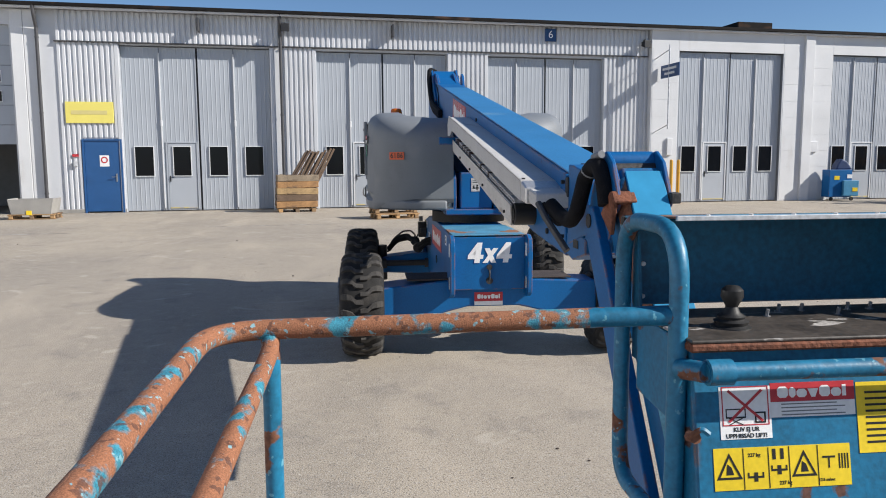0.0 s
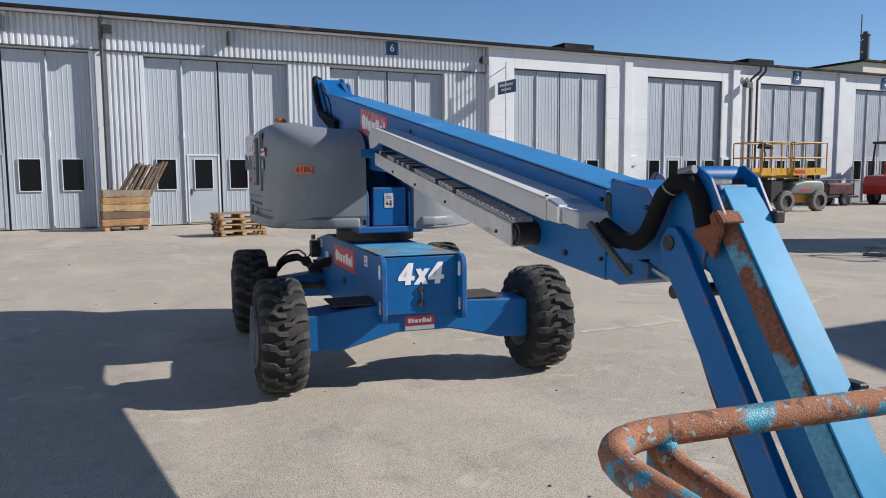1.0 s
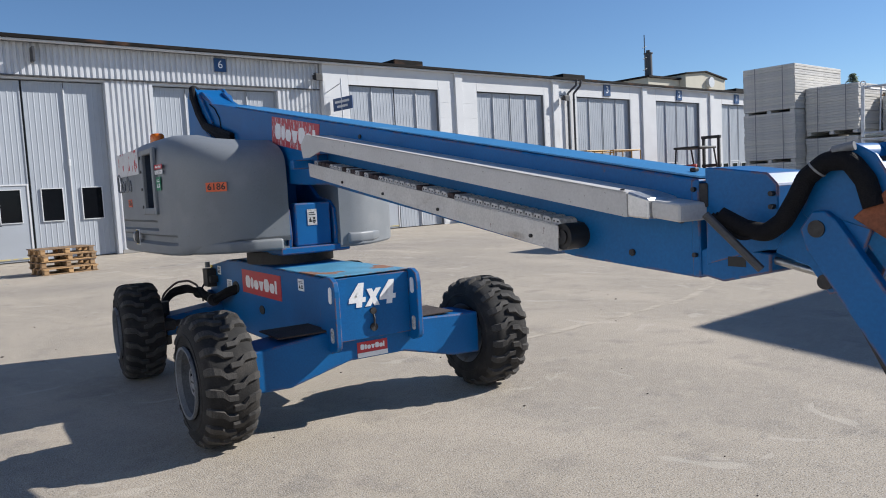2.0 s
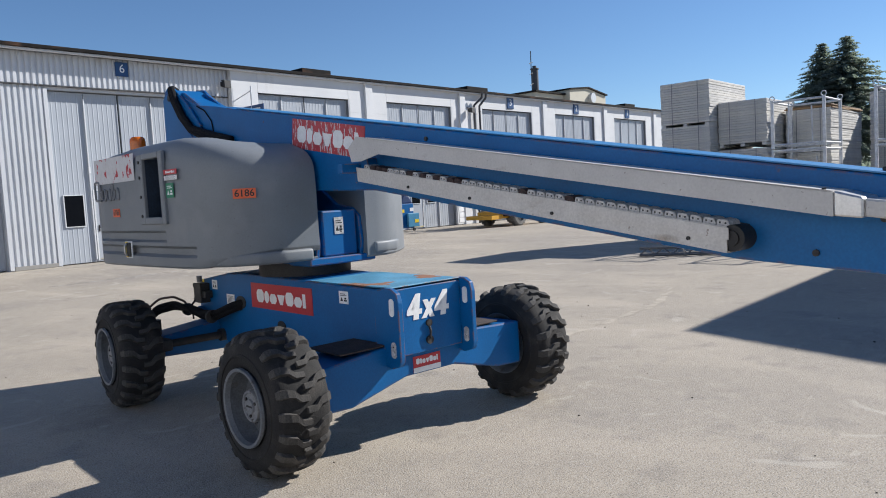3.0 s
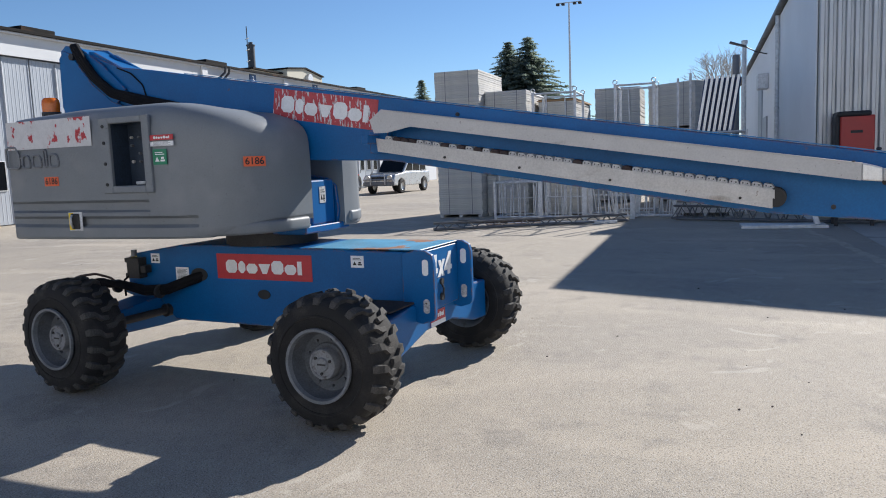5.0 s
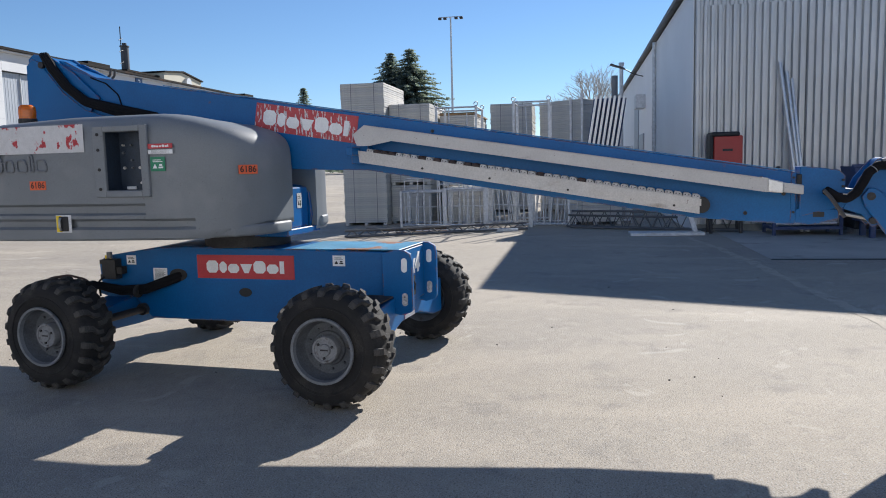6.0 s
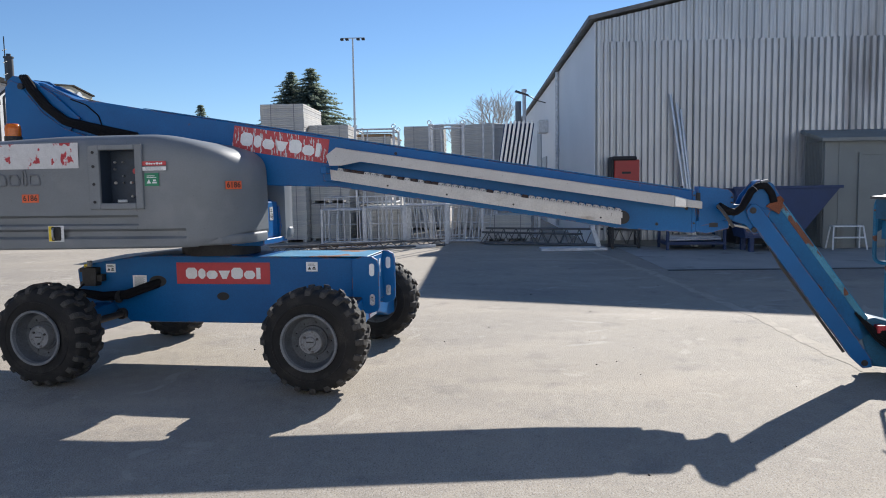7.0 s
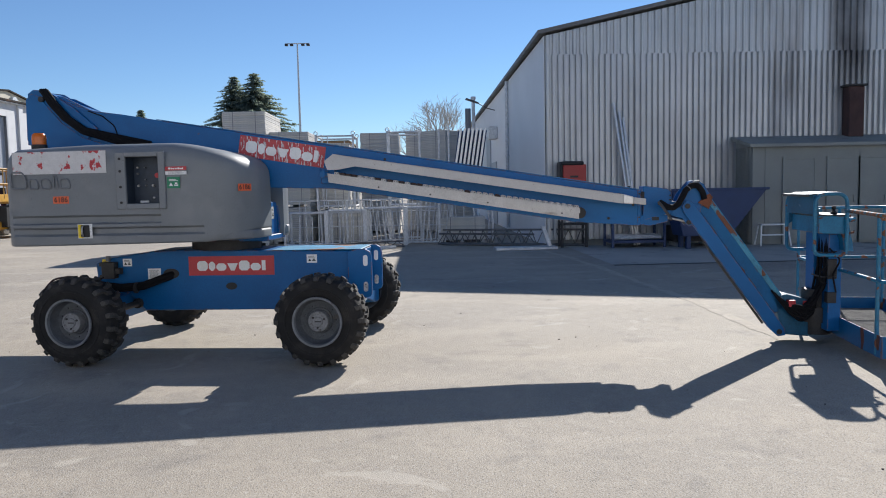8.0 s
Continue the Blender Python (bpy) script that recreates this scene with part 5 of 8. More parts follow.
for v in (-0.15, 0.128):
    b = bmesh.new()
    prism(b, [(-2.04, 2.05), (-2.01, 2.56), (-1.95, 2.6), (-1.80, 2.58), (-1.55, 2.42), (-1.3, 2.2), (-1.5, 2.0)], v, v + 0.022, "y", 0.003, 1)
    part("pivot_plate", b, M_BLUE, boom)
for v in (-0.115, 0.085):
    b = bmesh.new()
    prism(b, [(-1.76, 2.50), (-1.72, 2.535), (-1.66, 2.525), (-1.36, 2.375), (-1.40, 2.345), (-1.66, 2.475)], v, v + 0.03, "y", 0.004, 1)
    part("hose_guard", b, M_BLUE, boom)
b = bmesh.new()
cyl(b, (-1.86, -0.18, 2.50), (-1.86, 0.18, 2.50), 0.028, 16)
part("pivot_pin", b, M_DARK, boom, smooth=True)
for k in range(3):
    b = bmesh.new()
    o = 0.028 * k
    tube(b, rounded([(-1.90 + o * 0.6, -0.09, 2.57), (-1.855 + o * 0.8, -0.165, 2.595), (-1.76 + o, -0.178, 2.455), (-1.63 + o, -0.178, 2.305), (-1.44 + o * 0.6, -0.178, 2.165 + o * 0.4), (-1.1, -0.175, 2.06 + o), (-0.75, -0.15, 1.98 + o)], 0.12), 0.024, 8)
    part("boom_hose", b, M_HOSE, boom, "thick black hose", smooth=True)
b = bmesh.new()
tube(b, rounded([(-1.40, -0.128, 2.375), (-1.25, -0.13, 2.32), (-1.13, -0.13, 2.22), (-1.10, -0.13, 2.12)], 0.08), 0.006, 6)
part("cable", b, M_HOSE, boom, smooth=True)
for u, z in ((1.6, 0.0), (3.75, -0.28), (3.98, -0.1)):
    b = bmesh.new()
    cyl(b, (u, -0.125, BTOP(u) - 0.06 + z * 0.9), (u, -0.135, BTOP(u) - 0.06 + z * 0.9), 0.013, 8)
    part("bolt", b, M_DARK, boom)
plate("wear_pad_bolt", boom, 3.945, 3.97, -0.04, -0.015, BTOP(3.955) + 0.009, BTOP(3.955) + 0.024, M_DARK)

# cable trays along the boom
CT = lambda u: 1.885 - 0.1595 * (u - 1.08)
b = bmesh.new()
prism(b, [(1.20, CT(1.20)), (3.86, CT(3.86)), (3.86, CT(3.86) - 0.088), (1.33, CT(1.33) - 0.088), (1.16, CT(1.16) - 0.145), (1.06, CT(1.06) - 0.16), (1.03, CT(1.03) - 0.08), (1.12, CT(1.12))], -0.335, -0.328, "y")
prism(b, [(1.20, CT(1.20) - 0.006), (3.86, CT(3.86) - 0.006), (3.86, CT(3.86)), (1.20, CT(1.20))], -0.335, -0.13, "y")
prism(b, [(3.86, CT(3.86) - 0.088), (3.86, CT(3.86)), (3.866, CT(3.86)), (3.866, CT(3.86) - 0.088)], -0.335, -0.13, "y")
tray = part("cable_tray_top", b, M_TRAY, lift, "dusty white sheet-metal cable tray")
b = bmesh.new()
prism(b, [(3.866, CT(3.86) - 0.087), (3.866, CT(3.86)), (3.96, CT(3.96) - 0.01), (3.96, CT(3.96) - 0.08)], -0.334, -0.14, "y", 0.006, 1)
part("end_cap", b, M_ALU, tray)
b = bmesh.new()
prism(b, [(3.96, CT(3.96) - 0.075), (3.96, CT(3.96) - 0.015), (4.08, CT(4.08) - 0.012), (4.08, CT(4.08) - 0.072)], -0.32, -0.15, "y", 0.006, 1)
part("outlet", b, M_TRAY, tray)
for v in (-0.315, -0.155):
    b = bmesh.new()
    cyl(b, (3.83, v, CT(3.83)), (3.83, v, CT(3.83) + 0.006), 0.008, 8)
    part("screw", b, M_DARK, tray)
LT = lambda u: 1.692 - 0.157 * (u - 1.08)
LB = lambda u: 1.606 - 0.1645 * (u - 1.08)
b = bmesh.new()
prism(b, [(1.05, LT(1.05)), (3.46, LT(3.46)), (3.46, LT(3.46) - 0.045), (3.46, LB(3.46)), (1.06, LB(1.06))], -0.337, -0.331, "y")
prism(b, [(1.06, LB(1.06)), (3.46, LB(3.46)), (3.46, LB(3.46) + 0.006), (1.06, LB(1.06) + 0.006)], -0.331, -0.15, "y")
prism(b, [(2.75, LT(2.75) - 0.05), (3.47, LT(3.47) - 0.05), (3.47, LT(3.47) - 0.004), (2.75, LT(2.75) - 0.004)], -0.342, -0.337, "y")
tray2 = part("cable_tray_bottom", b, M_TRAYLOW, lift, "dusty white lower cable tray")
for u in (1.55, 2.05, 2.6, 3.3):
    b = bmesh.new()
    cyl(b, (u, -0.336, (LT(u) + LB(u)) / 2 - 0.02), (u, -0.346, (LT(u) + LB(u)) / 2 - 0.02), 0.008, 8)
    part("bolt", b, M_DARK, tray2)
def track_link_mesh(name, material):
    """One cable-track link: a rounded plate with a dark hole at each end."""
    b = bmesh.new()
    prism(b, [(-0.027, -0.018), (-0.027, 0.004), (-0.021, 0.011), (0.008, 0.011), (0.020, 0.006), (0.027, -0.006), (0.027, -0.018)], -0.09, 0.0, "y", 0.002, 1)
    body = set(b.faces)
    for q in (-0.013, 0.010):
        cyl(b, (q, -0.0915, -0.002), (q, -0.0895, -0.002), 0.0042, 8)
    me = bpy.data.meshes.new(name)
    for face in b.faces:
        face.material_index = 0 if face in body else 1
    b.to_mesh(me)
    b.free()
    me.materials.append(material)
    me.materials.append(M_DARK)
    return me


link_me, link_dark = track_link_mesh("track_link", M_CHAIN), track_link_mesh("track_link", M_LINKDARK)
track = new("cable_track")
track.parent = lift
u = 1.14
while u < 3.46:
    pale = 0.5 if u < 2.0 else 0.9
    shared("track_link", link_me if rr.random() < pale else link_dark, track, Matrix.Translation((u, -0.232, LT(u) + 0.012)) @ pose(0, 0, 0, 0, AB - 0.5, 0))
    u += 0.0575
b = bmesh.new()
prism(b, [(1.1, LT(1.1) - 0.012), (3.5, LT(3.5) - 0.012), (3.5, LT(3.5) + 0.008), (1.1, LT(1.1) + 0.008)], -0.228, -0.15)
part("track_back", b, M_BLACK, track)
b = bmesh.new()
cyl(b, (3.475, -0.325, LT(3.475) - 0.045), (3.475, -0.17, LT(3.475) - 0.045), 0.052, 22)
cyl(b, (3.475, -0.332, LT(3.475) - 0.045), (3.475, -0.325, LT(3.475) - 0.045), 0.03, 16)
part("track_bend", b, M_BLACK, track, "black return bend of the cable track", True)
plate("bracket", boom, 0.98, 1.12, -0.20, -0.125, 1.60, 1.75, M_BLUE)
plate("bracket_bolt", boom, 1.0, 1.05, -0.34, -0.19, 1.66, 1.72, M_BLUE)

# extending boom end and jib mount
b = bmesh.new()
prism(b, [(3.988, 1.16), (3.988, 1.490), (4.034, 1.488), (4.214, 1.464), (4.25, 1.427), (4.25, 1.345), (4.42, 1.335), (4.42, 1.24), (4.2, 1.225), (4.0, 1.17)], -0.12, 0.09, "y", 0.004, 1)
prism(b, [(3.80, 1.19), (3.80, 1.44), (3.989, 1.42), (3.989, 1.19)], -0.085, 0.08, "y")
nose = part("boom_nose", b, M_BLUE, lift)
plate("end_frame", nose, 3.935, 3.968, -0.126, 0.132, 1.128, 1.452, M_BLUE)
b = bmesh.new()
prism(b, [(3.95, 1.135), (4.05, 1.115), (4.22, 1.155), (4.22, 1.214), (4.02, 1.235), (3.95, 1.21)], -0.118, 0.088, "y", 0.004, 1)
under = part("lower_bracket", b, M_BLUE, nose)
plate("slot", under, 4.07, 4.135, -0.1205, -0.119, 1.168, 1.20, M_BLACK, bev=0.0)
for u, z in ((3.952, 1.42), (3.952, 1.20), (4.235, 1.40), (4.235, 1.36)):
    b = bmesh.new()
    cyl(b, (u, -0.118, z), (u, -0.140, z), 0.008, 8)
    part("bolt", b, M_DARK, nose)
b = bmesh.new()
cyl(b, (4.18, -0.09, 1.20), (4.44, -0.09, 1.145), 0.012, 10)
part("cylinder_rod", b, M_STEEL, nose, smooth=True)
plate("slide_pad", nose, 3.968, 4.00, -0.128, -0.09, 1.36, 1.44, M_DARK)
for v in (-0.125, 0.04):
    b = bmesh.new()
    prism(b, [(4.24, 1.22), (4.29, 1.33), (4.325, 1.41), (4.39, 1.49), (4.45, 1.52), (4.504, 1.51), (4.563, 1.441), (4.523, 1.283), (4.464, 1.125), (4.406, 1.105), (4.347, 1.184)], v, v + 0.018, "y", 0.003, 1)
    part("jib_mount", b, M_BLUE, nose)
b = bmesh.new()
cyl(b, (4.465, -0.13, 1.471), (4.465, 0.07, 1.471), 0.03, 14)
part("pivot_pin", b, M_DARK, nose, smooth=True)
b = bmesh.new()
cyl(b, (4.406, -0.15, 1.145), (4.406, 0.07, 1.145), 0.022, 14)
part("pivot_pin", b, M_DARK, nose, smooth=True)
b = bmesh.new()
tube(b, rounded([(4.12, -0.225, 1.34), (4.19, -0.20, 1.298), (4.25, -0.182, 1.284), (4.30, -0.175, 1.32), (4.338, -0.17, 1.385), (4.367, -0.165, 1.445), (4.42, -0.155, 1.487), (4.48, -0.15, 1.488), (4.523, -0.148, 1.43), (4.543, -0.146, 1.36)], 0.045), 0.028, 12)
part("hose_sleeve", b, M_HOSE, nose, "thick black hose sleeve", True)
b = bmesh.new()
cyl(b, (4.392, -0.160, 1.464), (4.396, -0.159, 1.468), 0.0295, 14)
part("cable_tie", b, M_HUB, nose, smooth=True)
b = bmesh.new()
cyl(b, (4.44, -0.158, 1.515), (4.495, -0.150, 1.525), 0.013, 10)
part("hose_fitting", b, M_RIM, nose, smooth=True)
for k in range(3):
    b = bmesh.new()
    tube(b, rounded([(4.11, -0.25 + 0.02 * k, 1.345), (4.18 + 0.01 * k, -0.215 + 0.02 * k, 1.265 + 0.012 * k), (4.26, -0.19 + 0.02 * k, 1.285), (4.31, -0.18, 1.33 + 0.01 * k)], 0.05), 0.008, 6)
    part("loose_cable", b, M_HOSE, nose, smooth=True)
b = bmesh.new()
tube(b, rounded([(4.10, -0.268, 1.345), (4.15, -0.250, 1.29), (4.235, -0.190, 1.175)], 0.03), 0.013, 8)
part("outlet_pipe", b, M_PIPE, nose, "dusty dark conduit", True)

# jib: upper box arm and lower link
J0, jd = Vector((4.583, 0, 1.398)), Vector((0.578, 0, -0.816))
jn = Vector((0.816, 0, 0.578))
L = 1.223
def along(s, o):
    q = J0 + jd * s + jn * o
    return (q.x, q.z)
def bar(section, s0, s1, bev=0.0):
    """A bar along the jib with a (across, out) cross-section."""
    b = bmesh.new()
    rows = []
    for s in (s0, s1):
        rows.append([b.verts.new((J0 + jd * s + jn * o) + Vector((0, v, 0))) for v, o in section])
    n = len(section)
    b.faces.new(rows[0])
    b.faces.new(rows[1])
    for i in range(n):
        b.faces.new((rows[0][i], rows[0][(i + 1) % n], rows[1][(i + 1) % n], rows[1][i]))
    if bev:
        bmesh.ops.recalc_face_normals(b, faces=b.faces)
        bmesh.ops.bevel(b, geom=list(b.edges), offset=bev, segments=2, affect="EDGES", profile=0.5)
    return b


jib = part("jib", bar([(-0.160, -0.148), (-0.160, -0.040), (-0.136, 0.003), (-0.018, 0.003), (-0.008, -0.008), (-0.008, -0.148)], -0.10, L + 0.05, 0.005), M_BLUE_WORN, lift, "blue jib arm with rust patches")
# edge and top blues are lightened to carry sunlight; the rust is wear
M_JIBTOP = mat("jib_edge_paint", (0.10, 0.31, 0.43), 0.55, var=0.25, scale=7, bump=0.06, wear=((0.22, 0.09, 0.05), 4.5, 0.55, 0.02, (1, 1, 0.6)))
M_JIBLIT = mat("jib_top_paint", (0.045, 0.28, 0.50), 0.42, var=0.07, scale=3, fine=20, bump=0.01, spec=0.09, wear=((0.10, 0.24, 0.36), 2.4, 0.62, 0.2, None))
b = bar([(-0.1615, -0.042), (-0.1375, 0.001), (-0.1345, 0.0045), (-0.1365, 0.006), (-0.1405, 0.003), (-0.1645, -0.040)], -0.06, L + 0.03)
part("jib_edge", b, M_JIBTOP, jib, "chamfered edge in blue painted paler as if lit, worn through to rust")
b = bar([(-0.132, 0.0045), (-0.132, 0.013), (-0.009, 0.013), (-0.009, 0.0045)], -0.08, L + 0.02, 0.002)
part("jib_top_plate", b, M_JIBLIT, jib, "top plate with sunlight painted into its pale blue")
for v in (-0.1755, -0.0065):
    b = bmesh.new()
    prism(b, [(4.33, 1.34), (4.37, 1.47), (4.42, 1.525), (4.48, 1.535), (4.54, 1.50), along(0.04, 0.012), along(0.06, -0.10), along(-0.02, -0.16), (4.40, 1.28)], v, v + 0.014, "y", 0.003, 1)
    part("pivot_cheek", b, M_BLUE, jib)
b = bmesh.new()
cyl(b, (4.45, -0.161, 1.50), (4.45, -0.0065, 1.50), 0.034, 16)
part("pivot_tube", b, M_BLUE, jib, smooth=True)
b = bmesh.new()
prism(b, [along(0.0, -0.12), along(-0.01, 0.0), along(0.04, 0.012), along(0.11, -0.075)], -0.192, -0.1765, "y", 0.003, 1)
prism(b, [along(0.0, -0.006), along(-0.005, 0.012), along(0.042, 0.018), along(0.042, -0.006)], -0.192, -0.115, "y", 0.003, 1)
part("rusty_lug", b, M_RUST, jib, "rusty steel lug")
for s in (0.02, 0.55, 0.98, L - 0.08):
    b = bmesh.new()
    q = along(s, 0.0)
    block(b, q[0] - 0.03, q[0] + 0.03, -0.0065, 0.028, q[1] - 0.015, q[1] + 0.02, 0.004, 1)
    part("hose_clip", b, M_DARK, jib)
b = bmesh.new()
prism(b, [along(-0.08, -0.20), along(-0.06, -0.170), along(-0.02, -0.157), along(L + 0.2, -0.157), along(L + 0.26, -0.19), along(L + 0.23, -0.25), along(L + 0.1, -0.275), along(0.0, -0.28), along(-0.06, -0.26)], -0.200, -0.163, "y", 0.006, 2)
jl = part("jib_link", b, M_BLUE, lift, "blue parallel jib link")
b = bmesh.new()
prism(b, [along(0.25, -0.281), along(L + 0.05, -0.281), along(L + 0.05, -0.30), along(0.45, -0.30)], -0.190, -0.165)
part("link_rail", b, M_DARK, jl)
for s in (-0.03, L + 0.2):
    b = bmesh.new()
    q = along(s, -0.217)
    cyl(b, (q[0], -0.205, q[1]), (q[0], 0.0, q[1]), 0.025, 14)
    part("link_pin", b, M_DARK, jl, smooth=True)
# platform carrier: rotator and column
b = bmesh.new()
prism(b, [(5.18, 0.42), (5.30, 0.46), (5.45, 0.42), (5.62, 0.36), (5.78, 0.30), (5.78, 0.14), (5.50, 0.06), (5.28, 0.08), (5.24, 0.22)], -0.16, 0.06, "y", 0.01, 2)
carrier = part("platform_carrier", b, M_HOOD, lift)
for k in range(7):
    b = bmesh.new()
    o = 0.022 * k
    tube(b, rounded([(5.16 + o, -0.175, 0.50 - o), (5.30 + 0.5 * o, -0.215 - 0.3 * o, 0.30 + 0.5 * o), (5.42 + o, -0.225, 0.20 + o), (5.53, -0.215 + 0.4 * o, 0.30 + 0.6 * o), (5.575, -0.19 + o, 0.52)], 0.07), 0.011 + 0.003 * (k % 2), 6)
    part("hose", b, M_HOSE, carrier, smooth=True)
plate("tag", carrier, 5.30, 5.36, -0.238, -0.155, 0.35, 0.41, M_RED)
b = bmesh.new()
cyl(b, (5.60, -0.08, 0.08), (5.60, -0.08, 0.50), 0.13, 20)
cyl(b, (5.60, -0.08, 0.20), (5.60, -0.08, 0.34), 0.16, 20)
part("rotator", b, M_DARK, carrier, smooth=True)
b = bmesh.new()
prism(b, [(5.60, 0.14), (5.715, 0.14), (5.715, 0.87), (5.69, 1.028), (5.60, 1.028)], -0.34, 0.12, "y", 0.006, 2)
part("column", b, M_BLUE, carrier)
b = bmesh.new()
prism(b, [(5.56, 0.42), (5.66, 0.42), (5.66, 1.03), (5.56, 1.03)], -0.10, 0.08, "y", 0.008, 2)
part("column_rib", b, M_BLUE, carrier)
rr = random.Random(12)
for k in range(9):
    b = bmesh.new()
    o = 0.026 * k
    w_ = lambda: rr.uniform(-0.02, 0.02)
    tube(b, rounded([(5.40 + w_(), -0.19 + o * 0.4, 0.30 + w_()), (5.50 + w_(), -0.27 + o * 0.5, 0.38 + w_()), (5.585 + w_(), -0.31 + o, 0.55), (5.60 + w_(), -0.32 + o + w_(), 0.8), (5.62, -0.30 + o, 1.05)], 0.08), 0.011 + 0.003 * (k % 2), 6)
    part("hose", b, M_HOSE, carrier, smooth=True)
for z0, z1, v in ((0.62, 0.80, -0.352), (0.40, 0.50, -0.352)):
    plate("valve_block", carrier, 5.59, 5.67, v, v + 0.07, z0, z1, M_DARK)
b = bmesh.new()
tube(b, rounded([(5.58, -0.34, 0.74), (5.50, -0.40, 0.69), (5.50, -0.40, 0.60), (5.58, -0.34, 0.58)], 0.05), 0.008, 6)
tube(b, rounded([(5.60, -0.35, 0.90), (5.68, -0.40, 0.80), (5.62, -0.38, 0.66), (5.66, -0.36, 0.5)], 0.06), 0.008, 6)
part("cable_loop", b, M_HOSE, carrier, smooth=True)
for z in (0.64, 0.86):
    b = bmesh.new()
    tube(b, rounded([(5.54, -0.12, z), (5.545, -0.36, z), (5.64, -0.385, z + 0.01), (5.665, -0.345, z + 0.01)], 0.03), 0.006, 6)
    part("hose_strap", b, M_BLACK, carrier, smooth=True)
decal("company_sticker", carrier, Matrix.Translation((5.50, -0.163, 0.33)), 0.10, 0.13, M_REDWORN)

# platform
PU0, PU1, PV0, PV1, PZ = 5.70, 6.54, -1.238, 0.93, 0.16
plat = new("platform")
plat.parent = lift
plat.matrix_basis = Matrix.Translation((5.70, -0.445, 0)) @ pose(0, 0, 0, 0, 0, -4) @ Matrix.Translation((-5.70, 0.445, 0))
con = new("control_console")
con.parent = lift
con.matrix_basis = Matrix.Translation((-0.0235, 0, 0))
b = bmesh.new()
for a0, a1, c0, c1 in ((PU0, PU1, PV0, PV0 + 0.05), (PU0, PU1, PV1 - 0.05, PV1), (PU0, PU0 + 0.05, PV0 + 0.05, PV1 - 0.05), (PU1 - 0.05, PU1, PV0 + 0.05, PV1 - 0.05), (PU0 + 0.05, PU1 - 0.05, -0.05, 0.05)):
    block(b, a0, a1, c0, c1, PZ - 0.07, PZ - 0.005, 0.004, 1)
part("floor_frame", b, M_BLUE, plat)
b = bmesh.new()
k = 0
v = PV0 + 0.06
while v < PV1 - 0.05:
    block(b, PU0 + 0.05, PU1 - 0.05, v, v + 0.006, PZ - 0.03, PZ)
    v += 0.034
for u in (5.95, 6.15, 6.35):
    block(b, u, u + 0.008, PV0 + 0.05, PV1 - 0.05, PZ - 0.035, PZ - 0.008)
part("grating", b, M_GRATE, plat, "steel grating floor")
for a0, a1, c0, c1 in ((PU0, PU1, PV0 - 0.006, PV0), (PU0, PU1, PV1, PV1 + 0.006), (PU0 - 0.006, PU0, PV0, PV1), (PU1, PU1 + 0.006, PV0, PV1)):
    b = bmesh.new()
    block(b, a0, a1, c0, c1, PZ - 0.07, PZ + 0.11)
    part("toe_board", b, M_BLUE_WORN, plat)
R = 0.0172
ZR = 1.222
b = bmesh.new()
tube(b, [(PU0, -0.445, ZR + 0.018), (PU0, -0.60, ZR + 0.015)], R, 14)
part("rail_end", b, M_RAIL_BLUE, plat, "blue end of the top rail", True)
b = bmesh.new()
tube(b, rounded([(PU0, -0.598, ZR + 0.015), (PU0, PV0, ZR), (PU1, PV0 + 0.072, ZR - 0.004), (PU1, -0.9, ZR - 0.004)], 0.10, 8), R, 14)
part("top_rail", b, M_RAIL, plat, "top rail, blue paint mostly rusted off", True)
b = bmesh.new()
tube(b, rounded([(PU1, -0.9, ZR - 0.004), (PU1, PV1, ZR), (PU0, PV1, ZR), (PU0, 0.215, ZR)], 0.10, 8), R, 14)
part("top_rail", b, M_RAIL_BLUE, plat, "", True)
b = bmesh.new()
tube(b, rounded([(PU0, -1.136, ZR - 0.012), (PU0 + 0.03, -1.133, ZR - 0.030), (PU0 + 0.12, -1.127, ZR - 0.036), (PU1 - 0.05, -1.098, ZR - 0.095)], 0.05, 8), 0.0148, 12)
part("gate_rail", b, M_RAIL, plat, "rusty gate rail below the top rail", True)
for u, v in ((PU0, -1.137), (PU0, PV1 - 0.05), (PU1 - 0.005, -1.15), (PU1 - 0.005, -0.1), (PU1 - 0.005, PV1 - 0.05), ((PU0 + PU1) / 2, PV1)):
    b = bmesh.new()
    cyl(b, (u, v, PZ - 0.05), (u, v, ZR - 0.005), 0.0158, 12)
    part("post", b, M_RAIL_BLUE, plat, smooth=True)
b = bmesh.new()
z = 0.70
tube(b, rounded([(PU0, -0.3, z), (PU0, PV0, z), (PU1, PV0, z), (PU1, PV1, z), (PU0, PV1, z), (PU0, 0.1, z)], 0.06, 5), 0.0158, 10)
part("mid_rail", b, M_RAIL_BLUE, plat, smooth=True)
# guard loops beside the console
for v in (-0.446, 0.215):
    b = bmesh.new()
    loop = rounded([(5.60, v, 0.845), (5.455, v, 0.845), (5.455, v, 1.388), (5.730, v, 1.388), (5.730, v, 0.845), (5.60, v, 0.845)], 0.10, 8)
    tube(b, loop, 0.0165, 14)
    part("guard_loop", b, M_RAIL_BLUE, con, "bent blue guard loop with rust spots", True)
    b = bmesh.new()
    cyl(b, (5.60, v, 0.845), (5.66, v * 0.75, 0.845), 0.012, 10)
    part("loop_stay", b, M_RAIL_BLUE, con, smooth=True)
b = bmesh.new()
cyl(b, (5.742, -0.446, 1.152), (5.797, -0.424, 1.159), 0.018, 12)
cyl(b, (5.797, -0.426, 1.159), (5.797, 0.205, 1.159), 0.0155, 14)
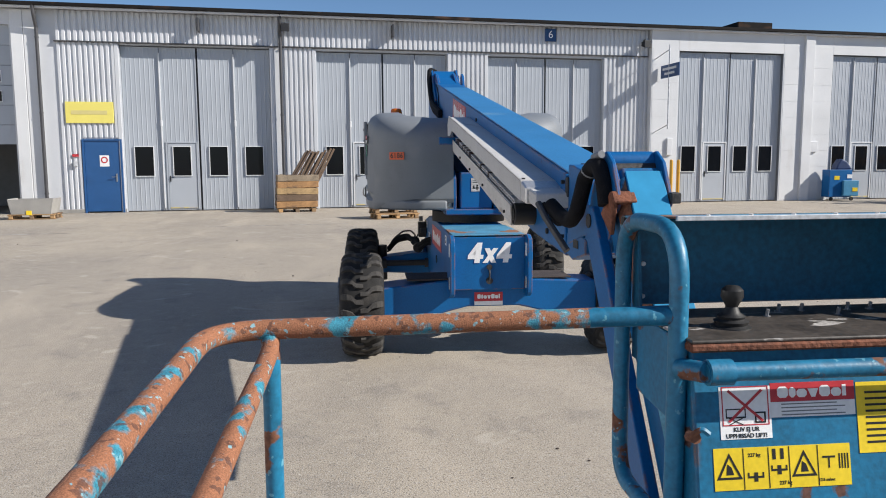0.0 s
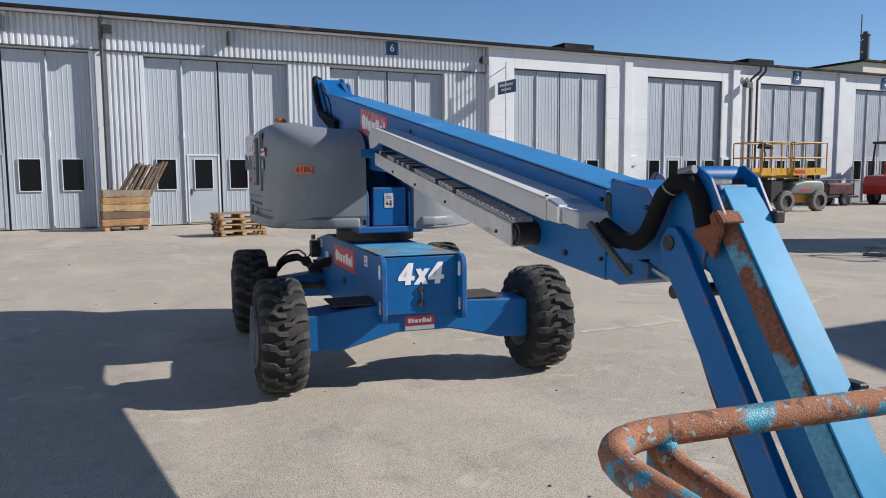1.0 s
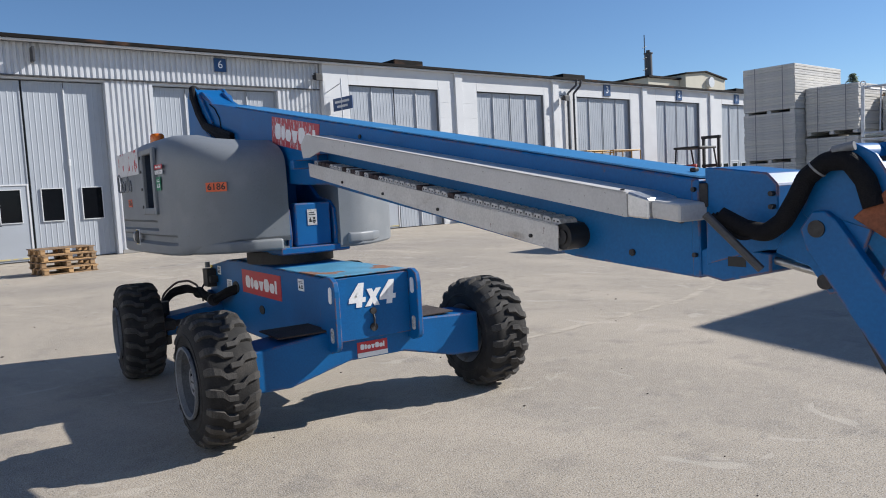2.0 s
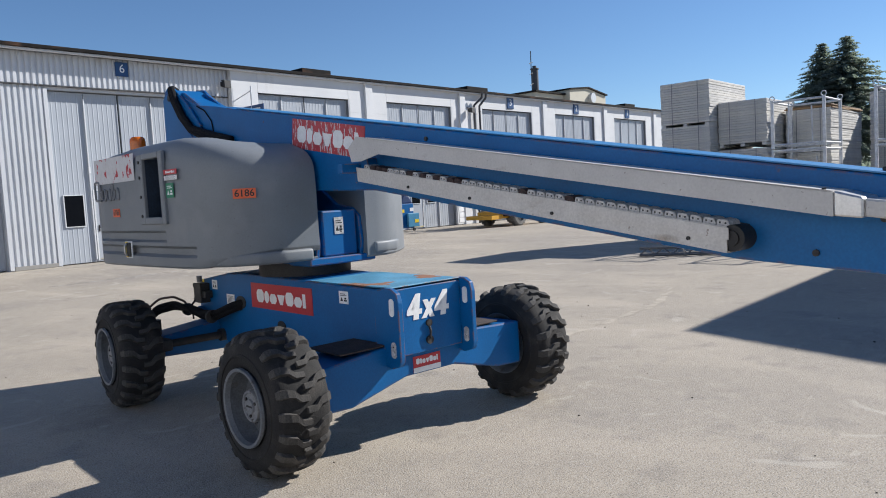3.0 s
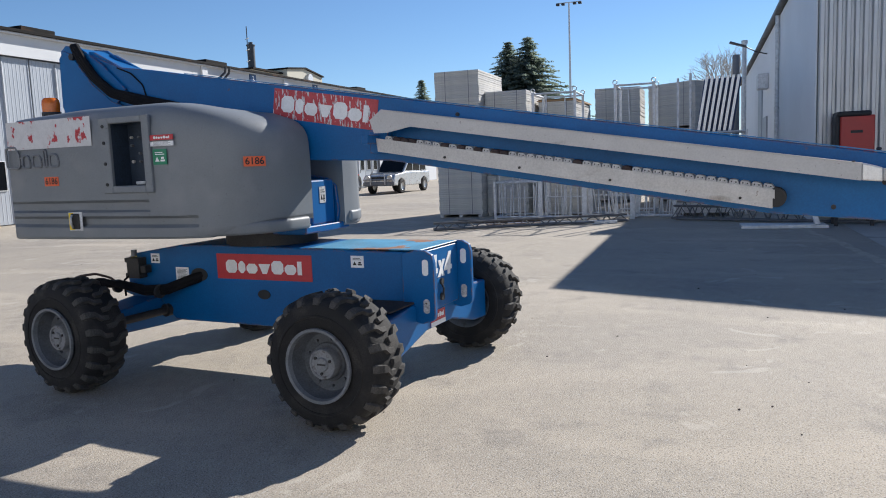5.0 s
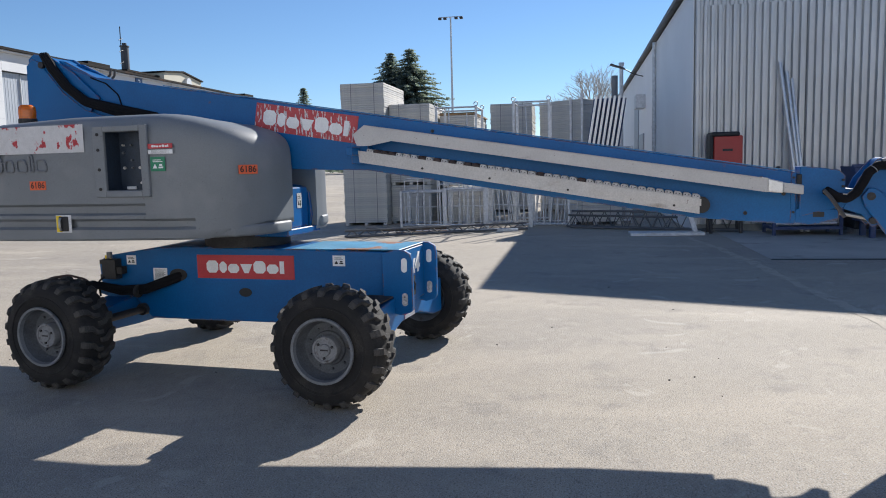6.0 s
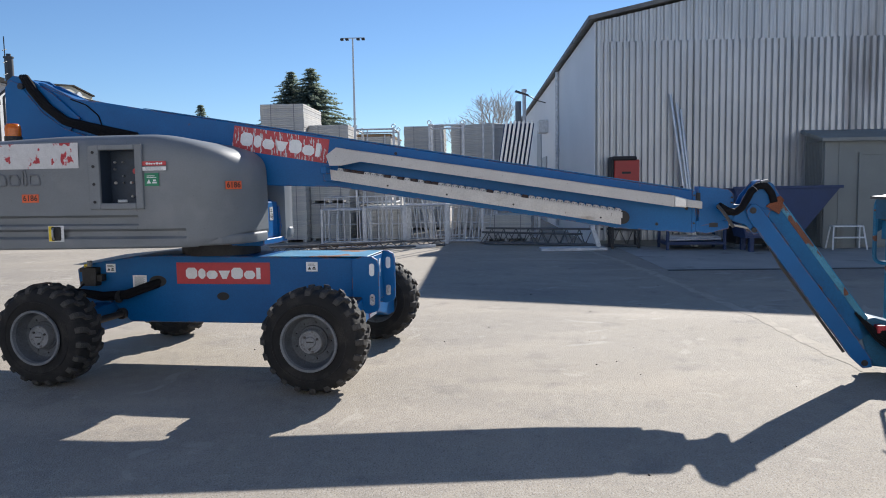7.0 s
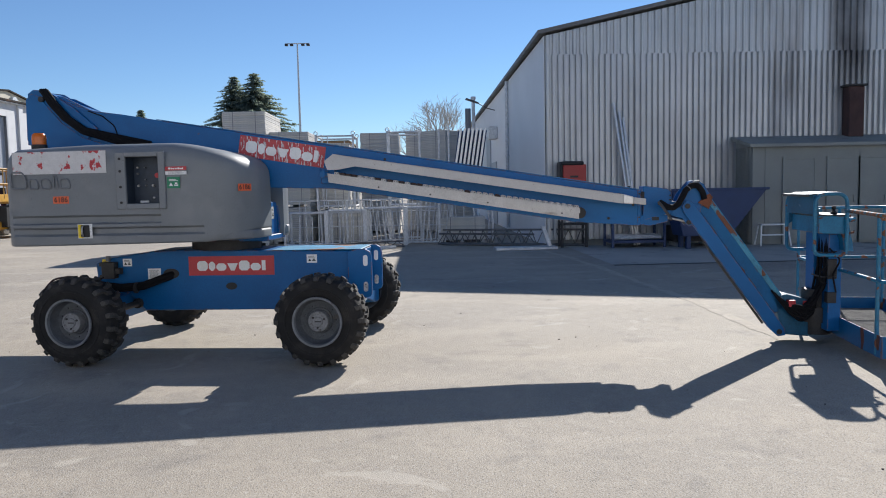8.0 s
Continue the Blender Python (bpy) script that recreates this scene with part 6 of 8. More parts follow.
cyl(b, (5.797, -0.424, 1.159), (5.797, -0.383, 1.159), 0.0215, 14)
part("grab_bar", b, M_RAIL_BLUE, con, smooth=True)

# control console on the platform
b = bmesh.new()
prism(b, [(5.495, 1.04), (5.70, 1.03), (5.72, 0.88), (5.806, 0.87), (5.742, 1.190), (5.495, 1.195)], -0.43, 0.195, "y", 0.005, 2)
part("console_box", b, M_CONSOLE, con)
b = bmesh.new()
prism(b, [(5.487, 1.197), (5.487, 1.202), (5.768, 1.205), (5.768, 1.199)], -0.438, 0.19, "y", 0.002, 1)
panel = part("control_panel", b, M_PANELTOP, con, "scratched black control panel")
plate("panel_edge", con, 5.740, 5.770, -0.44, 0.195, 1.184, 1.199, M_RUST)
b = bmesh.new()
prism(b, [(5.448, 1.207), (5.462, 1.207), (5.462, 1.384), (5.448, 1.384)], -0.425, 0.195, "y", 0.003, 1)
hood = part("hood_back", b, M_HOOD, con, "scratched blue rear panel of the hood")
b = bmesh.new()
prism(b, [(5.41, 1.384), (5.41, 1.388), (5.675, 1.405), (5.675, 1.401)], -0.43, 0.205, "y", 0.001, 1)
# faded paint whose paleness also stands in for sun glare on the lid
part("hood_top", b, M_BLUE_TOP, con, "faded hood top, sun glare put into its pale blue")
# the back flange's shade is put into its colour: near-black, not hood blue
plate("hood_flange", con, 5.404, 5.4095, -0.436, 0.205, 1.366, 1.3885, M_PANELTOP)
b = bmesh.new()
prism(b, [(5.668, 1.397), (5.6765, 1.397), (5.6765, 1.4055), (5.668, 1.4055)], -0.43, 0.205, "y", 0.001, 1)
part("hood_lip", b, M_GALV, con, "bare metal lip")
b = bmesh.new()
prism(b, [(5.463, 1.10), (5.50, 1.10), (5.50, 1.215), (5.475, 1.39), (5.463, 1.39)], -0.427, -0.421)
part("hood_cheek", b, M_HOOD, con)
b = bmesh.new()
prism(b, [(5.463, 1.10), (5.60, 1.19), (5.66, 1.39), (5.463, 1.39)], 0.185, 0.191)
part("hood_cheek", b, M_HOOD, con)
for k in range(8):
    b = bmesh.new()
    v = -0.37 + k * 0.08
    cyl(b, (5.668, v, 1.404), (5.668, v, 1.408), 0.004, 8)
    part("hood_rivet", b, M_GALV, con)
for z in (1.226, 1.293):
    b = bmesh.new()
    cyl(b, (5.462, -0.408, z), (5.467, -0.408, z), 0.005, 8)
    part("hood_bolt", b, M_GALV, con)
b = bmesh.new()
lathe(b, [(0.042, 0.0), (0.040, 0.010), (0.032, 0.014), (0.035, 0.021), (0.026, 0.026), (0.028, 0.031), (0.017, 0.038), (0.012, 0.050), (0.016, 0.058), (0.0225, 0.070), (0.0215, 0.084), (0.013, 0.092), (0.0, 0.094)], 22, "z")
moved(b, Matrix.Translation((5.505, -0.235, 1.158)))
part("joystick", b, M_BLACK, con, "black ball-topped joystick", True)
for i in range(9):
    b = bmesh.new()
    v = -0.16 + i * 0.055
    u = 5.36 + 0.05 * (i % 3 == 1)
    cyl(b, (u, v, 1.158), (u, v, 1.166), 0.008, 10)
    cyl(b, (u, v, 1.164), (u + 0.004, v, 1.181), 0.004, 8)
    part("toggle_switch", b, M_HUB, con, smooth=True)
plate("panel_sticker", con, 5.46, 5.58, 0.06, 0.28, 1.1565, 1.1595, M_YELLOW, bev=0.0)
CF = lambda v, z: Matrix.Translation((5.6305, v, z)) @ pose(0, 0, 0, 0, 0, 90)
decal("notice_sticker", con, CF(-0.255, 1.024), 0.103, 0.099, M_WHITE, label="white notice with a struck-out climbing figure pictogram")
lettering("notice_words", con, "KLIV EJ UR", 0.0112, CF(-0.255, 0.9925) @ Matrix.Translation((0, -0.0019, 0)), M_INK, "", 0.00025)
lettering("notice_words", con, "UPPHISSAD LIFT!", 0.0112, CF(-0.255, 0.9805) @ Matrix.Translation((0, -0.0019, 0)), M_INK, "", 0.00025)
b = bmesh.new()
for x0, x1, z0, z1 in ((-0.047, 0.047, 0.046, 0.048), (-0.047, 0.047, -0.026, -0.024), (-0.047, -0.045, -0.024, 0.046), (0.045, 0.047, -0.024, 0.046)):
    block(b, x0, x1, -0.0022, -0.0016, z0, z1)
for s in (-1, 1):
    prism(b, [(-0.036, s * -0.028 + 0.011), (-0.032, s * -0.031 + 0.011), (0.036, s * 0.028 + 0.011), (0.032, s * 0.031 + 0.011)], -0.0027, -0.0018)
moved(b, CF(-0.255, 1.026))
part("prohibition_cross", b, M_RED, con)
b = bmesh.new()
for x0, x1, z0, z1 in ((-0.04, 0.0, -0.012, -0.009), (-0.04, 0.0, 0.004, 0.006), (-0.04, -0.038, -0.01, 0.006), (-0.002, 0.0, -0.01, 0.006), (0.018, 0.04, -0.022, -0.019), (0.018, 0.04, -0.004, -0.001), (0.018, 0.021, -0.02, -0.001), (0.037, 0.04, -0.02, -0.001)):
    block(b, x0, x1, -0.0024, -0.0016, z0, z1)
for s in (-1, 1):
    prism(b, [(-0.035, -0.018 - s * 0.006), (-0.033, -0.018 - s * 0.007), (-0.005, -0.018 + s * 0.006), (-0.007, -0.018 + s * 0.007)], -0.0024, -0.0016)
moved(b, CF(-0.255, 1.026))
part("lift_pictogram", b, M_INK, con)
decal("company_sticker", con, CF(-0.117, 1.060), 0.172, 0.036, M_RED, "word", M_WHITE, (0.08, 0.2, 0.82, 0.6))
decal("company_sticker", con, CF(-0.117, 1.027), 0.172, 0.029, M_WHITE, "lines", M_RIM)
decal("warning_sticker", con, CF(0.045, 1.006), 0.145, 0.136, M_YELLOW, "lines", M_INK)
decal("load_sticker", con, CF(-0.176, 0.913), 0.29, 0.083, M_YELLOW, label="long yellow load and hazard sticker")
for x, z, words in ((-0.06, 0.026, "227 kg"), (0.004, -0.031, "227 kg"), (0.092, -0.029, "12.5 m/sec")):
    lettering("load_words", con, words, 0.0098 if "kg" in words else 0.008, CF(-0.176, 0.913) @ Matrix.Translation((x, -0.0019, z)), M_INK, "", 0.0002)
def sign_mark(name, *shapes):
    """One printed mark of the load sticker, out of flat shapes."""
    mk = bmesh.new()
    for sh in shapes:
        if len(sh) == 4 and not isinstance(sh[0], tuple):
            block(mk, sh[0], sh[1], -0.0022, -0.0016, sh[2], sh[3])
        else:
            prism(mk, sh, -0.0022, -0.0016)
    moved(mk, CF(-0.176, 0.913))
    part(name, mk, M_INK, con)


for cx in (-0.113, 0.045):
    tri = [(cx, 0.032), (cx - 0.027, -0.02), (cx + 0.027, -0.02)]
    inn = [(cx, 0.023), (cx - 0.02, -0.0155), (cx + 0.02, -0.0155)]
    sign_mark("hazard_triangle", *[[tri[i], tri[(i + 1) % 3], inn[(i + 1) % 3], inn[i]] for i in range(3)])
    sign_mark("hazard_mark", [(cx - 0.007, -0.011), (cx + 0.009, -0.011), (cx + 0.004, 0.004), (cx - 0.004, 0.01)])
for x in (-0.083, -0.030, 0.014, 0.075):
    sign_mark("divider", (x - 0.0008, x + 0.0008, -0.04, 0.04))
for cx, cz in ((-0.058, -0.012), (-0.008, 0.0)):
    sign_mark("load_symbol", (cx - 0.017, cx + 0.017, cz - 0.007, cz - 0.003), (cx - 0.017, cx - 0.014, cz - 0.0035, cz + 0.004), (cx + 0.014, cx + 0.017, cz - 0.0035, cz + 0.004), (cx - 0.004, cx + 0.004, cz - 0.014, cz + 0.004))
for x in (-0.018, -0.001):
    sign_mark("load_symbol", (x - 0.0035, x + 0.0035, 0.016, 0.037))
sign_mark("wind_symbol", (0.085, 0.112, 0.014, 0.018), (0.097, 0.100, -0.006, 0.0145))
for k in range(4):
    sign_mark("wind_stroke", (0.12 + 0.006 * k, 0.1225 + 0.006 * k, -0.008, 0.022))
b = bmesh.new()
cyl(b, (5.628, -0.367, 0.984), (5.655, -0.367, 0.984), 0.011, 8)
tube(b, rounded([(5.65, -0.38, 0.985), (5.664, -0.358, 1.003), (5.664, -0.345, 0.992)], 0.01), 0.006, 6)
part("wing_nut", b, M_RAIL_BLUE, con, smooth=True)

# the upperworks sit a little lower and further back than the chassis datum they are drawn from
UPPER = Matrix.Translation((-0.018, 0, 0)) @ Matrix.Diagonal((0.983, 1, 0.987, 1))
COVERS = Matrix.Diagonal((1.0, 1, 0.987, 1))
ASIDE = {"boom": -0.041, "boom_nose": -0.045, "turntable": 0.0, "cable_tray_top": 0.02, "cable_tray_bottom": 0.06, "cable_track": 0.06}
for ob in lift.children:
    kind = ob.name.split(".")[0]
    if kind in ASIDE:
        ob.matrix_basis = Matrix.Translation((0, ASIDE[kind], 0)) @ (Matrix() if kind == "boom_nose" else UPPER)
    elif kind in ("engine_cover", "tank_cover"):
        ob.matrix_basis = COVERS
# the console's fittings are drawn on a larger box and brought to its true size
NEARER = Matrix.Translation((6.927, -0.974, 1.499)) @ Matrix.Scale(0.8847, 4) @ Matrix.Translation((-6.927, 0.974, -1.499))
LEAN = Matrix.Translation((5.7793, 0, 1.0)) @ pose(0, 0, 0, 0, -11.5, 0) @ Matrix.Translation((-5.7795, 0, -1.0))
SLIM = Matrix.Translation((5.6305, -0.186, 0.919)) @ Matrix.Scale(0.95, 4) @ Matrix.Translation((-5.6305, 0.176, -0.913))
LEANING = ("notice", "prohibition", "lift_pictogram", "company_sticker", "warning_sticker", "load", "hazard", "divider", "wind_", "wing_nut")
for ob in con.children:
    if ob.name.startswith(("load", "hazard_", "divider", "wind_")):
        ob.matrix_basis = LEAN @ NEARER @ SLIM
    elif ob.name.startswith(LEANING):
        ob.matrix_basis = LEAN @ NEARER
    elif not ob.name.startswith(("hood", "console_box", "control_panel", "panel_edge", "guard_loop", "loop_stay", "grab_bar")):
        ob.matrix_basis = NEARER

# ---- yard: pallets, crate, bins by the workshop ----
def board_mesh(name, x, y, z, material, bev=0.004):
    b = bmesh.new()
    block(b, -x / 2, x / 2, -y / 2, y / 2, -z / 2, z / 2, bev, 1)
    me = bpy.data.meshes.new(name)
    b.to_mesh(me)
    b.free()
    me.materials.append(material)
    return me


PLANK = board_mesh("plank", 1.2, 0.10, 0.022, M_WOOD)
PLANKS = [PLANK, board_mesh("plank", 1.2, 0.10, 0.022, M_WOODGREY), board_mesh("plank", 1.2, 0.10, 0.022, M_WOOD)]
BEARER = board_mesh("bearer", 0.10, 0.8, 0.022, M_WOOD)
FOOT = board_mesh("foot", 0.10, 0.12, 0.08, M_WOOD)


def pallet(m, material_label="pale wooden europallet", tone=0):
    p = empty("pallet", m, material_label + " stacked on the asphalt", "pallet", "pallets by the workshop")
    for i in range(5):
        shared("plank", PLANKS[(i + tone) % 3], p, pose(0, -0.35 + i * 0.175, 0.133))
    for i in range(3):
        shared("bearer", BEARER, p, pose(-0.52 + i * 0.52, 0, 0.111))
        for j in range(3):
            shared("foot", FOOT, p, pose(-0.52 + i * 0.52, -0.33 + j * 0.33, 0.06))
    for j in range(3):
        shared("plank", PLANK, p, pose(0, -0.33 + j * 0.33, 0.011))
    return p


rng = random.Random(8)
for i, (x, y, h, r) in enumerate(((4.30, 20.9, 0, 7), (4.27, 20.92, 1, 6), (4.29, 20.9, 2, 9), (4.26, 20.91, 3, 7))):
    pallet(pose(x, y, h * 0.146, 0, 0, r), tone=i)

# tall wooden crate with loose boards standing in it
crate = empty("wooden_crate", pose(1.78, 24.55, 0, 0, 0, 4), "weathered wooden crate with boards leaning out of it", "crate")
WOODS = [M_WOOD] + [mat(n_, c_, 0.78, var=0.25, scale=5, fine=60, bump=0.2, wear=((0.13, 0.09, 0.06), 4.0, 0.55, 0.12, (0.4, 1, 1)))
                    for n_, c_ in (("orange_board", (0.36, 0.20, 0.085)), ("grey_tan_board", (0.27, 0.215, 0.15)), ("dark_board", (0.15, 0.10, 0.065)), ("ochre_board", (0.40, 0.27, 0.13)))]
CB = [board_mesh("board", 1.24, 0.025, 0.19, m_) for m_ in WOODS]
CS = [board_mesh("side_board", 0.025, 0.78, 0.19, m_) for m_ in WOODS]
for k, tone in enumerate((1, 3, 4, 1, 2)):
    z = 0.24 + k * 0.2
    shared("board", CB[tone], crate, pose(0.012 * k, -0.4 - 0.006 * (k % 2), z, 0, 0.5 * (k % 3) - 0.5, 0))
    shared("board", CB[(tone + 1) % 5], crate, pose(0.012 * k, 0.4, z))
    shared("side_board", CS[tone], crate, pose(-0.595 + 0.012 * k, 0, z))
    shared("side_board", CS[(tone + 2) % 5], crate, pose(0.595 + 0.012 * k, 0, z))
for x in (-0.46, 0.47):
    b = bmesh.new()
    block(b, x - 0.045, x + 0.045, -0.385, -0.36, 0.12, 1.16, 0.004, 1)
    part("batten", b, WOODS[2], crate)
for i in range(3):
    shared("foot", board_mesh("skid", 0.12, 0.8, 0.1, M_WOOD), crate, pose(-0.5 + i * 0.5, 0, 0.05))
for i in range(4):
    shared("plank", PLANK, crate, pose(0, -0.33 + i * 0.22, 0.115))
BOARDS = [board_mesh("leaning_board", 0.062, 0.022, 1.75, m_) for m_ in (M_WOODGREY, WOODS[3])]
for i in range(14):
    tagged(shared("leaning_board", BOARDS[(i * 2 % 7) % 2], None, pose(1.66 + i * 0.07, 24.30 + 0.03 * (i % 2), 1.10 + rng.uniform(-0.05, 0.06), -2 + rng.uniform(-2, 1), 32 - i * 0.4 + rng.uniform(-2, 2), 4)),
           "grey-brown weathered board leaning in the crate", "board", "boards in the crate")

# concrete-filled steel tub on a pallet
tub = empty("tub", pose(-5.35, 23.5, 0.146), "pale grey steel tub on a pallet", "tub")
b = bmesh.new()
prism(b, [(-0.5, 0.0), (0.5, 0.0), (0.58, 0.42), (0.54, 0.42), (0.47, 0.03), (-0.47, 0.03), (-0.54, 0.42), (-0.58, 0.42)], -0.4, 0.4, "y", 0.006, 1)
part("body", b, M_CONCRETE, tub)
b = bmesh.new()
b.free()
for y in (-0.4, 0.37):
    b = bmesh.new()
    prism(b, [(-0.47, 0.03), (0.47, 0.03), (0.54, 0.4), (-0.54, 0.4)], y, y + 0.03)
    part("end_wall", b, M_CONCRETE, tub)
plate("yellow_tag", tub, -0.12, 0.02, -0.415, -0.402, -0.02, 0.1, M_YELLOW)
pallet(pose(-5.35, 23.5, 0, 0, 0, 0))

# blue work bin with clutter, before the fifth gate
bin_ = empty("work_bin", pose(21.7, 25.0, 0, 0, 0, -6), "blue steel cabinet trolley with a dark cloth on top", "trolley")
b = bmesh.new()
block(b, -0.6, 0.3, -0.3, 0.15, 0.14, 1.15, 0.02, 2)
part("body", b, M_BLUE, bin_)
b = bmesh.new()
block(b, -0.1, 0.5, -0.42, -0.31, 0.18, 0.75, 0.02, 2)
part("front_bin", b, mat("pale_blue_plastic", (0.06, 0.25, 0.42), 0.5, var=0.1), bin_)
b = bmesh.new()
prism(b, [(-0.3, 1.15), (0.35, 1.15), (0.25, 1.28), (0.12, 1.45), (-0.1, 1.55), (-0.25, 1.35)], -0.25, 0.1, "y", 0.05, 3)
part("cloth", b, M_SKIP, bin_, "dark blue crumpled cloth")
for x, z, c in ((-0.3, 0.85, M_YELLOW), (0.2, 0.9, M_WHITE), (0.35, 0.42, M_YELLOW)):
    plate("label_plate", bin_, x - 0.1, x + 0.1, -0.43 if z < 0.7 else -0.308, -0.422 if z < 0.7 else -0.302, z - 0.07, z + 0.07, c, bev=0.0)
for x in (-0.45, 0.35):
    b = bmesh.new()
    cyl(b, (x, -0.25, 0.07), (x, -0.21, 0.07), 0.07, 14)
    part("castor", b, M_BLACK, bin_)

for x, y in ((14.75, 24.9), (15.05, 24.95)):
    b = bmesh.new()
    cyl(b, (0, 0, 0), (0, 0, 1.5), 0.06, 14)
    lathe(b, [(0.06, 1.5), (0.045, 1.54), (0.0, 1.55)], 14, "z")
    ob = link("bollard", b, M_YELPAINT, None, "", True)
    ob.matrix_basis = pose(x, y, 0)
    tagged(ob, "yellow steel bollard guarding the gate", "bollard", "bollards")

# narrow white panelled door between the fifth and sixth gates
door = empty("door_12", pose(25.98, YM, 0), "narrow white panelled door with a small dark window", "door", kind="structure")
plate("leaf", door, -0.38, 0.38, -0.05, -0.002, 0.03, 2.17, M_DOORFRAME)
leaf = door.children[-1]
for k in range(6):
    plate("panel", leaf, -0.29, 0.29, -0.066, -0.05, 0.12 + 0.24 * k, 0.32 + 0.24 * k, M_WHITEWALL)
plate("pane", leaf, -0.27, 0.27, -0.06, -0.049, 1.62, 2.05, M_GLASS)
# panels and notices on the wall by the fourth and fifth gates
for x, z, w, h in ((20.8, 2.0, 0.3, 0.4), (26.35, 3.1, 0.25, 0.3), (14.9, 2.0, 0.2, 0.6), (45.8, 3.3, 0.8, 0.9), (13.5, 1.6, 0.2, 0.3)):
    b = bmesh.new()
    block(b, x - w / 2, x + w / 2, (YM if x > XS else YW - 0.06) - 0.08, YM if x > XS else YW - 0.06, z - h / 2, z + h / 2, 0.01, 1)
    tagged(link("wall_box", b, M_DOORFRAME), "small pale box fixed to the white wall", "wall box", "wall boxes")
for x in (16.85, 17.9, 22.9, 30.0):
    b = bmesh.new()
    block(b, x - 0.12, x + 0.12, YM + 0.185, YM + 0.19, 1.2, 1.45)
    tagged(link("door_notice", b, M_WHITE), "white paper notice on a gate window", "notice", "gate notices")


# ---- yellow boom lift, folded, in the background ----
def road_wheel(parent, x, y, r, w, rim, rubber=None):
    b = bmesh.new()
    lathe(b, [(r * 0.55, -w / 2), (r * 0.9, -w / 2), (r, -w * 0.35), (r, w * 0.35), (r * 0.9, w / 2), (r * 0.55, w / 2)], 28)
    for k in range(18):
        a = 2 * math.pi * k / 18
        s0 = len(b.verts)
        block(b, -0.03, 0.03, -w * 0.42, w * 0.42, r - 0.02, r + 0.015)
        moved(b, pose(0, 0, 0, 0, math.degrees(a), 0), s0)
    moved(b, Matrix.Translation((x, y, r + 0.01)))
    t = part("wheel", b, rubber or M_TYRE, parent, smooth=True)
    b = bmesh.new()
    lathe(b, [(r * 0.56, -w / 2 - 0.005), (r * 0.5, -w * 0.35), (r * 0.2, -w * 0.3), (0.0, -w * 0.32)], 24)
    lathe(b, [(r * 0.56, w / 2 + 0.005), (r * 0.5, w * 0.35), (r * 0.2, w * 0.3), (0.0, w * 0.32)], 24)
    moved(b, Matrix.Translation((x, y, r + 0.01)))
    part("rim", b, rim, t, smooth=True)
    return t


M_TAN = mat("dull_yellow_rail", (0.42, 0.25, 0.07), 0.55, var=0.15, scale=6, bump=0.05)
M_DUSTYTYRE = mat("dusty_grey_tyre", (0.17, 0.165, 0.155), 0.9, var=0.25, scale=8, bump=0.3)
yl = empty("yellow_lift", pose(25.5, 22.05, 0, 0, 0, -3), "yellow folded scissor lift with a railed platform and grey cowl", "scissor lift")
for x in (-0.85, 0.85):
    for y in (-0.82, 0.82):
        road_wheel(yl, x, y, 0.40, 0.30, M_BLACK, M_DUSTYTYRE)
b = bmesh.new()
prism(b, [(-1.75, 0.34), (0.9, 0.34), (0.9, 0.62), (-0.35, 0.70), (-1.75, 0.62)], -0.62, 0.62, "y", 0.03, 2)
part("chassis", b, M_YELPAINT, yl)
b = bmesh.new()
prism(b, [(-0.75, 0.66), (1.12, 0.62), (1.22, 0.80), (1.16, 1.10), (0.95, 1.18), (0.15, 1.18), (-0.35, 1.08)], -0.88, 0.88, "y", 0.09, 3)
part("cowl", b, mat("grey_green_cover", (0.15, 0.165, 0.15), 0.5, var=0.08), yl, "rounded grey-green cowl", True)
plate("stripe", yl, -0.10, 0.42, -0.885, -0.876, 0.78, 0.86, M_RED, bev=0.0)
plate("tool_box", yl, -1.55, -1.0, -0.85, -0.45, 0.42, 1.15, M_BLACK)
plate("ladder_plate", yl, -2.35, -1.75, -0.7, 0.7, 0.32, 0.48, M_YELPAINT)
for k in range(4):
    for q in (-1, 1):
        b = bmesh.new()
        z = 0.72 + 0.16 * k
        prism(b, [(-1.9, z + (0.0 if q > 0 else 0.14)), (-1.9, z + 0.07 + (0.0 if q > 0 else 0.14)), (1.0, z + 0.07 + (0.14 if q > 0 else 0.0)), (1.0, z + (0.14 if q > 0 else 0.0))], q * 0.4 - 0.03, q * 0.4 + 0.03, "y", 0.006, 1)
        part("scissor_arm", b, M_YELPAINT if k % 2 else M_DARK, yl)
for a0, a1, y in ((-1.95, -0.45, -0.72), (-0.45, 1.32, -0.82)):
    b = bmesh.new()
    block(b, a0, a1, y, -y, 1.38, 1.50, 0.02, 1)
    deck = part("platform_floor", b, M_YELPAINT, yl)
    for q in (y - 0.012, -y):
        plate("toe_board", deck, a0, a1, q, q + 0.012, 1.38, 1.66, M_YELPAINT)
    for z in (2.05, 2.62):
        b = bmesh.new()
        tube(b, rounded([(a0 + 0.04, y, z), (a1 - 0.04, y, z), (a1 - 0.04, -y, z), (a0 + 0.04, -y, z), (a0 + 0.04, y, z)], 0.10, 4), 0.026, 8)
        part("rail", b, M_TAN, yl, smooth=True)
    for i in range(4):
        for q in (y, -y):
            b = bmesh.new()
            x = a0 + 0.04 + (a1 - a0 - 0.08) * i / 3
            cyl(b, (x, q, 1.5), (x, q, 2.62), 0.024, 8)
            part("post", b, M_TAN, yl, smooth=True)
plate("maker_plate", yl, -0.35, 0.15, -0.845, -0.834, 1.46, 1.58, M_RED, bev=0.0)
b = bmesh.new()
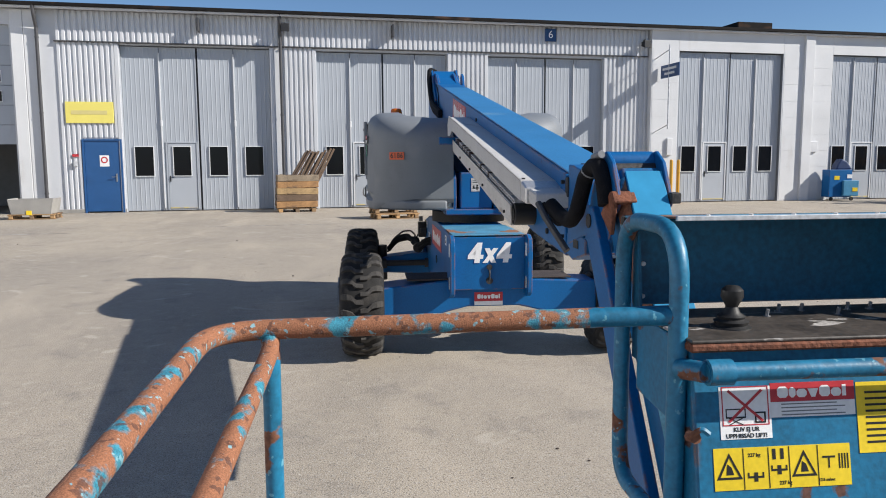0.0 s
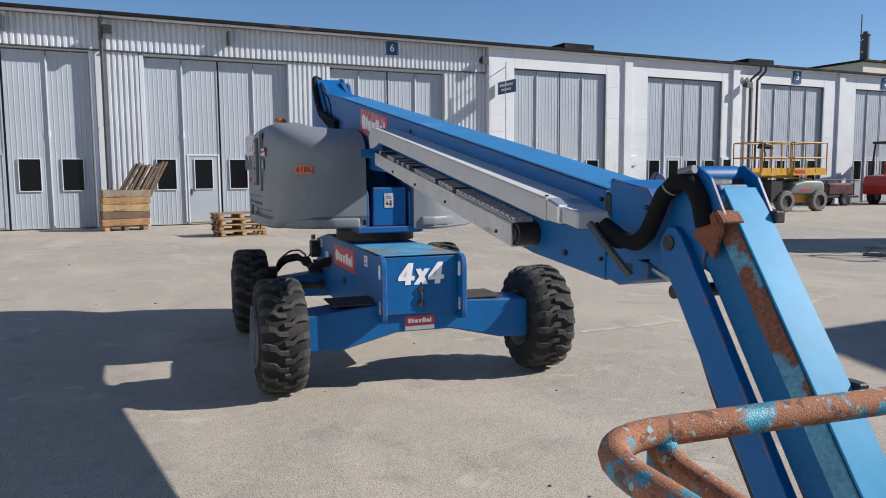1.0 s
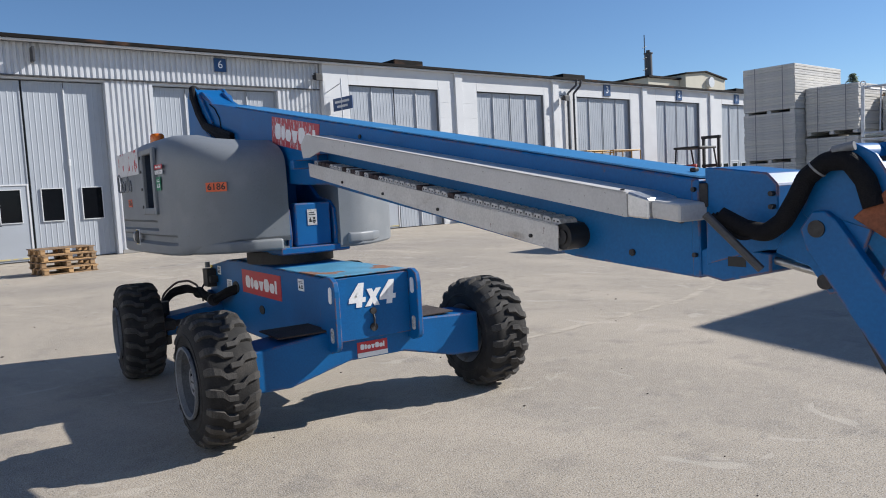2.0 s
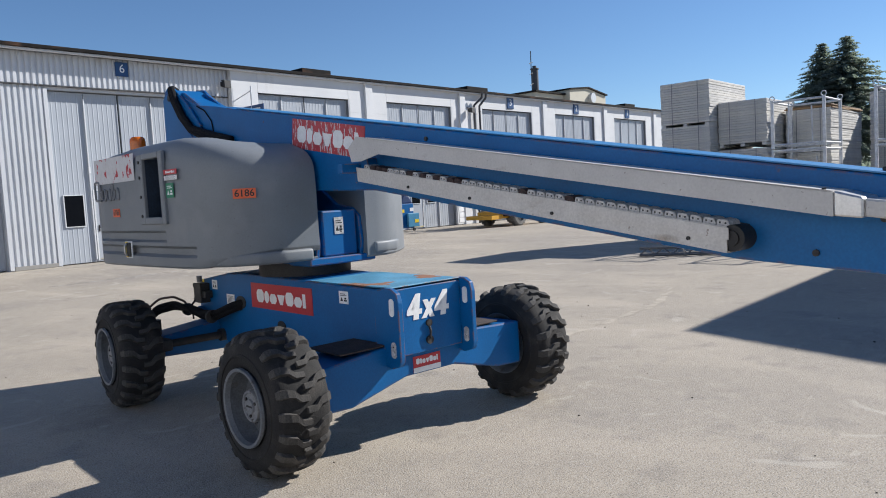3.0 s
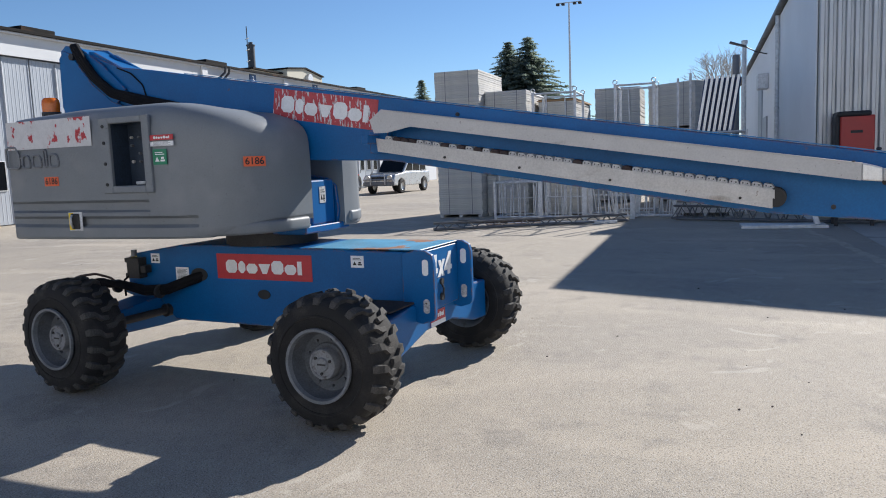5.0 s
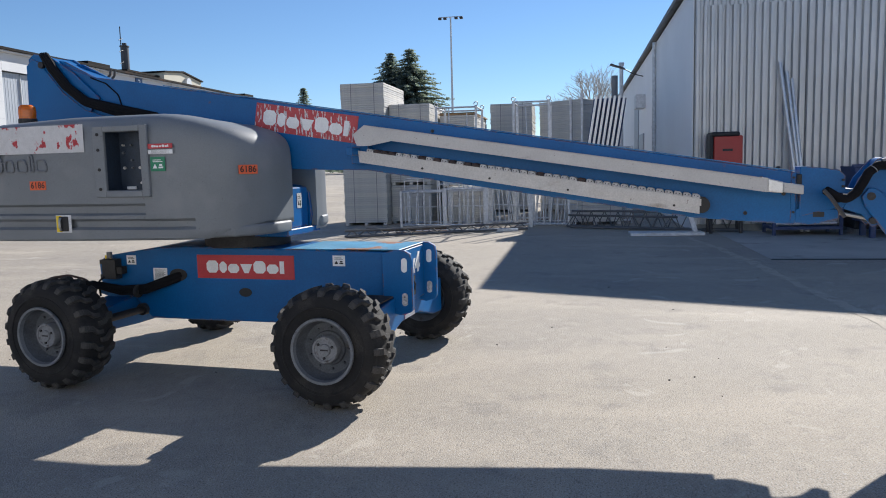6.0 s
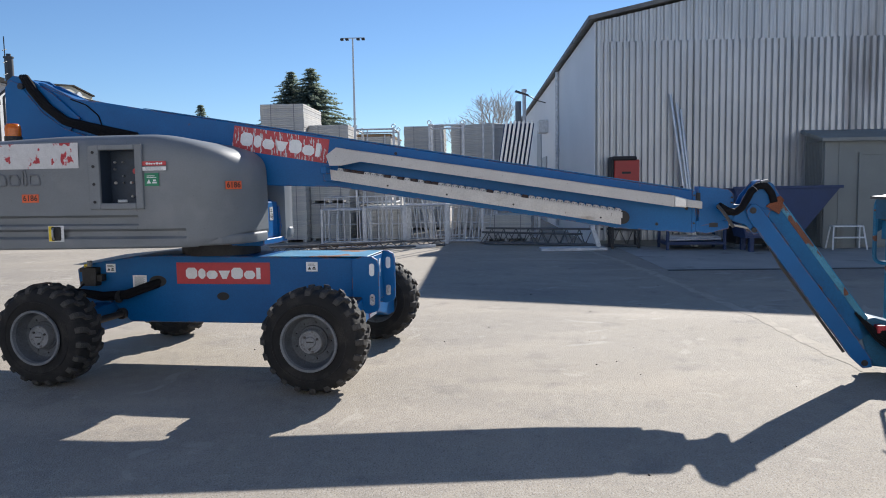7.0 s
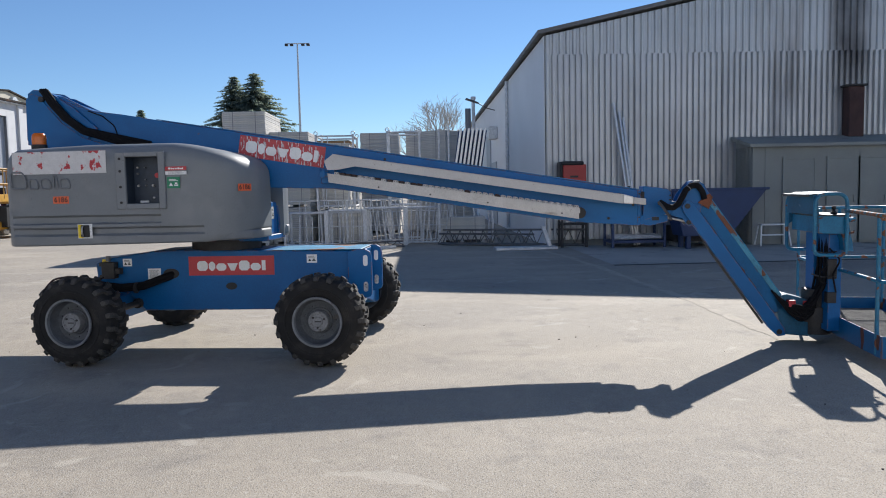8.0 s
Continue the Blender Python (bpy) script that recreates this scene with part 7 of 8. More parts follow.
prism(b, [(-1.76, 2.40), (-1.2, 2.37), (-1.3, 2.57), (-1.65, 2.60)], -0.6, -0.25, "y", 0.04, 2)
tube(b, rounded([(-1.55, -0.4, 2.45), (-1.45, -0.4, 2.2), (-1.52, -0.4, 1.5)], 0.1), 0.03, 8)
part("control_box", b, M_BLACK, yl)

# ---- red forklift ----
fk = empty("forklift", pose(35.1, 23.65, 0, 0, 0, 4) @ Matrix.Scale(1.3, 4), "red forklift with a black mast and cab frame", "forklift")
for x, y, r in ((0.85, -0.5, 0.33), (0.85, 0.5, 0.33), (-0.75, -0.45, 0.28), (-0.75, 0.45, 0.28)):
    road_wheel(fk, x, y, r, 0.24, M_RIM)
b = bmesh.new()
prism(b, [(-1.3, 0.35), (1.05, 0.35), (1.1, 0.75), (0.6, 0.8), (0.5, 1.0), (-0.6, 1.05), (-1.25, 1.0), (-1.38, 0.7)], -0.55, 0.55, "y", 0.06, 3)
part("body", b, M_REDPAINT, fk)
b = bmesh.new()
prism(b, [(-0.55, 1.02), (-0.15, 1.02), (-0.15, 1.1), (-0.45, 1.55), (-0.6, 1.5)], -0.25, 0.25, "y", 0.04, 2)
part("seat", b, M_REDPAINT, fk, "red driver's seat")
for x0, x1 in ((-0.75, -0.95), (0.45, 0.85)):
    for y in (-0.48, 0.48):
        b = bmesh.new()
        cyl(b, (x1, y, 0.9), (x0, y, 2.15), 0.035, 8)
        part("cab_post", b, M_BLACK, fk)
b = bmesh.new()
block(b, -0.85, 0.55, -0.55, 0.55, 2.13, 2.22, 0.03, 2)
part("cab_roof", b, M_BLACK, fk)
for y in (-0.32, 0.32):
    b = bmesh.new()
    block(b, 1.15, 1.27, y - 0.05, y + 0.05, 0.1, 2.6, 0.01, 1)
    part("mast_rail", b, M_BLACK, fk)
    b = bmesh.new()
    block(b, 1.3, 2.35, y - 0.06, y + 0.06, 0.08, 0.13, 0.01, 1)
    part("fork", b, M_DARK, fk)
for z in (0.4, 1.4, 2.55):
    b = bmesh.new()
    block(b, 1.14, 1.28, -0.4, 0.4, z, z + 0.12, 0.01, 1)
    part("mast_bar", b, M_BLACK, fk)

# small red compressor on wheels between the lift and the forklift
cp = empty("compressor", pose(31.2, 24.1, 0, 0, 0, -10), "small faded red wheeled compressor with a dark frame", "compressor")
for y in (-0.5, 0.5):
    road_wheel(cp, 0.1, y, 0.26, 0.16, M_RIM)
b = bmesh.new()
block(b, -0.7, 0.7, -0.42, 0.42, 0.45, 1.0, 0.08, 3)
part("body", b, mat("faded_dark_red_paint", (0.15, 0.03, 0.028), 0.6, var=0.3, scale=8, bump=0.1, wear=((0.05, 0.045, 0.04), 6.0, 0.5, 0.1, None)), cp)
b = bmesh.new()
block(b, -0.9, 0.9, -0.5, 0.5, 0.35, 0.45, 0.01, 1)
tube(b, rounded([(-0.8, -0.4, 0.45), (-0.8, -0.4, 1.15), (0.7, -0.4, 1.15), (0.7, -0.4, 0.45)], 0.1), 0.025, 8)
tube(b, rounded([(-0.8, 0.4, 0.45), (-0.8, 0.4, 1.15), (0.7, 0.4, 1.15), (0.7, 0.4, 0.45)], 0.1), 0.025, 8)
part("frame", b, M_DARK, cp)

# ---- silver off-road car ----
car = empty("car", pose(33.6, 19.45, 0, 0, 0, 176), "silver five-door off-road car with a bull bar", "car")
for x in (-1.35, 1.3):
    for y in (-0.78, 0.78):
        road_wheel(car, x, y, 0.34, 0.22, M_ALU)
b = bmesh.new()
prof = [(-2.05, 0.42), (-2.1, 0.75), (-2.0, 1.02), (0.75, 1.04), (1.95, 0.93), (2.1, 0.75), (2.1, 0.42), (1.68, 0.38), (1.62, 0.62), (1.3, 0.74), (0.98, 0.62), (0.92, 0.36), (-0.97, 0.36), (-1.03, 0.62), (-1.35, 0.74), (-1.67, 0.62), (-1.73, 0.38)]
prism(b, prof, -0.85, 0.85, "y", 0.05, 3)
part("body", b, M_SILVER, car)
b = bmesh.new()
prism(b, [(-2.0, 1.02), (-1.85, 1.62), (-1.6, 1.7), (0.0, 1.7), (0.2, 1.64), (0.85, 1.03)], -0.74, 0.74, "y", 0.06, 3)
part("cabin", b, M_SILVER, car)
for s in (-1, 1):
    for x0, x1, x2, x3 in ((-1.8, -1.7, -1.1, -1.1), (-1.02, -1.02, -0.3, -0.3), (-0.22, -0.22, 0.12, 0.62)):
        b = bmesh.new()
        y = s * 0.742
        prism(b, [(x0, 1.08), (x1, 1.58), (x2, 1.6), (x3, 1.08)], y - 0.004, y + 0.004)
        part("side_window", b, M_GLASS, car)
b = bmesh.new()
prism(b, [(0.26, 1.63), (0.25, 1.62), (0.84, 1.06), (0.86, 1.07)], -0.66, 0.66)
part("windscreen", b, M_GLASS, car)
b = bmesh.new()
block(b, 2.06, 2.16, -0.85, 0.85, 0.4, 0.6, 0.03, 2)
part("bumper", b, M_RIM, car)
for y in (-0.6, 0.6):
    b = bmesh.new()
    cyl(b, (2.05, y, 0.8), (2.11, y, 0.8), 0.12, 16)
    part("headlight", b, M_ALU, car)
b = bmesh.new()
tube(b, rounded([(2.2, -0.4, 0.45), (2.2, -0.38, 1.0), (2.2, 0.38, 1.0), (2.2, 0.4, 0.45)], 0.1), 0.035, 8)
tube(b, [(2.2, -0.8, 0.72), (2.2, 0.8, 0.72)], 0.025, 8)
part("bull_bar", b, M_STEEL, car, smooth=True)
b = bmesh.new()
block(b, 2.09, 2.115, -0.4, 0.4, 0.68, 0.85, 0.01, 1)
part("grille", b, M_BLACK, car)


# ---- stacks of scaffold panels and steel racks ----
XS0 = 16.9


def panel_mesh(w, d, h):
    b = bmesh.new()
    block(b, 0, d, -w, 0, 0, h, 0.008, 1)
    me = bpy.data.meshes.new("panel")
    b.to_mesh(me)
    b.free()
    me.materials.append(M_PANEL)
    return me


def panel_stack(y, w, d, bundles, x=XS0, t=0.058, turn=0):
    me = panel_mesh(w, d, t - 0.0018)
    foot = panel_mesh(0.1, d, 0.07)
    for z0, z1 in bundles:
        st = empty("panel_stack", pose(x, y, z0, 0, 0, turn), "bundle of dirty grey scaffold panels, strapped and stacked", "panel stack", "scaffold panel stacks")
        for q in (0.02, w / 2 - 0.05, w - 0.12):
            shared("skid", foot, st, pose(0.0, -q, 0))
        z = 0.075
        while z < z1 - z0 - t * 0.5:
            shared("panel", me, st, pose(rng.uniform(-0.008, 0.008), rng.uniform(-0.012, 0.012), z, 0, 0, rng.uniform(-0.25, 0.25)))
            z += t
        for q in (0.25 * w, 0.78 * w):
            b = bmesh.new()
            block(b, -0.033, -0.03, -q - 0.007, -q + 0.007, 0.07, z)
            part("strap", b, M_JAMB, st)


panel_stack(11.3, 1.2, 2.4, ((0.0, 1.63), (1.64, 2.74), (2.745, 3.79)))
panel_stack(10.08, 1.12, 2.0, ((0.0, 1.05), (1.07, 2.15), (2.19, 3.27)), XS0 + 0.45)
panel_stack(8.87, 0.98, 2.9, ((0.0, 0.95), (0.97, 1.95), (1.97, 2.95)), XS0 + 1.5)
panel_stack(7.84, 1.36, 2.0, ((0.0, 1.1), (1.12, 2.2), (2.18, 3.52)), 22.0)
panel_stack(6.25, 1.75, 1.6, ((0.0, 1.1), (1.12, 2.2), (2.18, 3.55)), 22.2, turn=-38)
panel_stack(5.25, 1.3, 1.0, ((0.0, 0.74),), XS0 - 0.5)
for i in range(3):
    ob = tagged(shared("cover_board", board_mesh("cover_board", 2.8, 1.0, 0.03, M_WOOD), None, pose(XS0 + 2.95, 8.38, 2.975 + 0.032 * i, 0, 0, rng.uniform(-3, 3))), "worn wooden board lying on the stack", "board", "boards on the stack")


def steel_rack(y0, y1, z0, z1, x=XS0 - 0.3, d=1.1, bars=4, loops=True, lean=0.0):
    """A galvanised stillage: four posts, sill and head tubes, upright stakes."""
    r = empty("steel_rack", pose(x, y0, z0, 0, lean, 0), "galvanised tubular steel rack for scaffold parts", "rack", "steel racks")
    w, h = y1 - y0, z1 - z0
    for px in (0, d):
        for py in (0, w):
            b = bmesh.new()
            block(b, px - 0.03, px + 0.03, py - 0.03, py + 0.03, 0, h, 0.006, 1)
            part("post", b, M_GALV, r)
            if loops:
                b = bmesh.new()
                tube(b, [(px, py + 0.05 * math.cos(a), h + 0.05 + 0.05 * math.sin(a)) for a in [2 * math.pi * k / 12 for k in range(12)]], 0.012, 6, True)
                part("lifting_eye", b, M_GALV, r)
    for z in (0.08, h - 0.03):
        for a, c in (((0, 0), (0, w)), ((d, 0), (d, w)), ((0, 0), (d, 0)), ((0, w), (d, w))):
            b = bmesh.new()
            cyl(b, (a[0], a[1], z), (c[0], c[1], z), 0.024, 8)
            part("tube", b, M_GALV, r)
    for k in range(bars):
        b = bmesh.new()
        y = w * (k + 0.6 + rng.uniform(-0.2, 0.2)) / (bars + 0.3)
        cyl(b, (0, y, 0.08), (rng.uniform(-0.02, 0.06), y + rng.uniform(-0.05, 0.05), h * rng.uniform(0.75, 1.0)), 0.016, 8)
        part("stake", b, M_GALV, r)
    return r


steel_rack(7.63, 8.68, 2.05, 3.1, XS0 - 0.05, 1.3, 2)
steel_rack(7.63, 8.68, 1.0, 2.03, XS0 - 0.05, 1.3, 3, False)
steel_rack(5.75, 6.65, 2.0, 3.17, XS0 - 0.1, 1.2, 1)
steel_rack(5.75, 6.65, 1.0, 2.0, XS0 - 0.1, 1.2, 1, False)
steel_rack(5.75, 6.65, 0.0, 1.0, XS0 - 0.1, 1.2, 1, False)
for y0, y1, h in ((8.35, 9.45, 0.95), (7.3, 8.3, 1.0), (6.2, 7.25, 1.05), (5.25, 6.15, 1.05)):
    steel_rack(y0, y1, 0.0, h, XS0 - 1.1, 1.0, 5, False)
# frames and guard rails standing in and behind the racks
for y, most, slant in ((9.0, 2, 0.0), (8.2, 3, 0.02), (7.6, 3, -0.02), (6.7, 6, 0.16), (5.7, 6, -0.14)):
    for k in range(most):
        b = bmesh.new()
        dy = 0.13 * (k - most / 2) if slant else rng.uniform(-0.2, 0.2)
        tl = slant + rng.uniform(-0.03, 0.03)
        x = XS0 - 0.6 + 0.14 * k
        loop = rounded([(x, y + dy - 0.22, 0.017), (x + tl * 0.3, y + dy - 0.22 + tl, 1.25), (x + tl * 0.3, y + dy + 0.3 + tl, 1.25), (x, y + dy + 0.3, 0.017), (x, y + dy - 0.22, 0.017)], 0.04, 3)
        tube(b, loop, 0.017, 6)
        for q in (0.35, 0.7):
            cyl(b, (x, y + dy - 0.22 + tl * q, 0.12 + 1.13 * q), (x, y + dy + 0.3 + tl * q, 0.12 + 1.13 * q), 0.012, 6)
        tagged(link("guard_frame", b, M_GALV, smooth=True), "galvanised scaffold frame standing in a rack", "scaffold frame", "scaffold frames")
# a low stack behind the racks
panel_stack(8.45, 1.1, 1.3, ((0.0, 1.0),), XS0 + 0.25)
# leaning aluminium beams
for k in range(7):
    b = bmesh.new()
    y = 4.72 - k * 0.115
    pts = [(y + 0.0, 1.95), (y + 0.065, 1.95), (y + 0.065 - 0.2, 3.22), (y - 0.2, 3.22)]
    prism(b, pts, XS0 + 0.0, XS0 + 0.1, "x", 0.005, 1)
    tagged(link("beam", b, M_ALU), "pale aluminium scaffold beam leaning upright", "beam", "leaning beams")
b = bmesh.new()
prism(b, [(3.98, 1.95), (4.80, 1.95), (4.62, 3.17), (3.80, 3.17)], XS0 + 0.14, XS0 + 0.3, "x", 0.01, 1)
tagged(link("dark_board", b, M_SKIP), "dark blue board behind the leaning beams", "board")
steel_rack(3.7, 4.85, 0.0, 1.95, XS0 - 0.1, 1.0, 5, False)
for y, h in ((4.92, 3.3), (5.2, 3.2)):
    b = bmesh.new()
    cyl(b, (XS0 - 0.2, y, 0), (XS0 - 0.2, y, h), 0.028, 8)
    tagged(link("pole", b, M_GALV, smooth=True), "galvanised upright tube by the racks", "tube", "upright tubes")


M_OLDSTEEL = mat("dull_grey_steel", (0.14, 0.14, 0.14), 0.6, metal=0.2, var=0.2, scale=8, bump=0.1)


def truss(a, c, h=0.24, n=14, name="lattice_beam"):
    a, c = Vector(a), Vector(c)
    t = empty(name, Matrix.Identity(4), "dull grey lattice girder lying on the asphalt", "lattice girder", "lattice girders")
    d = (c - a) / n
    side = Vector((0, 0, 1)).cross(d).normalized() * 0.18
    for o in (Vector((0, 0, 0.04)), side + Vector((0, 0, 0.04)), side * 0.5 + Vector((0, 0, h))):
        b = bmesh.new()
        cyl(b, a + o, c + o, 0.025, 8)
        part("chord", b, M_OLDSTEEL, t, smooth=True)
    for i in range(n):
        b = bmesh.new()
        p = a + d * i
        s = side if i % 2 else Vector((0, 0, 0))
        cyl(b, p + s + Vector((0, 0, 0.04)), p + d * 0.5 + side * 0.5 + Vector((0, 0, h)), 0.012, 6)
        cyl(b, p + d * 0.5 + side * 0.5 + Vector((0, 0, h)), p + d + (side - s) + Vector((0, 0, 0.04)), 0.012, 6)
        part("brace", b, M_OLDSTEEL, t)
    return t


truss((13.15, 10.1, 0), (15.0, 6.2, 0), 0.17)
truss((15.3, 5.2, 0), (14.0, 1.6, 0), 0.42, 12)
truss((15.6, 5.3, 0), (14.4, 2.9, 0), 0.3, 9)
# low timber and steel odds and ends on the ground
for i, (x, y, l, r) in enumerate(((14.2, 8.6, 1.2, 112), (14.6, 7.6, 2.4, 98), (15.2, 9.2, 2.0, 95))):
    b = bmesh.new()
    block(b, -l / 2, l / 2, -0.05, 0.05, 0, 0.07, 0.006, 1)
    ob = link("bar", b, M_GALV if i % 2 else M_WOODGREY)
    ob.matrix_basis = pose(x, y, 0, 0, 0, r)
    tagged(ob, "loose bar lying on the asphalt", "bar", "loose bars")
base = empty("stand_base", pose(13.6, 3.2, 0, 0, 0, 92), "flat pale steel stand base lying on the ground", "stand")
plate("foot_plate", base, -0.75, 0.75, -0.25, 0.25, 0.0, 0.06, M_GALV)
b = bmesh.new()
prism(b, [(-0.65, 0.06), (-0.55, 0.06), (-0.38, 0.55), (-0.48, 0.55)], -0.06, 0.06, "y", 0.006, 1)
part("upright", b, M_GALV, base)

# ---- against the gable ----
box = empty("red_cabinet", pose(13.95, 1.97, 0), "red metal cabinet with a dark pad on top", "cabinet")
plate("body", box, -0.25, 0.25, -0.30, 0.27, 1.2, 2.04, M_REDPAINT, bev=0.02)
for x, y in ((-0.2, -0.3), (-0.2, 0.3), (0.2, -0.3), (0.2, 0.3)):
    plate("leg", box, x - 0.03, x + 0.03, y - 0.03, y + 0.03, 0.0, 1.2, M_DARK)
plate("shelf", box, -0.22, 0.22, -0.32, 0.32, 0.55, 0.6, M_DARK)
b = bmesh.new()
block(b, -0.256, -0.251, -0.10, 0.10, 1.72, 1.77)
part("handle_plate", b, M_DARK, box)
b = bmesh.new()
block(b, -0.28, 0.28, -0.24, 0.33, 2.02, 2.12, 0.04, 3)
block(b, -0.24, 0.2, 0.275, 0.35, 1.2, 2.06, 0.03, 2)
part("pad", b, M_BLACK, box)
for k, (y0, y1, h) in enumerate(((0.45, 0.86, 3.56), (0.38, 0.72, 3.35), (0.33, 0.62, 3.2))):
    b = bmesh.new()
    cyl(b, (13.8, y0, 0.02), (14.25, y1, h), 0.035, 10)
    tagged(link("leaning_pole", b, M_ALU, smooth=True), "pale aluminium pole leaning on the gable", "pole", "leaning poles")

b = bmesh.new()
block(b, 13.95, 14.28, -5.37, -4.98, 2.60, 3.85, 0.02, 1)
duct = tagged(link("exhaust_duct", b, M_DUCT), "rust-brown exhaust duct rising from the shed roof", "duct")
b = bmesh.new()
block(b, 13.9, 14.29, -5.42, -4.93, 3.85, 3.9, 0.01, 1)
part("cap", b, M_DARK, duct)

# grey steel shed
shed = empty("shed", pose(0, 0, 0), "grey steel shed with flat roof and closed doors", "shed")
b = bmesh.new()
prism(b, [(13.3, 0), (13.3, 2.37), (14.25, 2.57), (14.25, 0)], -7.2, -2.27, "y", 0.01, 1)
part("body", b, M_SHED, shed)
b = bmesh.new()
prism(b, [(13.15, 2.345), (13.15, 2.43), (14.28, 2.668), (14.28, 2.583)], -7.3, -2.14, "y", 0.008, 1)
part("roof", b, M_SHED, shed)
for y0, y1 in ((-3.76, -3.04), (-4.84, -4.12), (-5.6, -4.88)):
    b = bmesh.new()
    block(b, 13.262, 13.298, y0, y1, 0.05, 2.05, 0.006, 1)
    d_ = part("door", b, M_SHED, shed)
    b = bmesh.new()
    for a0, a1, c0, c1 in ((y0 - 0.05, y0, 0.02, 2.1), (y1, y1 + 0.05, 0.02, 2.1), (y0, y1, 2.05, 2.1)):
        block(b, 13.25, 13.299, a0, a1, c0, c1)
    block(b, 13.22, 13.262, y0 + 0.08, y0 + 0.12, 1.0, 1.15)
    part("door_frame", b, M_SHED, d_)
for x in [13.36 + 0.075 * k for k in range(12)]:
    b = bmesh.new()
    block(b, x, x + 0.03, -2.269, -2.245, 0.05, 2.36)
    part("rib", b, M_SHED, shed)
for y in (-2.6, -5.9, -6.6):
    b = bmesh.new()
    block(b, 13.285, 13.299, y - 0.03, y + 0.03, 0.05, 2.4)
    part("seam", b, M_SHED, shed)

# dark blue tipping skip
sk = empty("skip", pose(13.0, -1.06, 0), "dark blue tapered tipping skip", "skip")
b = bmesh.new()
prism(b, [(-1.2, 1.36), (-0.35, 0.3), (0.75, 0.3), (1.0, 1.36), (0.95, 1.36), (0.72, 0.34), (-0.33, 0.34), (-1.13, 1.36)], -0.5, 0.25, "x", 0.006, 1)
for x in (-0.5, 0.2):
    prism(b, [(-1.13, 1.35), (-0.33, 0.34), (0.72, 0.34), (0.95, 1.35)], x, x + 0.05, "x")
part("tub", b, M_SKIP, sk)
for x in (-0.4, 0.1):
    for y in (-0.25, 0.6):
        b = bmesh.new()
        block(b, x - 0.05, x + 0.05, y - 0.05, y + 0.05, 0, 0.32, 0.006, 1)
        part("leg", b, M_SKIP, sk)
b = bmesh.new()
prism(b, [(-1.25, 1.34), (-1.25, 1.40), (1.03, 1.40), (1.03, 1.34)], -0.53, -0.48, "x", 0.006, 1)
part("rim", b, M_SKIP, sk)

# blue rack and box on the ground in front of the gable
rk = empty("blue_rack", pose(13.6, 0.55, 0), "blue steel rack with scrap on it", "rack")
for x in (-0.4, 0.4):
    for y in (-0.65, 0.6):
        plate("post", rk, x - 0.03, x + 0.03, y - 0.03, y + 0.03, 0, 0.7, M_SKIP)
for z in (0.12, 0.6):
    plate("shelf", rk, -0.44, 0.44, -0.68, 0.64, z, z + 0.06, M_SKIP)
for k in range(6):
    b = bmesh.new()
    cyl(b, (-0.3 + 0.1 * k, -0.6, 0.24 + 0.04 * (k % 2)), (-0.25 + 0.1 * k, 0.55, 0.22 + 0.03 * (k % 3)), 0.03, 8)
    part("scrap_tube", b, M_GALV, rk, smooth=True)
rk2 = empty("scrap_box", pose(13.55, -0.85, 0), "low dark steel box with odds and ends", "box")
plate("body", rk2, -0.35, 0.35, -0.55, 0.5, 0.12, 0.5, M_DARK, bev=0.02)
for y in (-0.4, 0.35):
    plate("skid", rk2, -0.35, 0.35, y - 0.06, y + 0.06, 0.0, 0.12, M_GALV)
plate("lid_board", rk2, -0.38, 0.38, -0.6, 0.2, 0.505, 0.54, M_WOODGREY)

# white step stool
st = empty("step_stool", pose(12.95, -2.62, 0, 0, 0, -4), "white aluminium step stool on the concrete apron", "step stool")
for y in (-0.42, 0.42):
    for s in (-1, 1):
        b = bmesh.new()
        cyl(b, (s * 0.20, y * 0.84, 0.0), (s * 0.09, y * 0.72, 0.51), 0.018, 8)
        part("leg", b, M_WHITE, st)
for z, w in ((0.25, 0.17), (0.49, 0.12)):
    b = bmesh.new()
    block(b, -w, -w + 0.1 if z < 0.4 else w, -0.31, 0.31, z, z + 0.03, 0.006, 1)
    part("tread", b, M_WHITE, st)

# ---- far things: chimney house, mast, trees ----
hs = empty("far_building", pose(0, 0, 0), "beige flat building with a dark chimney behind the workshop", "building")
b = bmesh.new()
prism(b, [(95.5, 0), (106, 0), (106, 15.3), (100.5, 16.1), (95.5, 15.6)], 62, 74)
part("wall", b, M_BEIGE, hs)
b = bmesh.new()
prism(b, [(95.3, 15.62), (100.5, 16.12), (106.2, 15.32), (106.2, 15.5), (100.5, 16.32), (95.3, 15.82)], 61.7, 74.3)
part("roof", b, M_ROOF, hs)
b = bmesh.new()
block(b, 88, 95.4, 63, 74, 0, 14.9)
part("annex", b, M_BEIGE, hs)
b = bmesh.new()
block(b, 87.7, 95.4, 62.6, 74, 14.92, 15.15)
part("annex_roof", b, M_ROOF, hs)
b = bmesh.new()
cyl(b, (101.5, 61.5, 14.7), (101.5, 62, 14.7), 0.75, 20)
part("vent", b, M_GALV, hs)
b = bmesh.new()
cyl(b, (90.2, 64.4, 12), (90.2, 64.4, 18.4), 0.52, 20)
cyl(b, (90.2, 64.4, 18.4), (90.2, 64.4, 18.55), 0.62, 20)
cyl(b, (90.2, 64.4, 18.55), (90.2, 64.4, 18.9), 0.3, 12)
part("chimney", b, M_PIPE, hs, "dark round chimney", True)
b = bmesh.new()
cyl(b, (88.8, 64, 14), (88.8, 64, 20.8), 0.07, 6)
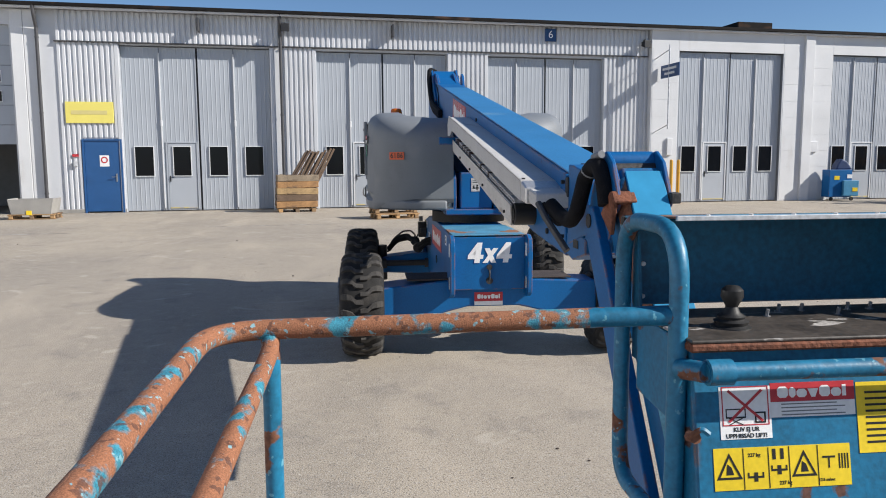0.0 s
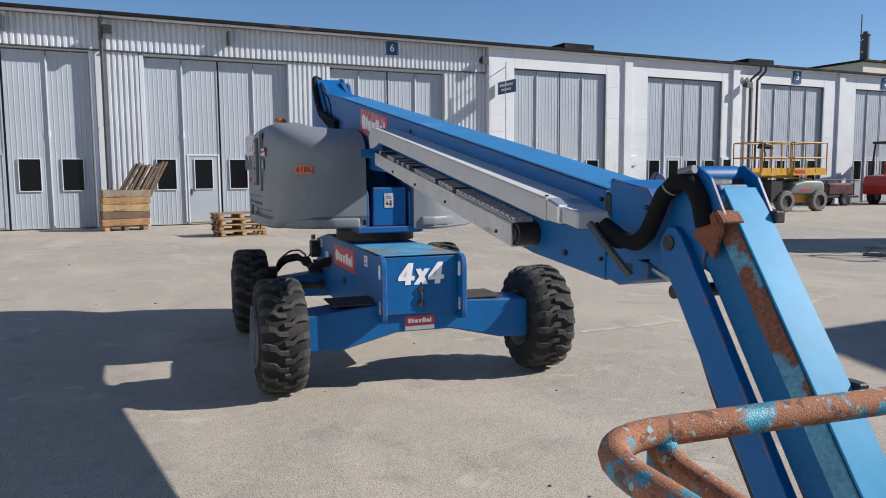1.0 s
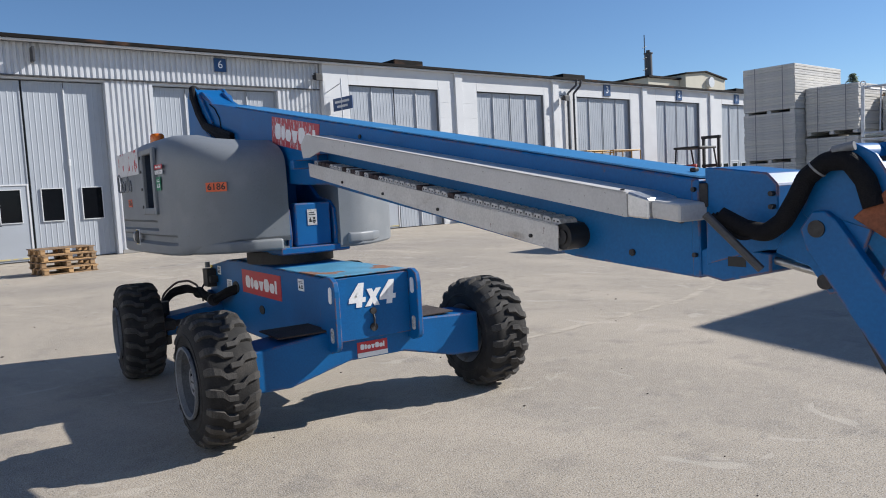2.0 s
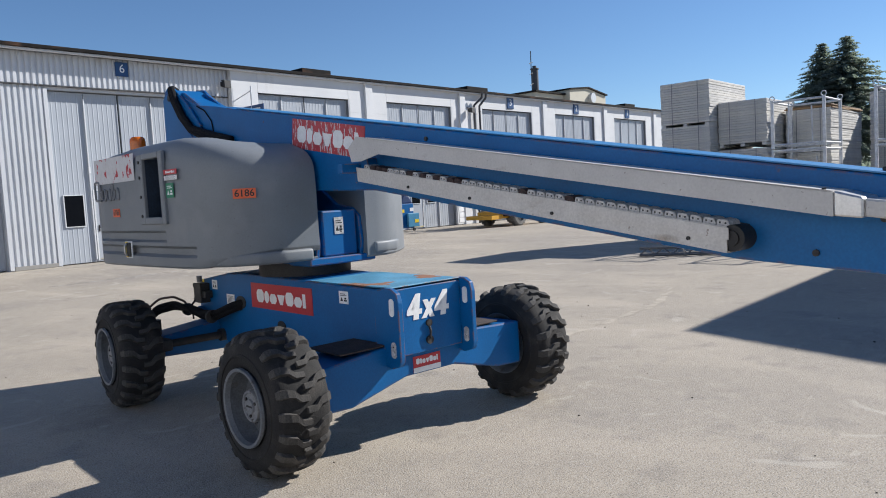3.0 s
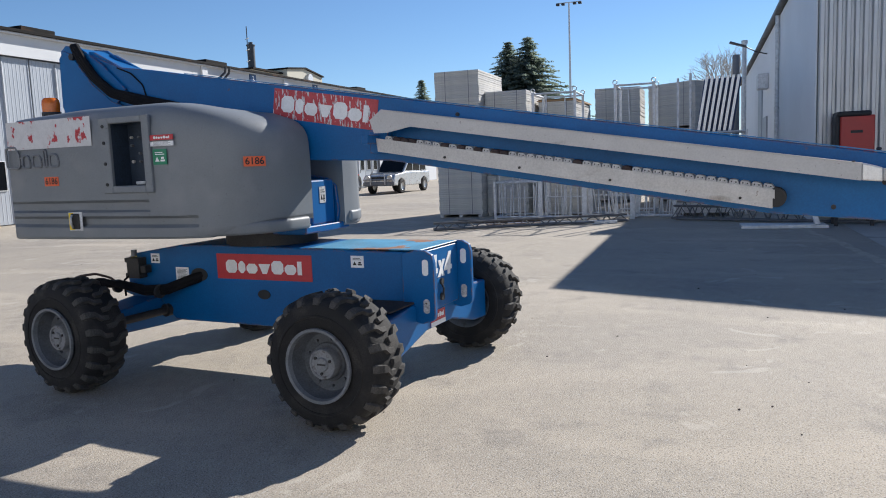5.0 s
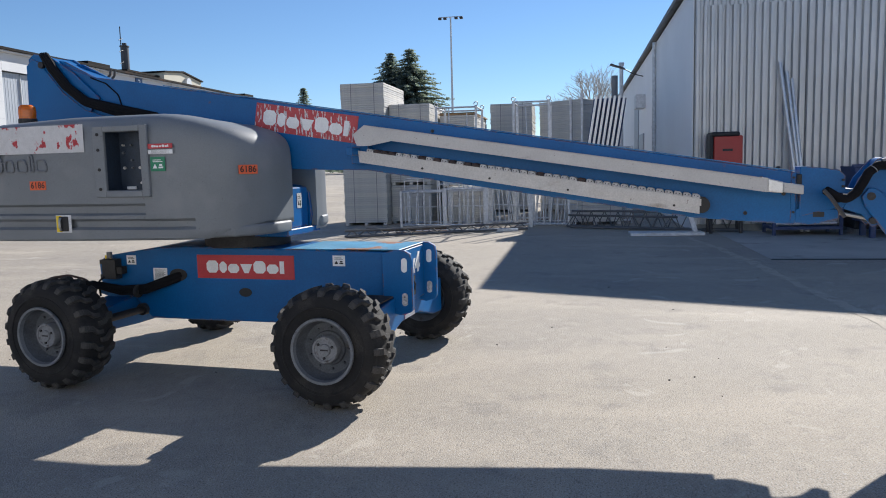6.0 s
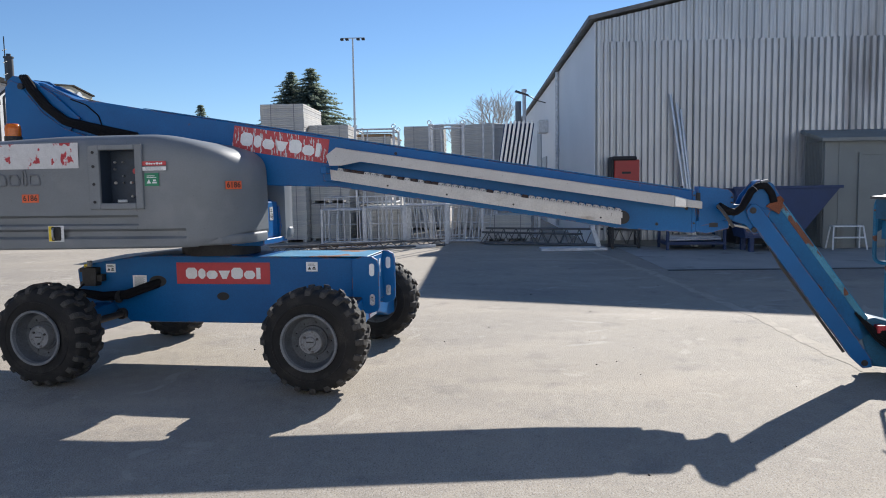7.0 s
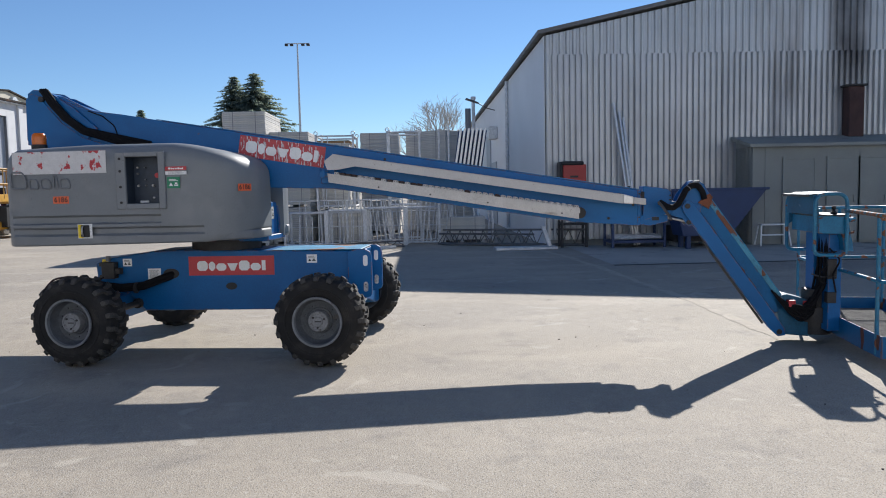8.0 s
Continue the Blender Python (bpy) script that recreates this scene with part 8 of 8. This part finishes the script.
for z in (16, 17.5, 19):
    cyl(b, (88.4, 64, z), (89.2, 64, z + 0.3), 0.05, 6)
part("aerial", b, M_PIPE, hs)

ms = empty("light_mast", pose(159, 31.6, 0), "tall slim lighting mast with a lamp crossbar", "light mast")
b = bmesh.new()
cyl(b, (0, 0, 0), (0, 0, 33.2), 0.32, 10, 0.16)
part("pole", b, M_GALV, ms)
b = bmesh.new()
cyl(b, (0, -2.6, 33.2), (0, 2.6, 33.2), 0.1, 8)
part("crossbar", b, M_GALV, ms)
for y in (-2.3, -1.2, 1.2, 2.3):
    b = bmesh.new()
    block(b, -0.4, 0.3, y - 0.35, y + 0.35, 32.7, 33.1, 0.05, 1)
    part("lamp_head", b, M_DARK, ms)


def spruce(x, y, h, spread, seed):
    r = random.Random(seed)
    t = empty("spruce_tree", pose(x, y, 0), "tall dark spruce with drooping branches", "tree", "far spruces")
    b = bmesh.new()
    cyl(b, (0, 0, 0), (0, 0, h * 0.97), h * 0.018, 8, 0.05)
    part("trunk", b, M_BARK, t)
    vs, fs = [], []
    z = h * 0.14
    while z < h * 0.99:
        f = (z - h * 0.1) / (h * 0.9)
        rad = spread * (1 - f) ** 0.85 * r.uniform(0.85, 1.1) + 0.15
        n = 9 if f < 0.8 else 6
        a0 = r.uniform(0, 6.28)
        for k in range(n):
            a = a0 + 2 * math.pi * k / n + r.uniform(-0.3, 0.3)
            l = rad * r.uniform(0.7, 1.15)
            rise = r.uniform(0.05, 0.3) * l
            ca, sa = math.cos(a), math.sin(a)
            steps = max(3, int(l / 0.5))
            for s in range(steps):
                q = (s + 0.5) / steps
                cx, cy, cz = ca * l * q, sa * l * q, z + rise * q - 0.25 * l * q * q
                for m in range(8):
                    w = 0.55 * (1.15 - 0.5 * q) * r.uniform(0.6, 1.4) * (h / 36)
                    px, py, pz = cx + r.uniform(-w, w), cy + r.uniform(-w, w), cz + r.uniform(-w, w) * 0.45
                    e = a + r.choice((-0.8, 0.8)) + r.uniform(-0.5, 0.5)
                    dx, dy = math.cos(e) * w * 1.3, math.sin(e) * w * 1.3
                    i = len(vs)
                    vs += [(px, py, pz + w * 0.25), (px - dy * 0.3, py + dx * 0.3, pz - w * 0.35), (px + dx, py + dy, pz - w * 0.5 * r.random())]
                    fs.append((i, i + 1, i + 2))
        z += h * 0.022
    me = bpy.data.meshes.new("crown")
    me.from_pydata(vs, [], fs)
    me.materials.append(M_NEEDLE)
    ob = new("crown", me)
    ob.parent = t
    return t


spruce(232, 56.9, 39.0, 24.0, 1)
spruce(234, 63.6, 38.4, 20.0, 2)
spruce(182, 73.8, 22.6, 8.5, 3)


def bare_tree(x, y, h, seed):
    r = random.Random(seed)
    t = empty("bare_tree", pose(x, y, 0), "leafless broad tree with fine pale twigs", "tree", "bare trees")
    b = bmesh.new()
    twigs = bmesh.new()

    def grow(p, d, l, rad, depth):
        q = p + d * l
        cyl(b if depth < 3 else twigs, p, q, rad, 6 if depth < 3 else 3, rad * 0.7)
        if depth == 6:
            return
        for _ in range(3 if depth < 5 else 2):
            e = (d + Vector((r.uniform(-1, 1), r.uniform(-1, 1), r.uniform(-0.35, 0.8))) * (0.55 + 0.05 * depth)).normalized()
            grow(p + d * l * r.uniform(0.6, 1.0), e, l * r.uniform(0.62, 0.85), rad * 0.6, depth + 1)
    grow(Vector((0, 0, 0)), Vector((0, 0, 1)), h * 0.26, h * 0.018, 0)
    part("trunk", b, M_TWIG, t)
    part("twig_crown", twigs, M_TWIG, t)
    return t


bare_tree(114.6, 2.4, 22.0, 3)
bare_tree(112, 5.5, 17.5, 6)

# far low woods and sheds that close the horizon
b = bmesh.new()
r = random.Random(9)
vs, fs = [], []
for k in range(9000):
    a = r.uniform(-0.9, 0.75)
    d = r.uniform(250, 330)
    x, y = d * math.cos(a), d * math.sin(a) + 10
    hh = (5.0 + 3.5 * noise.noise((a * 14, 0, 1))) * r.uniform(0.05, 1.0)
    w = r.uniform(0.8, 1.8)
    i = len(vs)
    e = r.uniform(0, 6.28)
    vs += [(x - w * math.cos(e), y - w * math.sin(e), hh), (x + w * math.cos(e), y + w * math.sin(e), hh + r.uniform(-0.6, 0.6)), (x + r.uniform(-w, w), y + r.uniform(-w, w), hh + w * 1.2)]
    fs.append((i, i + 1, i + 2))
b.free()
me = bpy.data.meshes.new("far_woods")
me.from_pydata(vs, [], fs)
me.materials.append(M_NEEDLE)
tagged(new("far_woods", me), "low dark line of far woods", "woods", kind="stuff")

# unseen white block added behind the camera: bounces sun into shade, closes that side
b = bmesh.new()
block(b, -46, -17, -32, 40, 0, 8.5)
tagged(link("wall_west", b, M_RENDERW), "unseen white block added to bounce light into the yard", "wall", kind="structure")
